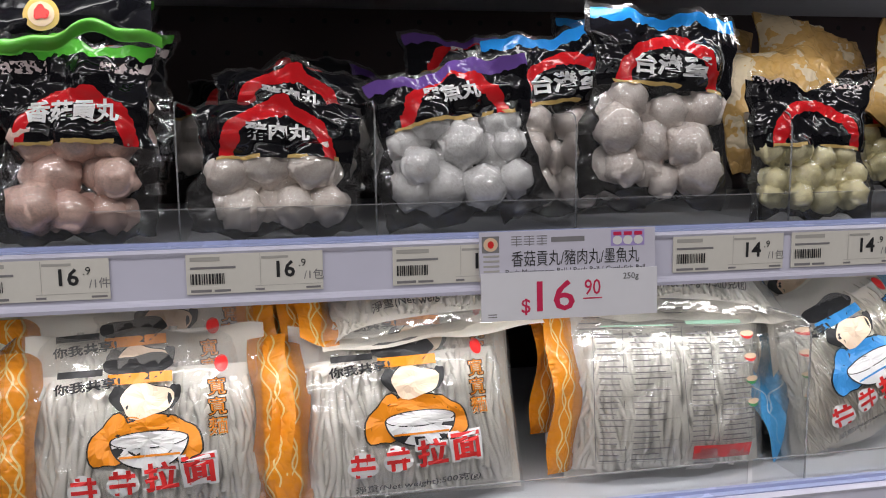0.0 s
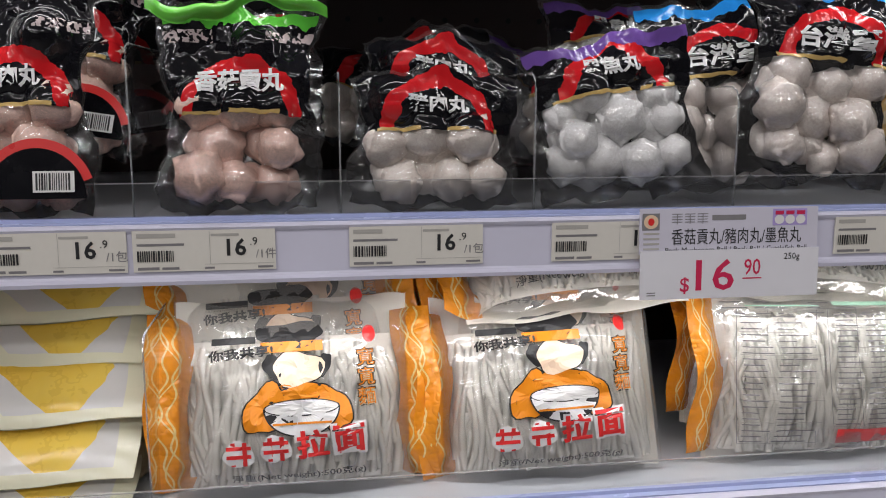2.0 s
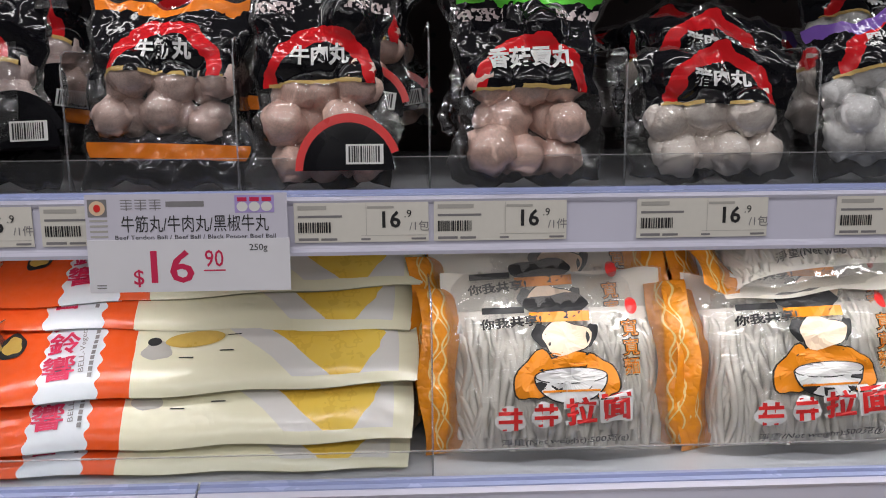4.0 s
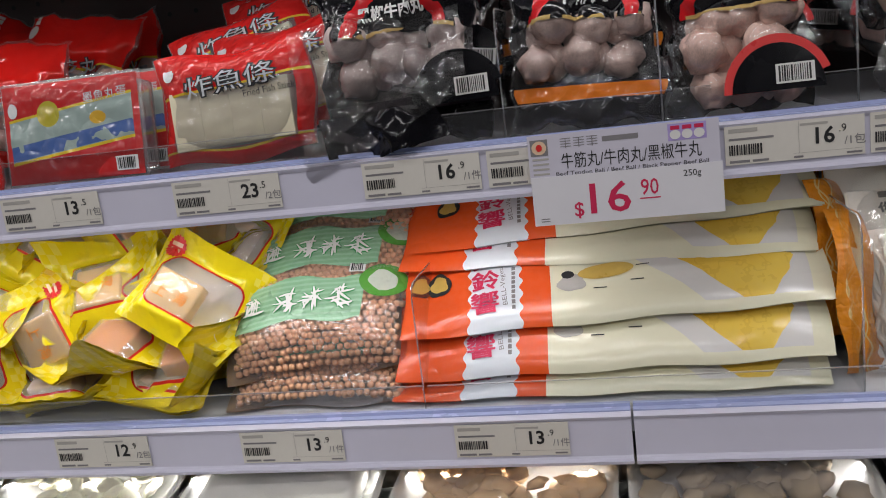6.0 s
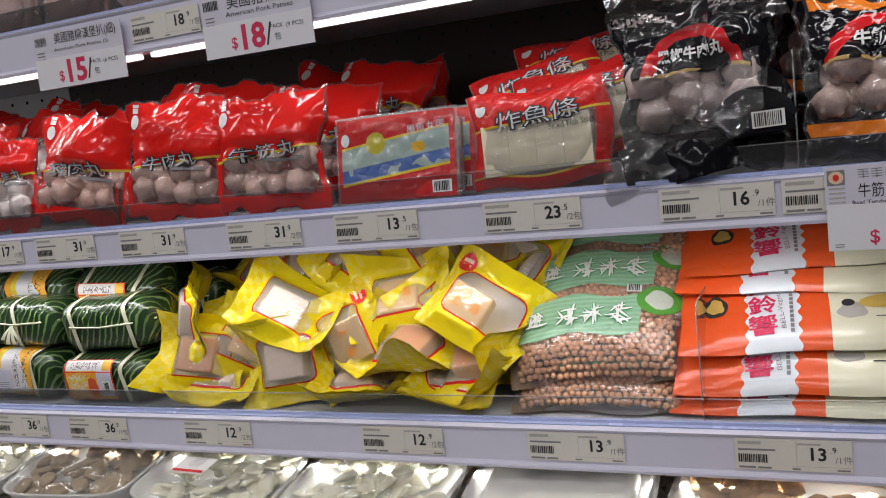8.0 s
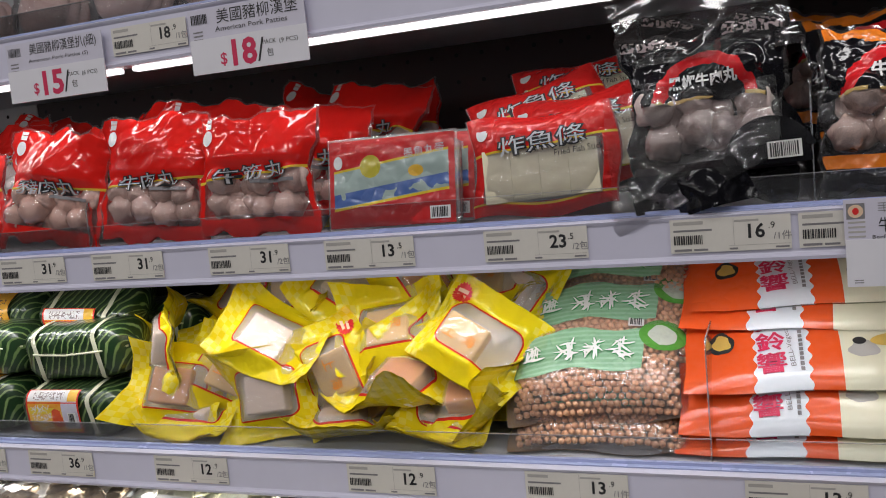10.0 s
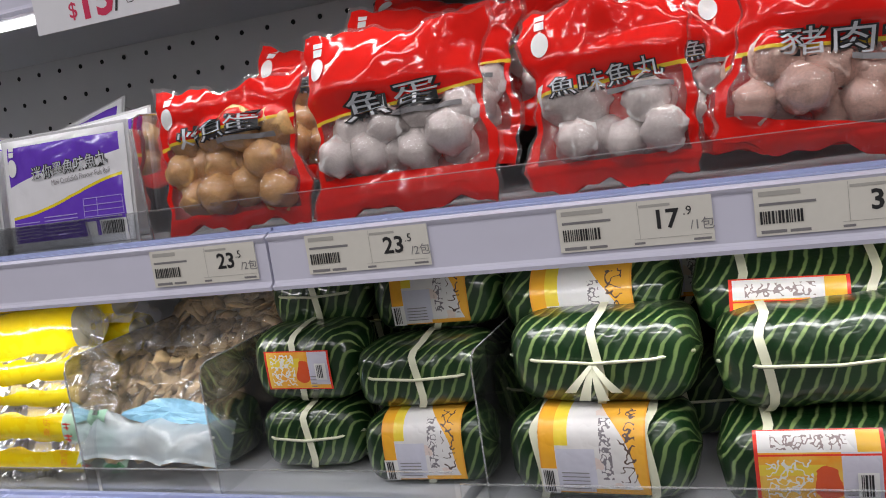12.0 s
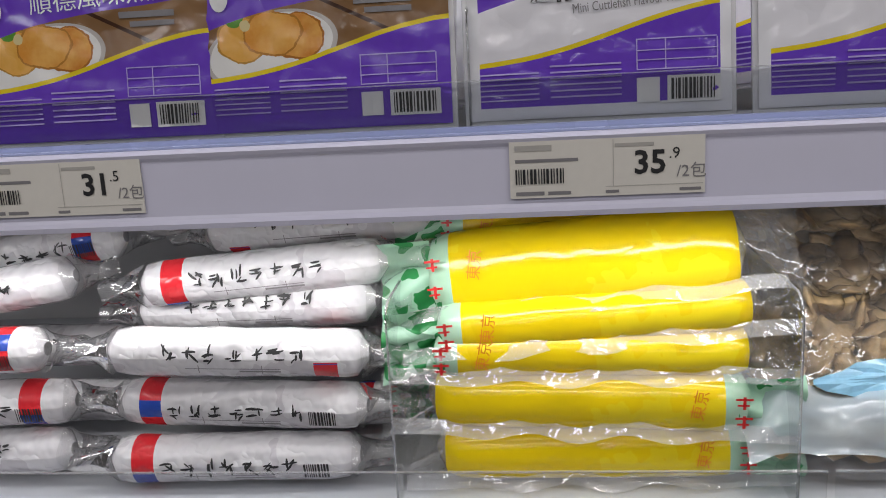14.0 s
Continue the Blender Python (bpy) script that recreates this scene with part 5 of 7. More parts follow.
def picture_front(bag, at, blue=False):
    """Printed front: a bowl under plain colour shapes, red title, orange side words."""
    main = BLUE_INK if blue else ORANGE_INK
    L = 0.0014
    for cx, cz, rx, rz, sd, tn in ((-0.024, 0.074, 0.0164, 0.0254, 1, -25), (0.032, 0.072, 0.0144, 0.0224, 2, 22), (0.004, 0.086, 0.0274, 0.0124, 3, 0), (0.004, 0.110, 0.0222, 0.0172, 5, 0)):
        blob(bag, "printed_outline", cx, cz, rx, rz, INK, at, L - 0.0003, wob=0.10 if sd != 3 else 0.06, seed=sd, turn=tn)
    blob(bag, "printed_dark", -0.017, 0.113, 0.007, 0.012, INK, at, L - 0.0001, wob=0.1, seed=8, turn=15)
    blob(bag, "printed_dark", 0.026, 0.113, 0.005, 0.011, INK, at, L - 0.0001, wob=0.1, seed=9, turn=-12)
    blob(bag, "printed_patch", -0.024, 0.074, 0.015, 0.024, main, at, L, wob=0.10, seed=1, turn=-25)
    blob(bag, "printed_patch", 0.032, 0.072, 0.013, 0.021, main, at, L, wob=0.10, seed=2, turn=22)
    blob(bag, "printed_patch", 0.004, 0.086, 0.026, 0.011, main, at, L, wob=0.06, seed=3)
    blob(bag, "printed_disc", 0.004, 0.110, 0.021, 0.016, SKIN_INK, at, L + 0.0003, wob=0.10, seed=5)
    blob(bag, "printed_dark", -0.001, 0.143, 0.028, 0.012, INK, at, L + 0.0005, wob=0.14, seed=6)
    bars(bag, [(-0.026, 0.025, 0.126, 0.136)], main, at, L + 0.0009, "printed_band")
    blob(bag, "bowl_outline", 0.006, 0.074, 0.0312, 0.0275, INK, at, L + 0.0009, a0=180, a1=360)
    blob(bag, "bowl_body", 0.006, 0.074, 0.030, 0.026, WHITE_INK, at, L + 0.0011, a0=180, a1=360)
    blob(bag, "bowl_rim", 0.006, 0.074, 0.031, 0.0080, INK, at, L + 0.0012)
    blob(bag, "bowl_inside", 0.006, 0.074, 0.0298, 0.0070, PAPER, at, L + 0.0015)
    bars(bag, [(-0.018, 0.030, 0.0585, 0.0605)], main, at, L + 0.0016, "bowl_band")
    writing(bag, "你我共享!", -0.042, 0.127, 0.010, INK, at, 0.052, L + 0.0016, 4, 0.03)
    bars(bag, [(-0.066, -0.030, 0.1355, 0.142)], INK, at, L + 0.0016, "slogan_bar")
    for i, ch in enumerate("寬寬麵"):
        writing(bag, ch, 0.060, 0.118 - i * 0.0185, 0.0165, INK, at, 0.0145, L, 3, 0.05, "lettering_outline")
        writing(bag, ch, 0.060, 0.118 - i * 0.0185, 0.0165, ORANGE_INK if not blue else BLUE_INK, at, 0.0145, L + 0.0005, 3)
    blob(bag, "red_seal", 0.064, 0.140, 0.0055, 0.0085, SCARLET_INK, at, L, label="small red seal")
    for i, ch in enumerate(("", "", "拉", "面")):
        x, z = -0.046 + i * 0.030, 0.034 + i * 0.003
        if i < 2:   # maker's name, as plain shapes
            blob(bag, "title_shape", x, z, 0.0125, 0.0125, WHITE_INK, at, L + 0.0015, wob=0.08, seed=i)
            bars(bag, [(x - 0.010, x + 0.010, z + 0.004, z + 0.0075), (x - 0.010, x + 0.010, z - 0.004, z - 0.0005), (x - 0.0065, x - 0.003, z - 0.011, z + 0.011), (x + 0.003, x + 0.0065, z - 0.011, z + 0.011)], SCARLET_INK, at, L + 0.0022, "title_bar")
        else:
            writing(bag, ch, x, z, 0.025, WHITE_INK, at, 0.025, L + 0.0015, 3, 0.09, "lettering_outline")
            writing(bag, ch, x, z, 0.024, SCARLET_INK, at, 0.024, L + 0.0022, 3, 0.035)
    writing(bag, "淨重(Net weight):500克(g)", 0.002, 0.011, 0.0085, INK, at, 0.110, L, 1, 0.01)


def back_front(bag, at):
    """Printed back: two text tables, a red box, a barcode."""
    L = 0.0012
    for x0, x1, z0, z1 in ((-0.078, -0.004, 0.012, 0.150), (0.008, 0.085, 0.030, 0.152)):
        bars(bag, [(x0, x1, z, z + 0.0006) for z in np.linspace(z0, z1, 7)], PALE_INK, at, L, "table_rule")
        bars(bag, [(x, x + 0.0005, z0, z1) for x in (x0, x0 + (x1 - x0) * 0.38, x1)], GREY_INK, at, L, "table_rule")
        rng = np.random.RandomState(int(x1 * 1000) + 7)
        for z in np.linspace(z0 + 0.002, z1 - 0.008, 22):
            bars(bag, [(x0 + 0.002, x0 + (x1 - x0) * rng.uniform(0.2, 0.35), z, z + 0.0012), (x0 + (x1 - x0) * 0.42, x0 + (x1 - x0) * rng.uniform(0.6, 0.95), z, z + 0.0012)], GREY_INK, at, L, "print_line")
    bars(bag, [(0.014, 0.078, 0.012, 0.027)], SCARLET_INK, at, L, "red_panel", "red printed panel")
    bars(bag, [(-0.070, 0.000, 0.153, 0.1545), (0.015, 0.075, 0.154, 0.158)], MINT_INK, at, L, "green_panel")
    for i in range(4):
        blob(bag, "printed_pot", 0.078, 0.143 - i * 0.024, 0.009, 0.006, SCARLET_INK if i < 2 else GREEN_INK, at, L, a0=180, a1=360)
        blob(bag, "printed_pot", 0.078, 0.143 - i * 0.024, 0.009, 0.003, CREAM_INK, at, L + 0.0003)
    barcode(bag, 0.030, 0.004, 0.024, 0.009, at, L, 9)


LB = LOZ + 0.004
n4, a4 = noodle_bag("clear bag of wide white noodles with orange gussets and red title", pose(-0.112, 0.666, LB, -18, -1, 0), 71)
picture_front(n4, a4)
n3, a3 = noodle_bag("clear bag of wide white noodles with orange gussets and red title", pose(0.112, 0.666, LB, -19, -2, 0), 72, strips=(1, 0))
picture_front(n3, a3)
n2, a2 = noodle_bag("clear noodle bag turned back to front, printed tables and red panel", pose(0.356, 0.672, LB, -12, 2, 0), 73, strips=(1, 0))
back_front(n2, a2)
n1, a1 = noodle_bag("clear bag of fine noodles with blue gussets, tipped sideways", pose(0.590, 0.690, LB + 0.02, -20, -22, 6), 74, strands=(80, 0.0022, 0.0012), mat=NOODLE_FINE, side=BLUE_SIDE)
picture_front(n1, a1, True)
for src, x, y, dz, lean, roll in ((n4, -0.118, 0.712, 0.022, -16, -2), (n4, -0.108, 0.760, 0.046, -18, 2), (n3, 0.118, 0.715, 0.026, -16, 1), (n2, 0.350, 0.715, 0.024, -14, 3), (n4, 0.135, 0.682, 0.146, -72, -5), (n3, 0.385, 0.690, 0.146, -70, 5),
                                  (n4, -0.120, 0.85, 0.05, -30, 4), (n1, 0.56, 0.77, 0.045, -24, -8), (n3, 0.14, 0.87, 0.055, -30, -4), (n2, 0.82, 0.70, 0.0, -14, 4)):
    copy_thing(src, pose(x, y, LB + dz, lean, roll, random.uniform(-4, 4)))


# ---- bell roll pouches ----
def bell_paint(nt, u, v):
    col = mixc(nt, u < -0.050, (0.80, 0.77, 0.58), (0.82, 0.10, 0.016))
    zig = ((v * 420).sin() * 0.0018)
    col = mixc(nt, (u + zig > -0.128) * (u - zig < -0.078), col, (0.74, 0.78, 0.84))
    swell, fold = noise_of(nt, 9, 1), noise_of(nt, 34, 3)
    slope = u + (v - 0.10) * 1.1 + (swell - 0.5) * 0.024
    inside = (v < 0.096) * (v > 0.009)
    skin = mixc(nt, (swell * 4 - 1.5).low(1).high(0), (0.74, 0.42, 0.025), (0.86, 0.60, 0.10))
    skin = mixc(nt, ((fold - 0.5).abs() < 0.018) * 0.18, skin, (0.48, 0.24, 0.02))
    col = mixc(nt, (slope > -0.012) * (u < 0.178) * inside, col, (0.70, 0.68, 0.66))
    tip = u + (v - 0.05).abs() * 0.6 + (fold - 0.5) * 0.012
    return mixc(nt, (slope > 0.020) * (tip < 0.168) * inside, col, skin)


BELL_PRINT = printed("bell_roll_print", bell_paint, rough=0.2, crinkle=0.25, wear=0.03, scale=25)


def bell_pack(m, seed):
    t, at = pillow_bag("bell_roll_pouch", "orange and cream pouch of bell rolls lying in a stack", "food pouch", m, 0.390, 0.106, 0.010, BELL_PRINT, seed, 0.003, "bell roll pouches", k=0.0016)
    L = 0.001
    for i, ch in enumerate("響鈴素"):
        writing(t, ch, -0.112, 0.028 + i * 0.026, 0.023, RED_INK, at, 0.026, L, 4, 0.02)
    writing(t, "BELL-Vegetarian", -0.095, 0.054, 0.006, GREY_INK, at, 0.062, L, 96)
    bars(t, [(-0.0865, -0.0830, z0, z0 + 0.0042) for z0 in np.arange(0.018, 0.086, 0.0056)], GREY_INK, at, L, "print_line")
    bars(t, [(-0.050, -0.032, z0, z0 + 0.002) for z0 in (0.078, 0.083, 0.088)], GREY_INK, at, L + 0.0004, "print_line")
    blob(t, "gold_crest", -0.158, 0.056, 0.012, 0.014, INK, at, L, wob=0.06, seed=2, label="dark gold crest")
    blob(t, "crest_mark", -0.158, 0.056, 0.0085, 0.010, GOLD_INK, at, L + 0.0004, wob=0.12, seed=3)
    blob(t, "printed_roll", 0.002, 0.050, 0.026, 0.0085, GOLD_INK, at, L, turn=4, label="plain yellow printed roll")
    blob(t, "printed_bubble", -0.040, 0.082, 0.020, 0.015, WHITE_INK, at, L)
    blob(t, "printed_smudge", -0.030, 0.040, 0.013, 0.010, PALE_INK, at, L * 0.6, wob=0.1)
    blob(t, "printed_dot", -0.033, 0.049, 0.006, 0.0045, INK, at, L)
    for k, (x, z, tn) in enumerate(((0.036, 0.052, 0), (0.030, 0.036, 60), (-0.004, 0.030, 130))):
        bars(t, [(x - 0.006, x + 0.006, z, z + 0.0012)], INK, at, L, "printed_stroke")
    bars(t, [(0.152, 0.168, 0.084, 0.097)], WHITE_INK, at, L, "code_square")
    bars(t, [(0.154 + 0.004 * (i % 4), 0.156 + 0.004 * (i % 4), 0.086 + 0.003 * (i // 4), 0.088 + 0.003 * (i // 4)) for i in range(12) if i % 3], RED_INK, at, L + 0.0003, "code_mark")
    return t


bell = bell_pack(pose(-0.436, 0.640, 1.049, -50, -1, 0), 81)
for x, y, z, lean, roll, yaw in ((-0.440, 0.634, 1.029, -72, 0, 0), (-0.430, 0.658, 1.089, -54, -2, 1), (-0.436, 0.700, 1.134, -58, 1, -1), (-0.424, 0.716, 1.160, -62, -2, 2), (-0.43, 0.81, 1.14, -50, 1, 0), (-0.43, 0.82, 1.06, -50, 0, 0)):
    copy_thing(bell, pose(x, y, z, lean, roll, yaw))

# plain cream bags seen at the end of the stack
CREAM_BAG = printed("cream_bag_print", lambda nt, u, v: mixc(nt, noise_of(nt, 12, 2) > 0.5, (0.62, 0.52, 0.34), (0.55, 0.44, 0.26)), rough=0.35, crinkle=0.6)
for x, y, z, lean, yaw in ((-0.252, 0.700, 1.028, -20, 60), (-0.248, 0.78, 1.028, -16, 70)):
    pillow_bag("cream_pouch", "cream plastic pouch standing at the end of the stack", "food pouch", pose(x, y, z, lean, 0, yaw), 0.085, 0.050, 0.012, CREAM_BAG, 5, 0.008, "cream pouches")


# ---- chickpea bags ----
PEA = plain("chickpea", (0.78, 0.43, 0.25), 0.45, vary=0.2, scale=60)


def chick_leaf(u, v):
    return ((u - 0.066).sq() + (v - 0.088).sq() * 1.3).root()


def chick_paint(nt, u, v):
    lines = ((v * 1100).sin() > 0.2) * 0.35
    col = mixc(nt, lines, (0.24, 0.46, 0.28), (0.42, 0.62, 0.46))
    leaf = chick_leaf(u, v)
    col = mixc(nt, leaf < 0.0225, col, (0.10, 0.34, 0.05))
    return mixc(nt, (leaf + (noise_of(nt, 60, 2) - 0.5) * 0.008) < 0.0135, col, (0.55, 0.60, 0.52))


def chick_window(nt, u, v):
    wob = (u * 80).sin() * 0.0022
    panel = (v + wob > 0.046) * (v + wob < 0.096) * (u < 0.048)
    solid = panel.high(chick_leaf(u, v) < 0.0225).high((v > 0.128) * (u < 0.06))
    return solid.inv()


CHICK_FILM = printed("chickpea_print", chick_paint, chick_window, rough=0.2, crinkle=0.5, wear=0.03, milk=0.05, gloss=0.04)


def chick_bag(m, seed):
    t, at = pillow_bag("chickpea_bag", "clear bag of pinkish chickpeas with green printed top", "food bag", m, 0.190, 0.135, 0.026, CHICK_FILM, seed, 0.003, "chickpea bags", back=CHICK_BACK)
    rng = np.random.RandomState(seed)
    bm0 = bmesh.new()
    bmesh.ops.create_icosphere(bm0, subdivisions=1, radius=1)
    base = np.array([v.co[:] for v in bm0.verts])
    tri = [tuple(v.index for v in f.verts) for f in bm0.faces]
    bm0.free()
    pts, fs = [], []
    step = 0.0072
    for j in range(int(0.125 / (step * 0.87))):
        for i in range(int(0.178 / step)):
            x = -0.089 + (i + (j % 2) * 0.5) * step + rng.uniform(-0.001, 0.001)
            z = 0.008 + j * step * 0.87 + rng.uniform(-0.001, 0.001)
            if abs(x) > 0.088:
                continue
            r = rng.uniform(0.0036, 0.0044)
            y = at(x, z) + r + 0.0008
            n = len(pts)
            pts += (base * r * rng.uniform(0.9, 1.1, 3) + (x, y, z)).tolist()
            fs += [tuple(n + q for q in f) for f in tri]
    me = bpy.data.meshes.new("chickpeas")
    me.from_pydata(pts, [], fs)
    part("chickpea_filling", me, PEA, t, "round pinkish dried chickpeas")["kind"] = "stuff"
    L = 0.0012
    spots = [(-0.068, 0.070), (-0.030, 0.070), (-0.002, 0.070), (0.026, 0.070)]   # the maker's name, as plain strokes
    brush(t, "title_shadow", spots, 0.021, 13, 0.0012, GREEN_INK, at, L, np.random.RandomState(5), "dark green outline", 0.0013)
    brush(t, "title", spots, 0.021, 13, 0.0012, WHITE_INK, at, L + 0.0006, np.random.RandomState(5), "pale title strokes")
    barcode(t, 0.042, 0.104, 0.012, 0.010, at, L, 3)
    return t


CHICK_BACK = plain("chickpea_back_film", (0.34, 0.22, 0.13), 0.3, vary=0.2)
ck = chick_bag(pose(-0.712, 0.652, 1.054, -46, -2, 2), 91)
for x, y, z, lean, roll, yaw in ((-0.710, 0.636, 1.029, -74, 0, 1), (-0.702, 0.696, 1.098, -50, 0, 3), (-0.702, 0.738, 1.140, -56, 1, 0), (-0.70, 0.80, 1.168, -60, 0, 2), (-0.70, 0.84, 1.10, -34, 0, 2)):
    copy_thing(ck, pose(x, y, z, lean, roll, yaw))


# ---- yellow pouches in a heap ----
def pane_edge(u, v):
    """Distance from the rounded pane in the pouch's front, less than 0 inside."""
    return ((u.abs() - 0.031).high(0).sq() + ((v - 0.053).abs() - 0.018).high(0).sq()).root() - 0.010


def yellow_paint(nt, u, v):
    check = ((u * 420).sin() > 0).op("COMPARE", (v * 420).sin() > 0, 0.5)
    col = mixc(nt, check * (u.abs() > 0.046) * 0.35, (0.82, 0.66, 0.010), (0.86, 0.79, 0.24))
    d = pane_edge(u, v)
    return mixc(nt, (d > 0.0) * (d < 0.0020), col, (0.62, 0.03, 0.02))


def yellow_window(nt, u, v):
    return (pane_edge(u, v) < 0.0) * 0.96


YELLOW_FILM = printed("yellow_pouch_print", yellow_paint, yellow_window, rough=0.14, crinkle=0.4, wear=0.0, milk=0.16, gloss=0.04, scale=45, milk_colour=(0.97, 0.95, 0.95))
YELLOW_BACK = printed("yellow_pouch_back", lambda nt, u, v: mixc(nt, ((u * 420).sin() > 0) * 0.25, (0.82, 0.64, 0.010), (0.84, 0.74, 0.20)), rough=0.2, crinkle=0.4, wear=0.02)
POUCH_LINING = plain("white_pouch_lining", (0.84, 0.78, 0.79), 0.25, vary=0.08, scale=40, bump=0.3)
BLOCKS = [plain("pink_curd", (0.90, 0.73, 0.66), 0.45, vary=0.07, bump=0.2), plain("tan_curd", (0.76, 0.47, 0.17), 0.45, vary=0.15, bump=0.2), plain("orange_curd", (0.66, 0.22, 0.03), 0.45, vary=0.14, bump=0.2)]


def yellow_pouch(m, seed, kind, w=0.138, h=0.106, star=True, bend=0.02, shift=(0.0, 0.0)):
    """A pillow pouch with a clear pane: film drawn over a block that has slid to one side, stiff folded margins."""
    names = ("pale pink", "tan", "orange")
    t = thing("yellow_pouch", "yellow plastic pouch with %s block inside, in a heap" % names[kind], "food pouch", m, "yellow pouches")
    rng = np.random.RandomState(seed)
    A, B = np.meshgrid(np.linspace(-0.5, 0.5, 44), np.linspace(0, 1, 36))
    X, Z = A * w, B * h
    bx, bz = shift[0], 0.053 + shift[1]
    hx, hz, thick = 0.026, 0.023, 0.023
    q = np.maximum(np.abs(X - bx) - hx, np.abs(Z - bz) - hz)        # away from the block's sides
    drop = np.clip(1 - q / 0.022, 0, 1)
    out = np.clip(q / 0.03, 0, 1.4)
    fold = np.zeros_like(X)
    for _ in range(3):                                              # loose, folded margins
        a, f, ph = rng.uniform(0, 6.3), rng.uniform(22, 60), rng.uniform(0, 6.3)
        fold += tri((X * math.cos(a) + Z * math.sin(a)) * f + ph) * rng.uniform(0.4, 1.0)
    fold = blur(fold, 1) * bend * 0.40 * out
    for sx in (-1, 1):                                              # sealed ends that curl forward or back
        fold += np.clip(sx * A * 2 - 0.62, 0, 1) ** 1.3 * rng.uniform(-0.09, 0.045)
    for sz in (-1, 1):
        fold += np.clip(sz * (2 * B - 1) - 0.66, 0, 1) ** 1.3 * rng.uniform(-0.075, 0.04)
    corner = np.clip(np.sign(rng.uniform(-1, 1)) * A * 2 + np.sign(rng.uniform(-1, 1)) * (2 * B - 1) - 1.05, 0, 1)
    fold = fold - corner * rng.uniform(0.01, 0.045)                  # one corner turned up
    Yf = -thick * drop ** 1.2 + fold - ridges(X, Z, seed, 0.0035, 6, 60, 200) * np.clip(out + 0.15, 0, 1)
    Yf = np.where(q < 0.0012, -thick - 0.0008 - ridges(X, Z, seed, 0.0010), Yf)
    X2 = X * (1 - 0.05 * out) + 0.0015 * np.sin(Z * 60 + seed) * out
    Z2 = Z + 0.0015 * np.sin(X * 60 + seed) * out
    at = sampler(X, Yf, Z)
    FACES[t.name] = part("front_film", grid_mesh("front_film", X2, Yf, Z2, X, Z), YELLOW_FILM, t, "yellow printed film with clear pane")
    s = (slice(None, None, 3), slice(None, None, 3))
    back = np.maximum(fold + 0.002, Yf + 0.0012)
    part("back_film", grid_mesh("back_film", X2[s], back[s], Z2[s], X[s], Z[s]), YELLOW_BACK, t)
    i = (slice(5, -5, 2), slice(5, -5, 2))
    part("lining", grid_mesh("lining", X2[i], np.maximum(back - 0.0008, Yf + 0.0006)[i], Z2[i]), POUCH_LINING, t, "white inner side of the film")
    part("curd_block", box_bm(bx - hx + 0.0008, bx + hx - 0.0008, -thick + 0.0006, -0.001, bz - hz + 0.0008, bz + hz - 0.0008, 0.003), BLOCKS[kind], t, "%s block" % names[kind])
    if kind == 1:
        for i, ch in enumerate("上海"):
            writing(t, ch, bx - 0.012 + 0.024 * i, bz, 0.013, ORANGE_INK, at, None, 0.001, 0)
    if star:
        sx, sz = -w / 2 + 0.022, h - 0.018
        pts, n = [(sx, at(sx, sz) - 0.0012, sz)], 36
        for k in range(n):
            a, r = 2 * math.pi * k / n, 0.0125 if k % 2 else 0.0105
            x, z = sx + r * math.cos(a), sz + r * math.sin(a)
            pts.append((x, at(x, z) - 0.0012, z))
        me = bpy.data.meshes.new("red_burst")
        me.from_pydata(pts, [], [(0, k + 1, (k + 1) % n + 1) for k in range(n)])
        part("red_burst", me, SCARLET_INK, FACES[t.name], "red printed burst", smooth=False)
        bars(t, [(sx - 0.007, sx + 0.007, sz + 0.001, sz + 0.0050), (sx - 0.006, sx + 0.006, sz - 0.005, sz - 0.001)], CREAM_INK, at, 0.0018, "burst_mark")
    return t


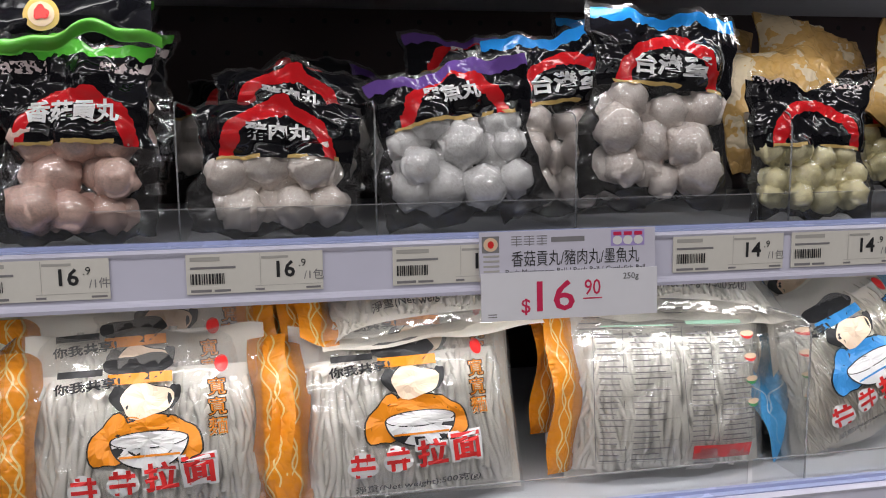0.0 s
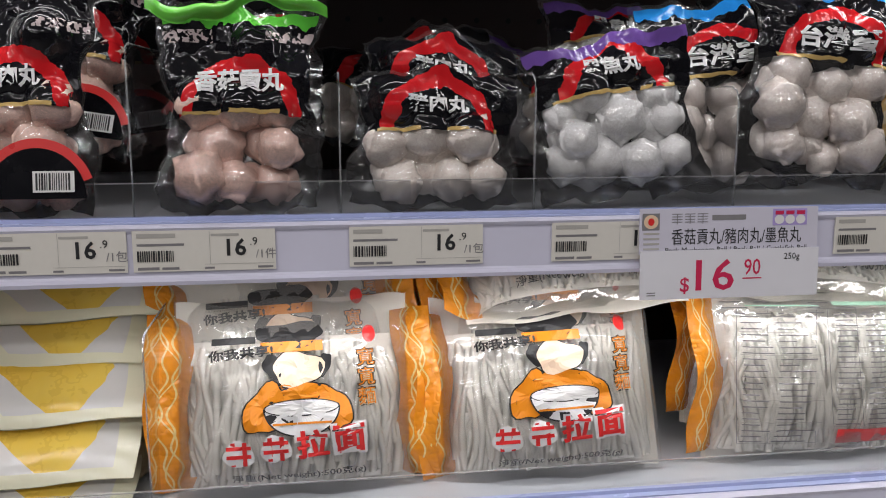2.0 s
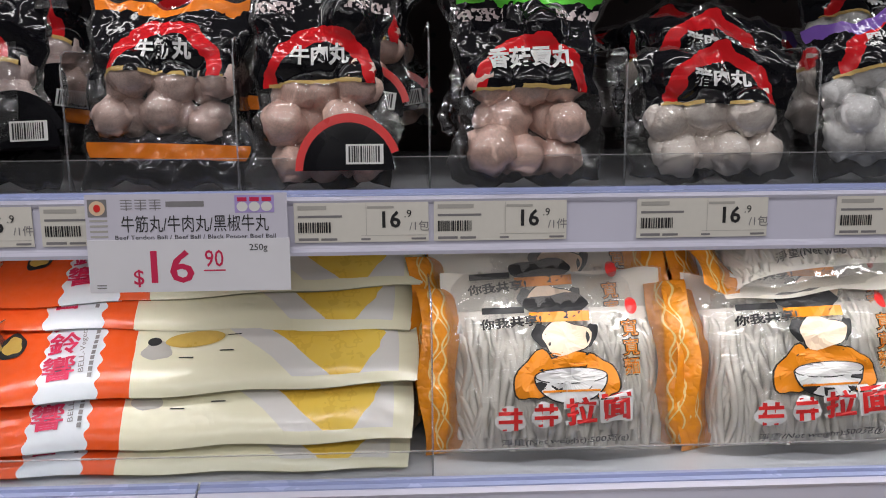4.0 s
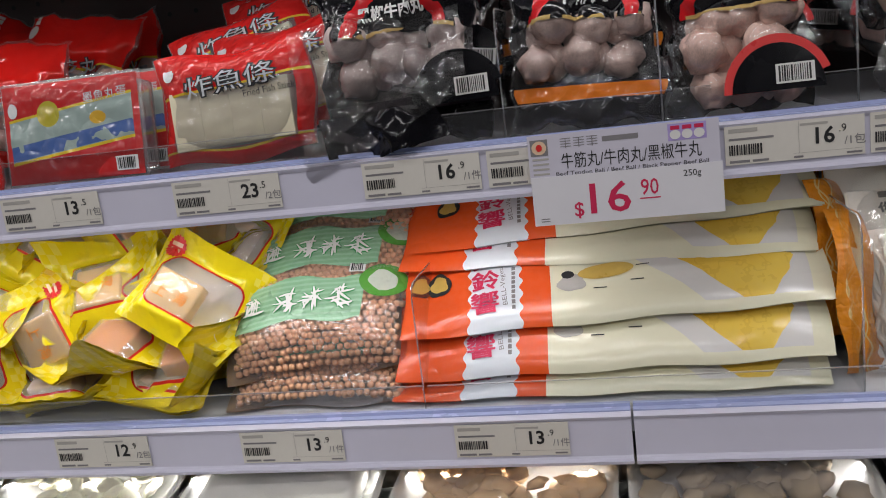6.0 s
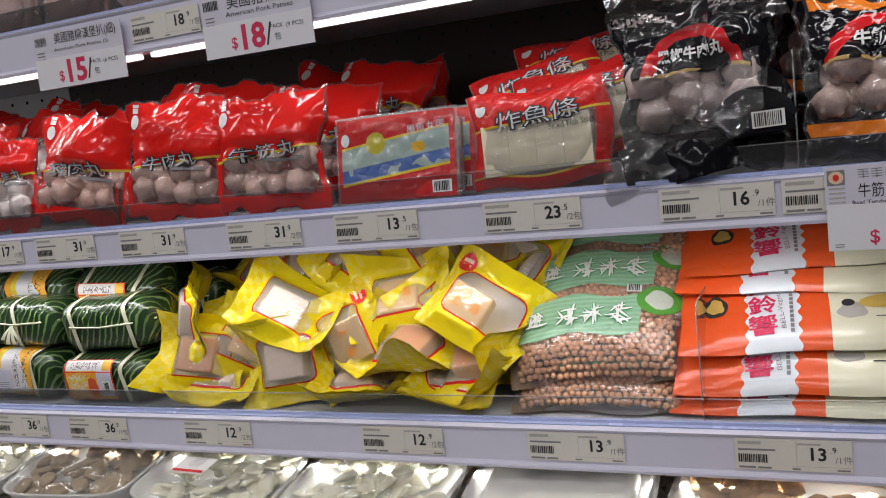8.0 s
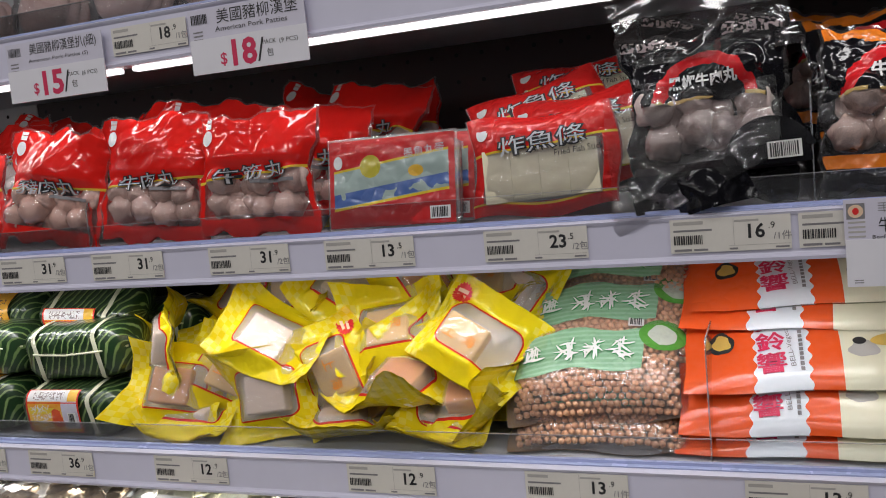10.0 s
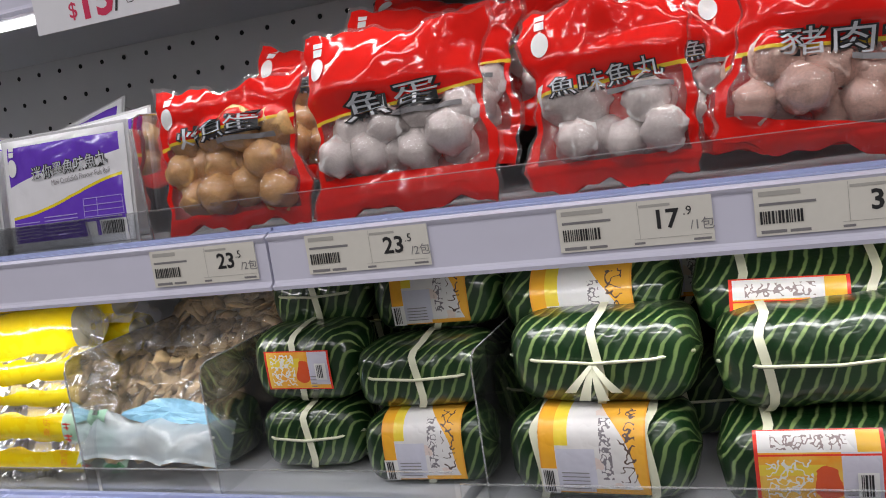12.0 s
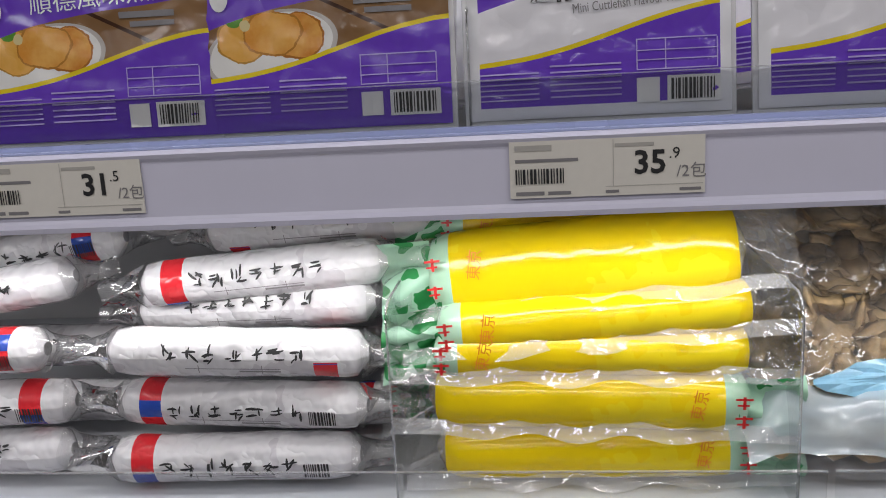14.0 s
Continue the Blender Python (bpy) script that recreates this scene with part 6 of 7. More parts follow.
# block kind, place of the pouch's middle, lean, roll, yaw, burst, how far the block has slid
for i, (k, x, y, z, lean, roll, yaw, star, sx, sz) in enumerate((
        (1, -0.838, 0.684, 1.134, -36, 30, -6, 1, -0.016, -0.012), (0, -1.098, 0.680, 1.140, -40, 30, 10, 0, -0.004, -0.008), (0, -1.100, 0.660, 1.080, -16, -6, 8, 0, 0.004, 0.0), (2, -1.236, 0.668, 1.084, -26, 8, 10, 0, 0.0, 0.0),
        (1, -0.956, 0.712, 1.142, -40, -8, 8, 0, 0.0, -0.004), (2, -0.936, 0.668, 1.085, -66, 10, -14, 0, 0.006, 0.006), (0, -1.252, 0.686, 1.138, -12, 12, -52, 0, 0.0, 0.0), (2, -0.872, 0.676, 1.062, -66, -8, 6, 1, 0.020, 0.004),
        (0, -1.212, 0.676, 1.042, -74, 4, 0, 0, 0.0, 0.0), (0, -0.995, 0.674, 1.046, -72, -4, 5, 0, -0.01, 0.0), (0, -0.885, 0.678, 1.042, -76, 5, -6, 0, 0.0, 0.0), (1, -1.018, 0.680, 1.098, -26, 68, -10, 1, 0.0, 0.004),
        (2, -1.190, 0.735, 1.128, -34, -30, 10, 0, 0.0, 0.0), (1, -1.175, 0.690, 1.096, -30, 24, 6, 0, 0.01, 0.0), (0, -1.030, 0.755, 1.182, -46, 34, 0, 0, 0.0, 0.0), (0, -1.110, 0.765, 1.180, -40, -24, 0, 1, 0.0, 0.0),
        (2, -0.930, 0.770, 1.182, -40, 60, 0, 0, 0.0, 0.0), (1, -0.850, 0.775, 1.178, -46, -14, -10, 1, 0.0, 0.0), (0, -0.825, 0.770, 1.172, -42, 20, -20, 0, 0.0, 0.0), (1, -1.200, 0.800, 1.160, -44, 22, 14, 0, 0.0, 0.0),
        (0, -0.905, 0.725, 1.120, -30, 62, 30, 0, 0.0, 0.0), (2, -1.140, 0.720, 1.110, -24, -60, 35, 0, 0.0, 0.0), (0, -1.030, 0.720, 1.090, -30, 25, -30, 0, 0.0, 0.0), (2, -0.850, 0.720, 1.095, -20, 75, -30, 0, 0.0, 0.0),
        (1, -0.970, 0.700, 1.075, -20, 52, -18, 0, 0.0, 0.0), (1, -0.850, 0.705, 1.078, -40, -50, -12, 0, 0.0, 0.0), (2, -1.06, 0.83, 1.155, -50, -18, 0, 0, 0.0, 0.0), (0, -0.92, 0.85, 1.155, -50, 30, 0, 0, 0.0, 0.0), (0, -1.290, 0.700, 1.090, -20, 30, -30, 0, 0.0, 0.0))):
    yellow_pouch(pose(x, y, z, lean, roll, yaw) @ Matrix.Translation((0, 0, -0.056)), 300 + i, k, star=bool(star), bend=0.026 + 0.008 * (i % 3), shift=(sx, sz))


# ---- leaf-wrapped rolls ----
def leaf_material():
    m, nt, bsdf, out = tree("leaf_wrap")
    uv = nt.nodes.new("ShaderNodeUVMap")
    sep = nt.nodes.new("ShaderNodeSeparateXYZ")
    nt.links.new(uv.outputs[0], sep.inputs[0])
    u, v = Ex(nt, sep.outputs[0]), Ex(nt, sep.outputs[1])
    n, big = noise_of(nt, 60, 4), noise_of(nt, 14, 3)
    wave = ((u * 1.0 + v * 0.55 + (big - 0.5) * 0.022) * 600).sin()
    stripe = (wave * 2.2 + (n - 0.5) * 3.0 + (big - 0.5) * 2.0 - 1.15).low(1).high(0)
    col = mixc(nt, stripe * 0.66, (0.006, 0.026, 0.007), (0.30, 0.42, 0.15))
    col = mixc(nt, (big * 3 - 1.4).low(1).high(0) * 0.5, col, (0.02, 0.075, 0.02))
    nt.links.new(col, bsdf.inputs["Base Color"])
    bsdf.inputs["Roughness"].default_value = 0.3
    bsdf.inputs["Coat Weight"].default_value = 0.8
    bsdf.inputs["Coat Roughness"].default_value = 0.05
    nt.links.new(bump_of(nt, noise_of(nt, 40, 4) + wave * 0.1, 0.6, 0.003), bsdf.inputs["Normal"])
    return m


LEAF = leaf_material()
STRING = plain("pale_straw_string", (0.66, 0.66, 0.50), 0.5, vary=0.2)
WHITE_LABEL = (0.74, 0.72, 0.72)


def squiggle(nt, u, v, x0, x1, z0, z1, size=150, cut=0.035):
    """Brush strokes inside a box, too small to read."""
    inside = (u > x0) * (u < x1) * (v > z0) * (v < z1)
    return inside * ((noise_of(nt, size, 1) - 0.5).abs() < cut)


def roll_label(name, red):
    def paint(nt, u, v):
        blot = noise_of(nt, 45, 3)
        if red:
            col = mixc(nt, (blot * 3 - 1.0).low(1).high(0), (0.84, 0.34, 0.03), (0.85, 0.55, 0.10))
            col = mixc(nt, (v > 0.026) * (v < 0.034) * (u < 0.004), col, (0.84, 0.62, 0.06))
            col = mixc(nt, ((u - 0.006).sq() + (v - 0.022).sq()).root() + (blot - 0.5) * 0.014 < 0.009, col, (0.72, 0.10, 0.03))
            col = mixc(nt, (u > 0.014) * (v > 0.010) * (v < 0.050), col, (0.64, 0.62, 0.72))
            col = mixc(nt, squiggle(nt, u, v, -0.034, -0.004, 0.008, 0.040, 170, 0.04), col, (0.80, 0.78, 0.74))
            col = mixc(nt, v > 0.050, col, WHITE_LABEL)
            col = mixc(nt, (v > 0.050) * (u > 0.024), col, (0.86, 0.50, 0.06))
            col = mixc(nt, squiggle(nt, u, v, -0.030, 0.018, 0.054, 0.080, 190, 0.05), col, (0.30, 0.24, 0.24))
            col = mixc(nt, (u.abs() > 0.0385).high((v - 0.045).abs() > 0.0425).high((v - 0.046).abs() < 0.0015), col, (0.76, 0.05, 0.03))
        else:
            col = mixc(nt, blot > 0.60, WHITE_LABEL, (0.74, 0.62, 0.58))
            col = mixc(nt, (u < -0.018) * (v > 0.028), col, (0.86, 0.66, 0.06))
            col = mixc(nt, u < -0.0285, col, (0.86, 0.42, 0.03))
            col = mixc(nt, (u + v * 0.4 > 0.038).high((v < 0.006) * (u > 0.0)), col, (0.86, 0.44, 0.05))
            col = mixc(nt, (u < 0.002) * (u > -0.028) * (v > 0.006) * (v < 0.026), col, (0.62, 0.62, 0.72))
            col = mixc(nt, squiggle(nt, u, v, 0.020, 0.033, 0.012, 0.075, 120, 0.03), col, (0.12, 0.08, 0.07))
            col = mixc(nt, squiggle(nt, u, v, 0.006, 0.015, 0.014, 0.060, 210, 0.06), col, (0.22, 0.20, 0.22))
            col = mixc(nt, (u.abs() > 0.0395).high((v - 0.045).abs() > 0.0435), col, (0.82, 0.36, 0.04))
        return col
    return printed(name, paint, rough=0.25, crinkle=0.25, wear=0.03)


LABEL_RED = roll_label("roll_label_red", True)
LABEL_ORANGE = roll_label("roll_label_orange", False)


def roll_ring(x, ry, rz, n, grow=0.0, p=3.6):
    pts = []
    for k in range(n):
        a = 2 * math.pi * k / n
        c, s = math.cos(a), math.sin(a)
        pts.append((x, (abs(c) ** (2 / p)) * math.copysign(1, c) * (ry + grow), (abs(s) ** (2 / p)) * math.copysign(1, s) * (rz + grow)))
    return pts


def leaf_roll(m, length, ry, rz, seed, label_kind=0, straps=2, bow=False):
    kinds = {0: "plain", 1: "orange-labelled", 2: "red-labelled", 3: "small-red-labelled"}
    t = thing("leaf_roll", "%s green leaf-wrapped roll tied with pale string, in clear wrap" % kinds[label_kind], "food roll", m, "leaf-wrapped rolls")
    rng = np.random.RandomState(seed)
    n, k = 34, 30
    us = np.linspace(-0.5, 0.5, k)
    P = np.zeros((k, n + 1, 3))
    V = np.zeros((k, n + 1))
    for i, u in enumerate(us):
        e = (1 - abs(2 * u) ** 7) ** 0.5 if abs(u) < 0.5 else 0.03
        e = max(e, 0.05)
        ring = roll_ring(u * length, ry * e, rz * e, n)
        for j in range(n + 1):
            x, y, z = ring[j % n]
            q = 1 + 0.05 * noise.noise(Vector((x * 25 + seed, y * 25, z * 25))) + 0.018 * math.sin(x * 160 + 3 * math.sin(j))
            P[i, j] = (x, y * q, z * q + rz)
            V[i, j] = 2 * math.pi * j / n * (ry + rz) / 2
    U = np.repeat(us[:, None] * length, n + 1, 1)
    part("leaf", grid_mesh("leaf", P[:, :, 0], P[:, :, 1], P[:, :, 2], U, V), LEAF, t, "dark green striped leaf under film")
    for sx in np.linspace(-0.28, 0.28, straps) if straps > 1 else [0.02]:
        lp = [Vector((x + 0.003 * math.sin(i), y, z + rz)) for i, (x, y, z) in enumerate(roll_ring(sx * length, ry, rz, 26, 0.0022))]
        bm = bmesh.new()
        a = [bm.verts.new(p + Vector((-0.0033, 0, 0))) for p in lp]
        b = [bm.verts.new(p + Vector((0.0033, 0, 0))) for p in lp]
        for i in range(len(lp)):
            j = (i + 1) % len(lp)
            bm.faces.new((a[i], a[j], b[j], b[i]))
        part("string", bm, STRING, t, "flat pale straw tie")
    out = [(-length * 0.48, -ry * 0.55, rz * 1.1), (-length * 0.3, -ry - 0.002, rz * 1.12), (0, -ry - 0.004, rz * 1.05), (length * 0.3, -ry - 0.002, rz * 1.1), (length * 0.48, -ry * 0.55, rz * 1.1)]
    if bow or label_kind == 0:
        part("string", tube(out, 0.0013, 5), STRING, t, "pale straw tie")
    if bow:
        for s in (-1, -0.4, 0.4, 1):
            A, B = np.meshgrid(np.linspace(-0.5, 0.5, 4), np.linspace(0, 1, 6))
            part("bow_tail", grid_mesh("bow_tail", 0.018 * s * B + A * 0.006 * (0.5 + B), -ry - 0.004 - 0.006 * np.sin(B * 2), rz * 1.05 - 0.026 * B * (1.2 - abs(s) * 0.4)), STRING, t, "flared straw bow")
    if label_kind:
        A, B = np.meshgrid(np.linspace(-0.5, 0.5, 12), np.linspace(0, 1, 14))
        w = min(0.082, length * (0.62 if label_kind == 3 else 0.56))
        a0, sweep = {1: (205, -115), 2: (200, -80), 3: (196, -30)}[label_kind]
        ang = radians(a0) + B * radians(sweep)
        c, s = np.cos(ang), np.sin(ang)
        p = 3.6
        Y = np.abs(c) ** (2 / p) * np.sign(c) * (ry + 0.003)
        Z = np.abs(s) ** (2 / p) * np.sign(s) * (rz + 0.003) + rz
        off = {1: 0.0, 2: -0.012, 3: 0.004}[label_kind]
        part("label", grid_mesh("label", A * w + off, Y, Z, A * 0.082, B * (0.047 if label_kind == 3 else 0.09)), LABEL_ORANGE if label_kind == 1 else LABEL_RED, t, "printed paper label")
        zc = lambda x, z: float(np.interp(z, Z[:, 0][np.argsort(Z[:, 0])], Y[:, 0][np.argsort(Z[:, 0])]))
        bx = off - w * 0.42 if label_kind == 1 else off + w * 0.36
        barcode(t, bx, rz * (0.62 if label_kind == 1 else 0.95), w * 0.11, rz * (0.34 if label_kind == 3 else 0.5), zc, 0.0012, seed)
        tx = off - w * 0.30 if label_kind == 1 else off + w * 0.19
        bars(t, [(tx, tx + w * (0.26 if label_kind == 1 else 0.09), rz * (0.45 + 0.09 * i), rz * (0.45 + 0.09 * i) + 0.0008) for i in range(5)], GREY_INK, zc, 0.0012, "print_line")
    return t


for args in ((pose(-1.387, 0.672, 1.026, 8, 0, 2), 0.160, 0.040, 0.033, 111, 2, 2), (pose(-1.552, 0.675, 1.026, 0, 0, -2), 0.150, 0.040, 0.035, 112, 1, 2), (pose(-1.700, 0.690, 1.030, 0, 0, 3), 0.125, 0.040, 0.031, 113, 1, 1),
             (pose(-1.818, 0.700, 1.038, 0, 0, 3), 0.104, 0.036, 0.030, 114, 0, 1), (pose(-1.380, 0.686, 1.096, 4, -2, 3), 0.165, 0.042, 0.036, 115, 0, 2), (pose(-1.545, 0.690, 1.098, 0, 0, -3), 0.150, 0.042, 0.036, 116, 0, 1, True),
             (pose(-1.702, 0.700, 1.094, 0, 0, 2), 0.125, 0.040, 0.028, 117, 0, 1), (pose(-1.815, 0.705, 1.100, 0, 0, -3), 0.108, 0.038, 0.034, 118, 3, 1), (pose(-1.400, 0.740, 1.145, 30, 2, 4), 0.16, 0.040, 0.030, 119, 2, 2),
             (pose(-1.56, 0.745, 1.150, 25, 0, 0), 0.15, 0.040, 0.030, 120, 1, 1), (pose(-1.70, 0.750, 1.148, 0, 0, 3), 0.125, 0.040, 0.030, 121, 1, 1), (pose(-1.812, 0.745, 1.158, 0, 0, 0), 0.105, 0.038, 0.030, 122, 0, 1),
             (pose(-1.34, 0.78, 1.03, 0, 0, 5), 0.15, 0.04, 0.035, 123, 0, 1), (pose(-1.50, 0.79, 1.03, 0, 0, 0), 0.15, 0.04, 0.035, 124, 0, 1), (pose(-1.66, 0.80, 1.04, 0, 0, 0), 0.14, 0.04, 0.035, 125, 0, 1), (pose(-1.35, 0.80, 1.105, 0, 0, 5), 0.15, 0.04, 0.035, 126, 0, 2),
             (pose(-1.60, 0.83, 1.11, 0, 0, 5), 0.15, 0.04, 0.035, 127, 0, 1), (pose(-1.50, 0.86, 1.13, 0, 0, 5), 0.15, 0.04, 0.035, 128, 1, 1), (pose(-1.79, 0.82, 1.11, 0, 0, 0), 0.13, 0.04, 0.035, 129, 0, 1)):
    leaf_roll(*args)


# ---- vacuum bags of pale dried slices ----
SLICE = plain("dried_slice", (0.62, 0.45, 0.25), 0.4, vary=0.45, scale=110, bump=0.8, scale2=30)
CLOUD_FILM = clear_film("cloudy_film", 0.06, 0.50, 0.3, 30, rough=0.12, tint=(0.9, 0.96, 1.0), milk_colour=(0.78, 0.90, 0.97))
HAZE_FILM = clear_film("hazy_bag_film", 0.06, 0.08, 1.0, 34, rough=0.08)


def slice_bag(m, seed, w=0.165, h=0.12, printed_blue=True):
    t = thing("dried_slice_bag", "clear vacuum bag of pale brown dried slices", "food bag", m, "dried slice bags")
    rng = np.random.RandomState(seed)
    flakes = [lump(0.013, 0.0028, 0.010, seed * 7 + k, 1.1, 2, 2.6) for k in range(6)]
    meshes = []
    for bm in flakes:
        me = bpy.data.meshes.new("slice")
        bm.to_mesh(me)
        bm.free()
        meshes.append(me)
    for i in range(14):
        for j in range(6):
            ob = part("slice", meshes[(i * 5 + j * 3) % 6], SLICE, t)
            ob.location = (-0.064 + i * 0.0098 + rng.uniform(-0.004, 0.004), -0.013 + rng.uniform(-0.006, 0.010), h * 0.46 + j * 0.0105 + rng.uniform(-0.004, 0.004))
            ob.rotation_euler = (rng.uniform(-0.9, 0.5), rng.uniform(-1.5, 1.5), rng.uniform(-0.7, 0.7))
            ob.scale = [rng.uniform(0.7, 1.15)] * 3
    A, B, X, Y, Z = sheet_surface(w, h, seed, 0.026, 0.012, 32, 28, 3)
    Y = Y * (0.35 + 0.65 * np.clip(B / 0.6, 0, 1))
    Z2 = Z + 0.006 * np.sin(X * 60 + seed) * np.abs(2 * B - 1)
    part("front_film", grid_mesh("front_film", X, Y - 0.004, Z2, X, Z), HAZE_FILM, t, "loose shiny clear film")
    part("back_film", grid_mesh("back_film", X, 0.012 + 0 * Y, Z2, X, Z), PAPER_BACK if not printed_blue else HAZE_FILM, t)
    at = sampler(X, Y - 0.004, Z)
    if printed_blue:
        blob(t, "blue_print", 0.014, h * 0.40, 0.050, 0.012, plain("sky_ink", (0.30, 0.58, 0.80), 0.15, vary=0.3, scale=120), at, 0.006, wob=0.10, seed=3, label="pale blue printed patch")
        for i in range(5):
            part("slice", lump(0.020, 0.008, 0.014, 50 + i, 0.6), SLICE, t).location = (-0.052 + i * 0.026, -0.004, 0.020 + 0.004 * (i % 2))
        barcode(t, 0.040, h * 0.16, 0.016, 0.006, at, 0.001, 4)
        drape(t, "folded_film", -w / 2, w / 2, 0.002, h * 0.36, -0.018, seed, CLOUD_FILM, "cloudy bluish folded film", 0.020, wave=0.004)
    return t


sb = slice_bag(pose(-1.978, 0.655, 1.040, -44, 2, 2), 131)
sb2 = slice_bag(pose(-1.972, 0.735, 1.088, -58, -4, 0), 132, 0.15, 0.10, False)
copy_thing(sb2, pose(-1.968, 0.765, 1.132, -62, 4, 6))
copy_thing(sb2, pose(-1.95, 0.800, 1.165, -62, -4, 0))


# ---- yellow pickle sticks in film ----
def pickle_paint(nt, u, v):
    n = noise_of(nt, 20, 3)
    col = mixc(nt, n > 0.60, (0.82, 0.60, 0.006), (0.84, 0.66, 0.015))
    col = mixc(nt, u < -0.082, col, (0.44, 0.68, 0.50))
    col = mixc(nt, (u < -0.090) * (noise_of(nt, 55, 2) > 0.56), col, (0.05, 0.30, 0.10))
    return col


PICKLE_FILM = printed("pickle_print", pickle_paint, lambda nt, u, v: (u > 0.095).high((v - 0.024).abs() > 0.0215) * 0.9, rough=0.12, crinkle=0.35, scale=24, wear=0.0, milk=0.25)


def pickle_pack(m, seed, flip=1, h=0.048):
    t = thing("pickle_pack", "yellow pickled stick in clear film with mint label, in a stack", "food pack", m, "yellow pickle packs")
    L, n, k = 0.205, 22, 26
    P = np.zeros((k, n + 1, 3))
    U, V = np.zeros((k, n + 1)), np.zeros((k, n + 1))
    for i, u in enumerate(np.linspace(-0.5, 0.5, k)):
        e = max((1 - abs(2 * u) ** 14) ** 0.5 if abs(u) < 0.5 else 0.1, 0.12)
        for j, (x, y, z) in enumerate(roll_ring(u * L, 0.026 * e, h / 2 * e, n, 0, 2.6) + roll_ring(u * L, 0.026 * e, h / 2 * e, n, 0, 2.6)[:1]):
            q = 1 + 0.05 * noise.noise(Vector((x * 18 + seed, y * 30, z * 30)))
            P[i, j] = (x, y * q, z * q + h / 2)
            U[i, j], V[i, j] = x * flip, 0.024
    FACES[t.name] = part("stick", grid_mesh("stick", P[:, :, 0], P[:, :, 1], P[:, :, 2], U, V), PICKLE_FILM, t, "yellow stick under tight film")
    A, B = np.meshgrid(np.linspace(-0.5, 0.5, 30), np.linspace(0, 1, 5))
    part("seam", grid_mesh("seam", A * (L + 0.036), -0.024 - 0.006 * B + 0.003 * np.sin(A * 30 + seed), 0.010 - 0.008 * B + 0.002 * np.sin(A * 23 + seed)), FILM_WHITE, t, "white sealed film edge")
    for sg, mat in ((-flip, MINT_END), (flip, HAZE_FILM)):
        A, B = np.meshgrid(np.linspace(0, 1, 8), np.linspace(-0.5, 0.5, 10))
        part("end_flap", grid_mesh("end_flap", sg * (L / 2 - 0.006 + A * 0.034), -0.012 * A + 0.006 * np.sin(B * 9 + seed + A * 3) - 0.010 * (1 - A), h / 2 + B * (h * 0.85 + 0.012 * A) + 0.006 * A * np.sin(seed)), mat, t, "mint printed end" if sg == -flip else "clear film end")
    at = lambda x, z: -0.0262 - 0.0012
    for i in range(2):   # two red brush marks on the label, too small to read
        cz = h * (0.36 + 0.30 * i)
        bars(t, [(-flip * 0.092 - 0.005, -flip * 0.092 + 0.005, cz + 0.0016, cz + 0.0030), (-flip * 0.092 - 0.004, -flip * 0.092 + 0.003, cz - 0.0020, cz - 0.0008), (-flip * 0.092 - 0.0008, -flip * 0.092 + 0.0010, cz - 0.004, cz + 0.004)], SCARLET_INK, at, 0.001, "label_mark")
    writing(t, "東京", -flip * 0.066, h * 0.62, 0.009, ORANGE_INK, at, None, 0.0012, 80)
    return t


MINT_END = printed("mint_film", lambda nt, u, v: mixc(nt, (noise_of(nt, 55, 1) > 0.56), (0.44, 0.72, 0.54), (0.04, 0.30, 0.09)), rough=0.2, crinkle=0.3, wear=0.0)
FILM_WHITE = clear_film("sealed_film_edge", 0.08, 0.25, 0.5, 40)
for x, y, z, roll, yaw, fl, h, lean in ((-2.150, 0.672, 1.035, 0, 1, -1, 0.038, 0), (-2.154, 0.668, 1.070, 1, -2, -1, 0.040, 0), (-2.152, 0.672, 1.104, 1, 1, 1, 0.032, 0), (-2.148, 0.676, 1.124, -3, 2, 1, 0.034, 0),
                                  (-2.152, 0.684, 1.143, -5, -2, 1, 0.058, -10), (-2.150, 0.735, 1.175, 0, 2, 1, 0.036, 0), (-2.16, 0.75, 1.04, 0, 0, 1, 0.05, 0), (-2.16, 0.75, 1.09, 0, 0, 1, 0.05, 0), (-2.15, 0.755, 1.14, 0, 0, 1, 0.036, 0)):
    pickle_pack(pose(x, y, z, lean, roll, yaw), int(abs(x * 1000) + z * 100), fl, h)


# ---- white paper-wrapped sticks ----
def stick_paint(nt, u, v):
    col = mixc(nt, noise_of(nt, 30, 2) > 0.62, (0.70, 0.69, 0.71), (0.60, 0.58, 0.61))
    col = mixc(nt, ((u + 0.058).abs() < 0.0075) * (v > 0.028), col, (0.70, 0.03, 0.04))
    col = mixc(nt, ((u + 0.058).abs() < 0.0075) * (v > 0.044) * (v < 0.056), col, (0.03, 0.08, 0.42))
    return col


STICK_WRAP = printed("stick_wrap_print", stick_paint, rough=0.1, crinkle=0.8, wear=0.0, scale=50)


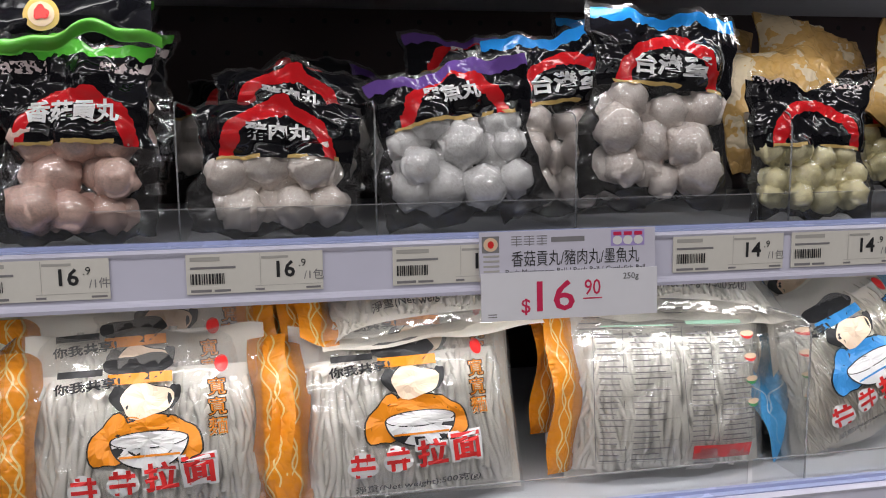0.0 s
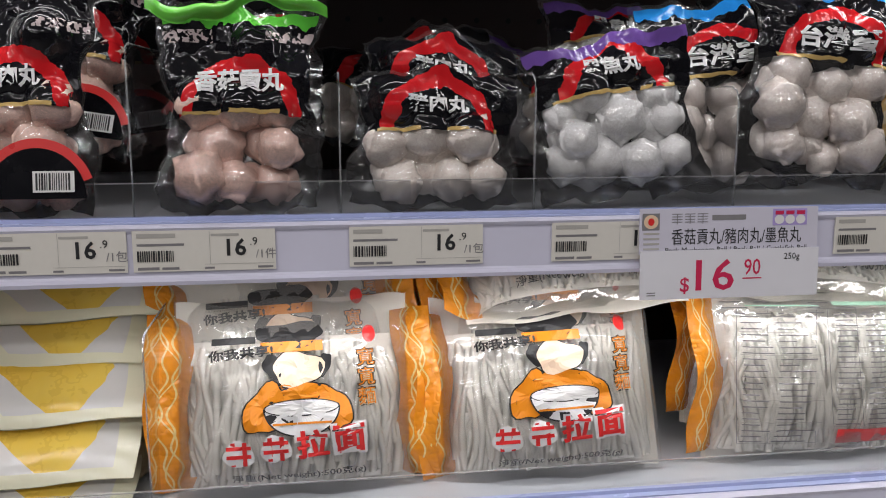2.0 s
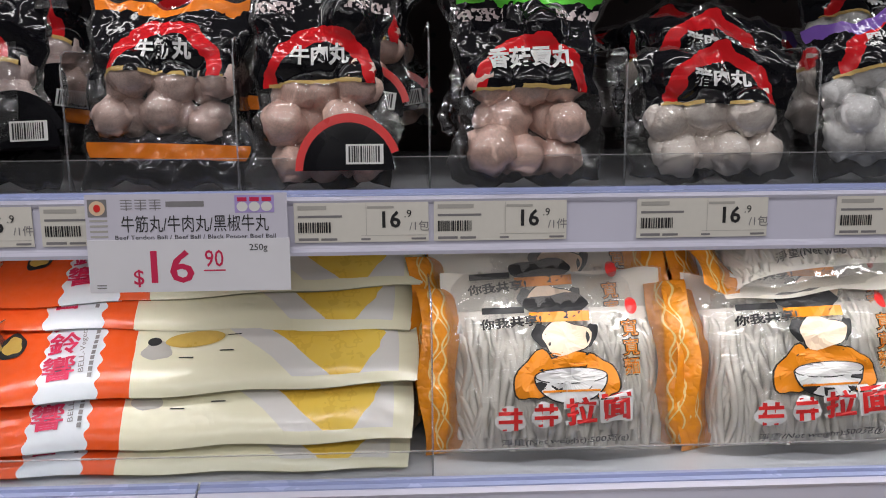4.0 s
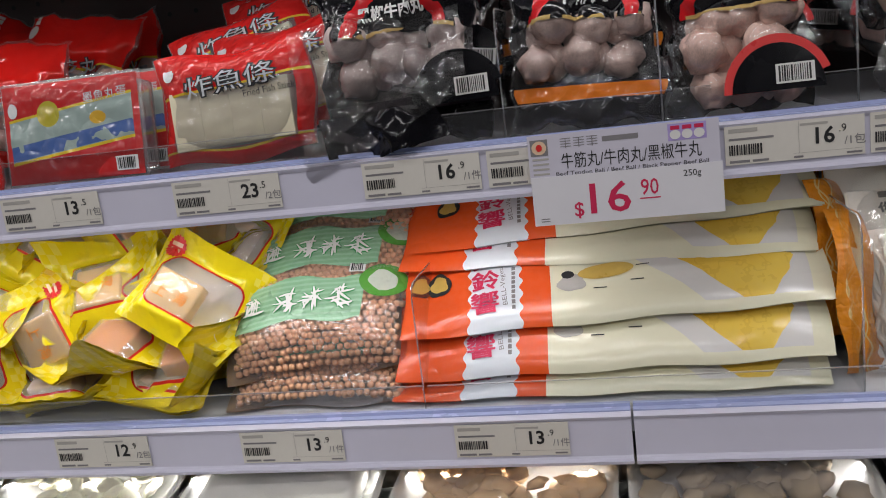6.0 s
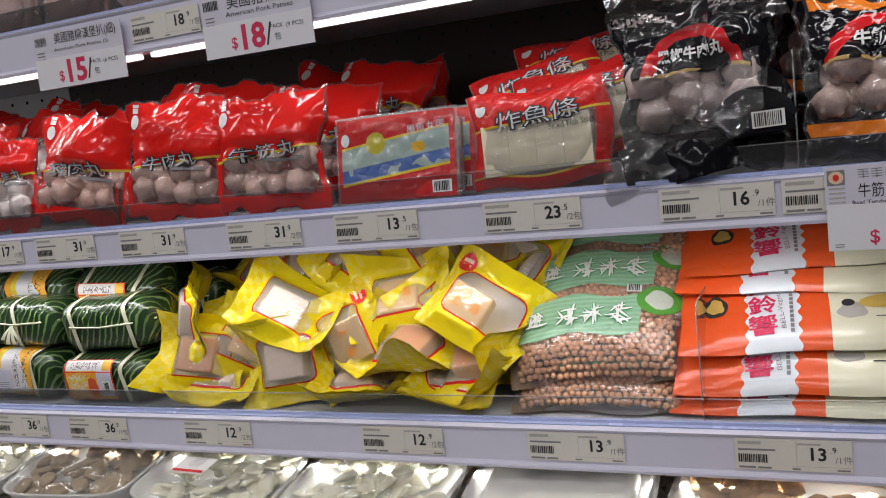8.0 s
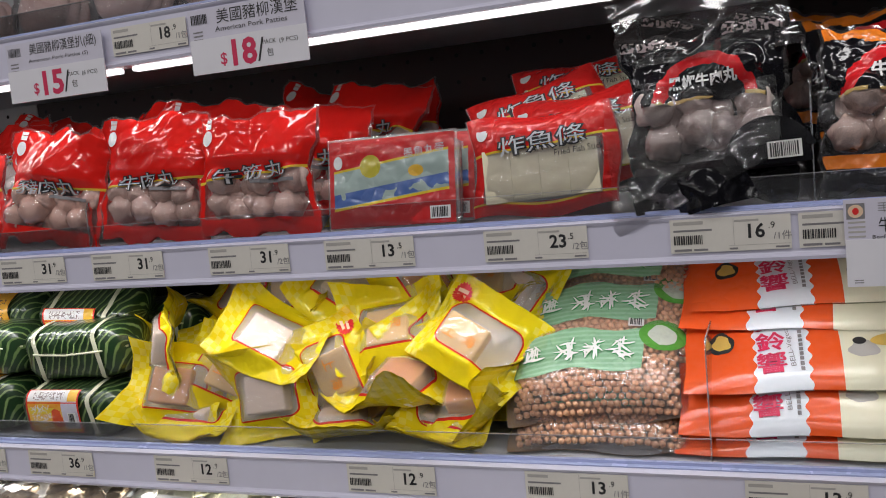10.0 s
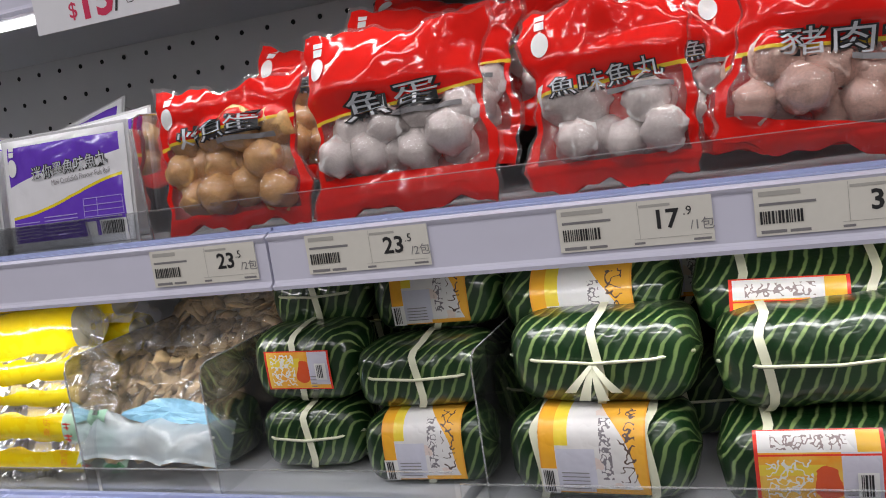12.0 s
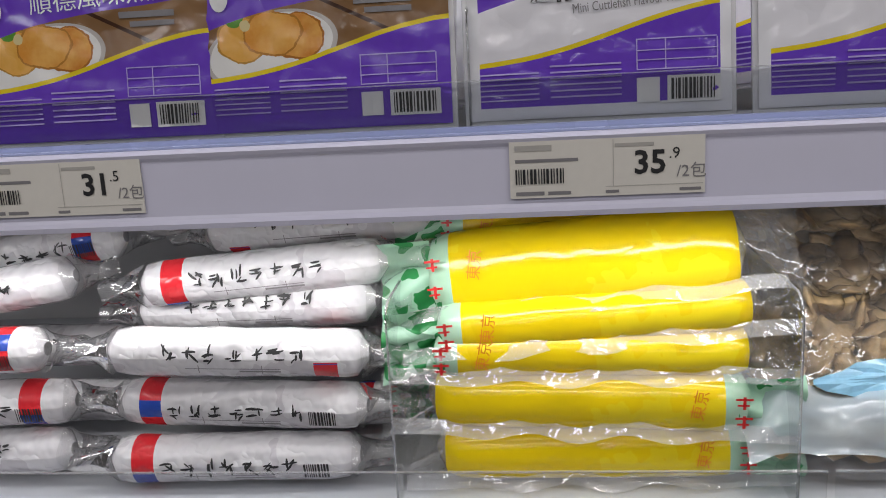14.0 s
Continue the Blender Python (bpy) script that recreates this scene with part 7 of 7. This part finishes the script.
def white_stick(name_m, seed, spin=0.0, length=0.168, r=0.0158):
    t = thing("white_stick_pack", "white wrapped stick with red and blue band and black script", "food pack", name_m, "white stick packs")
    n, k = 20, 24
    P = np.zeros((k, n + 1, 3))
    U, V = np.zeros((k, n + 1)), np.zeros((k, n + 1))
    for i, u in enumerate(np.linspace(-0.5, 0.5, k)):
        e = max((1 - abs(2 * u) ** 20) ** 0.5 if abs(u) < 0.5 else 0.3, 0.3)
        for j in range(n + 1):
            a = 2 * math.pi * j / n
            q = e * (1 + 0.06 * noise.noise(Vector((u * 9 + seed, math.cos(a) * 1.2, math.sin(a) * 1.2))))
            P[i, j] = (u * length, -math.cos(a) * r * q, math.sin(a) * r * q + r)
            U[i, j], V[i, j] = u * length * (1 if seed % 3 else -1), (a / (2 * math.pi) + spin) % 1 * 2 * math.pi * r if j < n else (1 + spin) % 1 * 2 * math.pi * r
    FACES[t.name] = part("wrapped_stick", grid_mesh("wrapped_stick", P[:, :, 0], P[:, :, 1], P[:, :, 2], U, V), STICK_WRAP, t, "white printed wrapper")
    for sg in (-1, 1):
        A, B = np.meshgrid(np.linspace(0, 1, 9), np.linspace(0, 2 * math.pi, 17))
        rr = r * (0.95 - 0.35 * np.sin(A * 2.6)) * (1 + 0.12 * np.sin(B * 4 + seed + A * 6))
        part("film_end", grid_mesh("film_end", sg * (length / 2 - 0.004 + A * 0.030), -np.cos(B) * rr, np.sin(B) * rr * (1 - 0.4 * A) + r), HAZE_FILM, t, "gathered clear film end")
    rng = np.random.RandomState(seed)
    tone = math.sin(spin * 9)
    surf = lambda x, z: -math.sqrt(max((r * 1.05) ** 2 - (z - r) ** 2, 0.0)) - 0.0006
    zc = r * (1.2 + 0.25 * tone)
    brush(t, "brush_script", [(-0.040 + i * 0.0135, zc) for i in range(7)], 0.0085, 5, 0.0007, INK, surf, 0.0004, rng, "black brush script")
    bars(t, [(-0.030, 0.030, r * 0.62, r * 0.62 + 0.0005), (-0.022, -0.0215, r * 0.42, r * 0.80), (0.018, 0.0185, r * 0.42, r * 0.80), (0.004, 0.030, r * 0.48, r * 0.48 + 0.0012)], GREY_INK, surf, 0.0004, "print_line")
    if tone < 0:
        barcode(t, 0.058, r * 0.8, 0.018, 0.010, surf, 0.0006, seed, paper=False)
    return t


for x, y, z, roll, yaw, sp in ((-2.385, 0.655, 1.038, 0, 2, 0.6), (-2.378, 0.660, 1.074, 1, -2, 0.5), (-2.375, 0.652, 1.112, 3, 4, 0.0), (-2.372, 0.690, 1.132, -2, -3, 0.15), (-2.362, 0.684, 1.156, -4, 2, 0.7), (-2.335, 0.735, 1.178, -3, -3, 0.1),
                              (-2.585, 0.665, 1.038, -2, -2, 0.1), (-2.58, 0.660, 1.075, 0, 4, 0.6), (-2.590, 0.660, 1.112, -2, -2, 0.4), (-2.575, 0.680, 1.145, -9, 3, 0.05), (-2.560, 0.730, 1.165, -7, 0, 0.5), (-2.52, 0.76, 1.18, -4, 0, 0.3),
                              (-2.37, 0.735, 1.042, 0, 0, 0.2), (-2.37, 0.735, 1.085, 0, 0, 0.4), (-2.37, 0.745, 1.13, 0, 0, 0.5), (-2.57, 0.74, 1.045, 0, 0, 0.1), (-2.57, 0.74, 1.09, 0, 0, 0.1), (-2.78, 0.67, 1.04, 0, 0, 0.2), (-2.78, 0.67, 1.08, 0, 0, 0.5)):
    white_stick(pose(x, y, z, 0, roll, yaw), int(abs(x) * 1000 + z * 531 + y * 77), sp)


# ---- foam trays of mushrooms and sliced vegetables below ----
FOAM = plain("white_foam", (0.78, 0.77, 0.74), 0.55, vary=0.04, scale=120, bump=0.2)
FOODS = [plain("grey_mushroom", (0.40, 0.31, 0.20), 0.5, vary=0.4, scale=50), plain("pale_slices", (0.84, 0.79, 0.64), 0.5, vary=0.25, scale=60), plain("fried_curd", (0.70, 0.48, 0.26), 0.5, vary=0.25, scale=50), plain("white_curd", (0.88, 0.86, 0.80), 0.4, vary=0.06)]


CLING = clear_film("cling_film", 0.03, 0.05, 0.25, 30, rough=0.08)


def foam_tray(m, seed, kind, w=0.20, d=0.135):
    names = ("grey mushrooms", "pale sliced vegetables", "fried bean curd", "white bean curd")
    t = thing("foam_tray", "white foam tray of %s under cling film" % names[kind], "food tray", m, "foam trays")
    bm = bmesh.new()
    loops = []
    for s, z in ((0.90, 0), (1.0, 0.020), (1.03, 0.0225), (1.03, 0.0245), (0.97, 0.0235), (0.86, 0.004)):
        ring = []
        for k in range(28):
            a = 2 * math.pi * k / 28
            c, q = math.cos(a), math.sin(a)
            p = 5
            ring.append(bm.verts.new((abs(c) ** (2 / p) * math.copysign(w / 2, c) * s, abs(q) ** (2 / p) * math.copysign(d / 2, q) * s, z)))
        loops.append(ring)
    for a, b in zip(loops, loops[1:]):
        for k in range(28):
            bm.faces.new((a[k], a[(k + 1) % 28], b[(k + 1) % 28], b[k]))
    bm.faces.new(loops[0][::-1])
    bm.faces.new(loops[-1])
    part("tray", bm, FOAM, t, "white foam tray")
    rng = np.random.RandomState(seed)
    if kind == 3:
        part("bean_curd", box_bm(-w * 0.40, w * 0.40, -d * 0.38, d * 0.38, 0.005, 0.032, 0.008), FOODS[3], t)
    else:
        for i in range(64):
            s = rng.uniform(0.65, 1.05)
            ob = part("piece", lump(0.016 * s, 0.014 * s, 0.009 * s, seed * 31 + i, 0.45, 2), FOODS[kind], t)
            ob.location = (rng.uniform(-0.41, 0.41) * w, rng.uniform(-0.38, 0.38) * d, 0.012 + rng.uniform(0, 0.013))
            ob.rotation_euler = (rng.uniform(-0.5, 0.5), rng.uniform(-0.5, 0.5), rng.uniform(0, 6))
            ob.scale = (1.1, 0.8, 0.55) if kind == 1 else (1, 1, 0.8)
    A, B = np.meshgrid(np.linspace(-0.5, 0.5, 22), np.linspace(-0.5, 0.5, 18))
    dome = (1 - (2 * np.abs(A)) ** 4) * (1 - (2 * np.abs(B)) ** 4)
    part("cling_film", grid_mesh("cling_film", A * w * 1.03, B * d * 1.03, 0.026 + 0.018 * dome + 0.002 * np.sin(A * 25 + seed) * np.sin(B * 19)), CLING, t, "shiny cling film")
    A, B = np.meshgrid(np.linspace(-0.5, 0.5, 6), np.linspace(-0.5, 0.5, 6))
    lx, ly = rng.uniform(-0.15, 0.25) * w, rng.uniform(-0.25, 0.0) * d
    if seed % 15 != 11:
        return t
    part("label", grid_mesh("label", lx + A * 0.048, ly + B * 0.034, 0.0445 + 0 * A), PAPER, t, "white paper label")
    part("label_band", grid_mesh("label_band", lx + A * 0.044, ly - 0.012 + B * 0.005, 0.0452 + 0 * A), SCARLET_INK, t, "red printed line")
    return t


base_z = 0.832
for i, x in enumerate(np.arange(-2.9, 0.9, 0.215)):
    # stacked trays, the top one tipped to the front
    k = [1, 0, 1, 2, 1, 0, 1, 0, 1, 1, 3, 2, 0, 1, 2, 3, 1, 0][i % 18]
    for j in range(2):
        foam_tray(pose(x + 0.006 * ((i * 7 + j * 3) % 5 - 2), 0.585 + 0.012 * j, base_z + j * 0.048, 0, 0, (i * 5 + j * 11) % 7 - 3), i * 3 + j, k if j else 1)
    foam_tray(pose(x, 0.60, base_z + 0.098, 10, (i * 3) % 5 - 2, (i * 5) % 9 - 4), i * 3 + 2, k)
    foam_tray(pose(x + 0.02, 0.76, base_z + 0.06, 6, 0, 4), i * 3 + 70, (k + 1) % 4)

# packs of meat on the top shelf
PATTY = plain("pink_patty", (0.55, 0.36, 0.33), 0.5, vary=0.2, scale=40)
for i, x in enumerate(np.arange(-2.3, -0.6, 0.13)):
    t = thing("patty_pack", "clear bag of pale pink meat patties on the top shelf", "food bag", pose(x, 0.70, 1.523, -12, (i * 7) % 9 - 4, (i * 5) % 11 - 5), "patty packs")
    for j in range(3):
        part("patty", lump(0.045, 0.012, 0.040, i * 3 + j, 0.08), PATTY, t).location = (0.006 * (j - 1), -0.012 + j * 0.013, 0.046)
    A, B, X, Y, Z = sheet_surface(0.122, 0.12, 200 + i, 0.030, 0.010)
    part("front_film", grid_mesh("front_film", X, Y - 0.002, Z, X, Z), HAZE_FILM, t, "loose clear film")
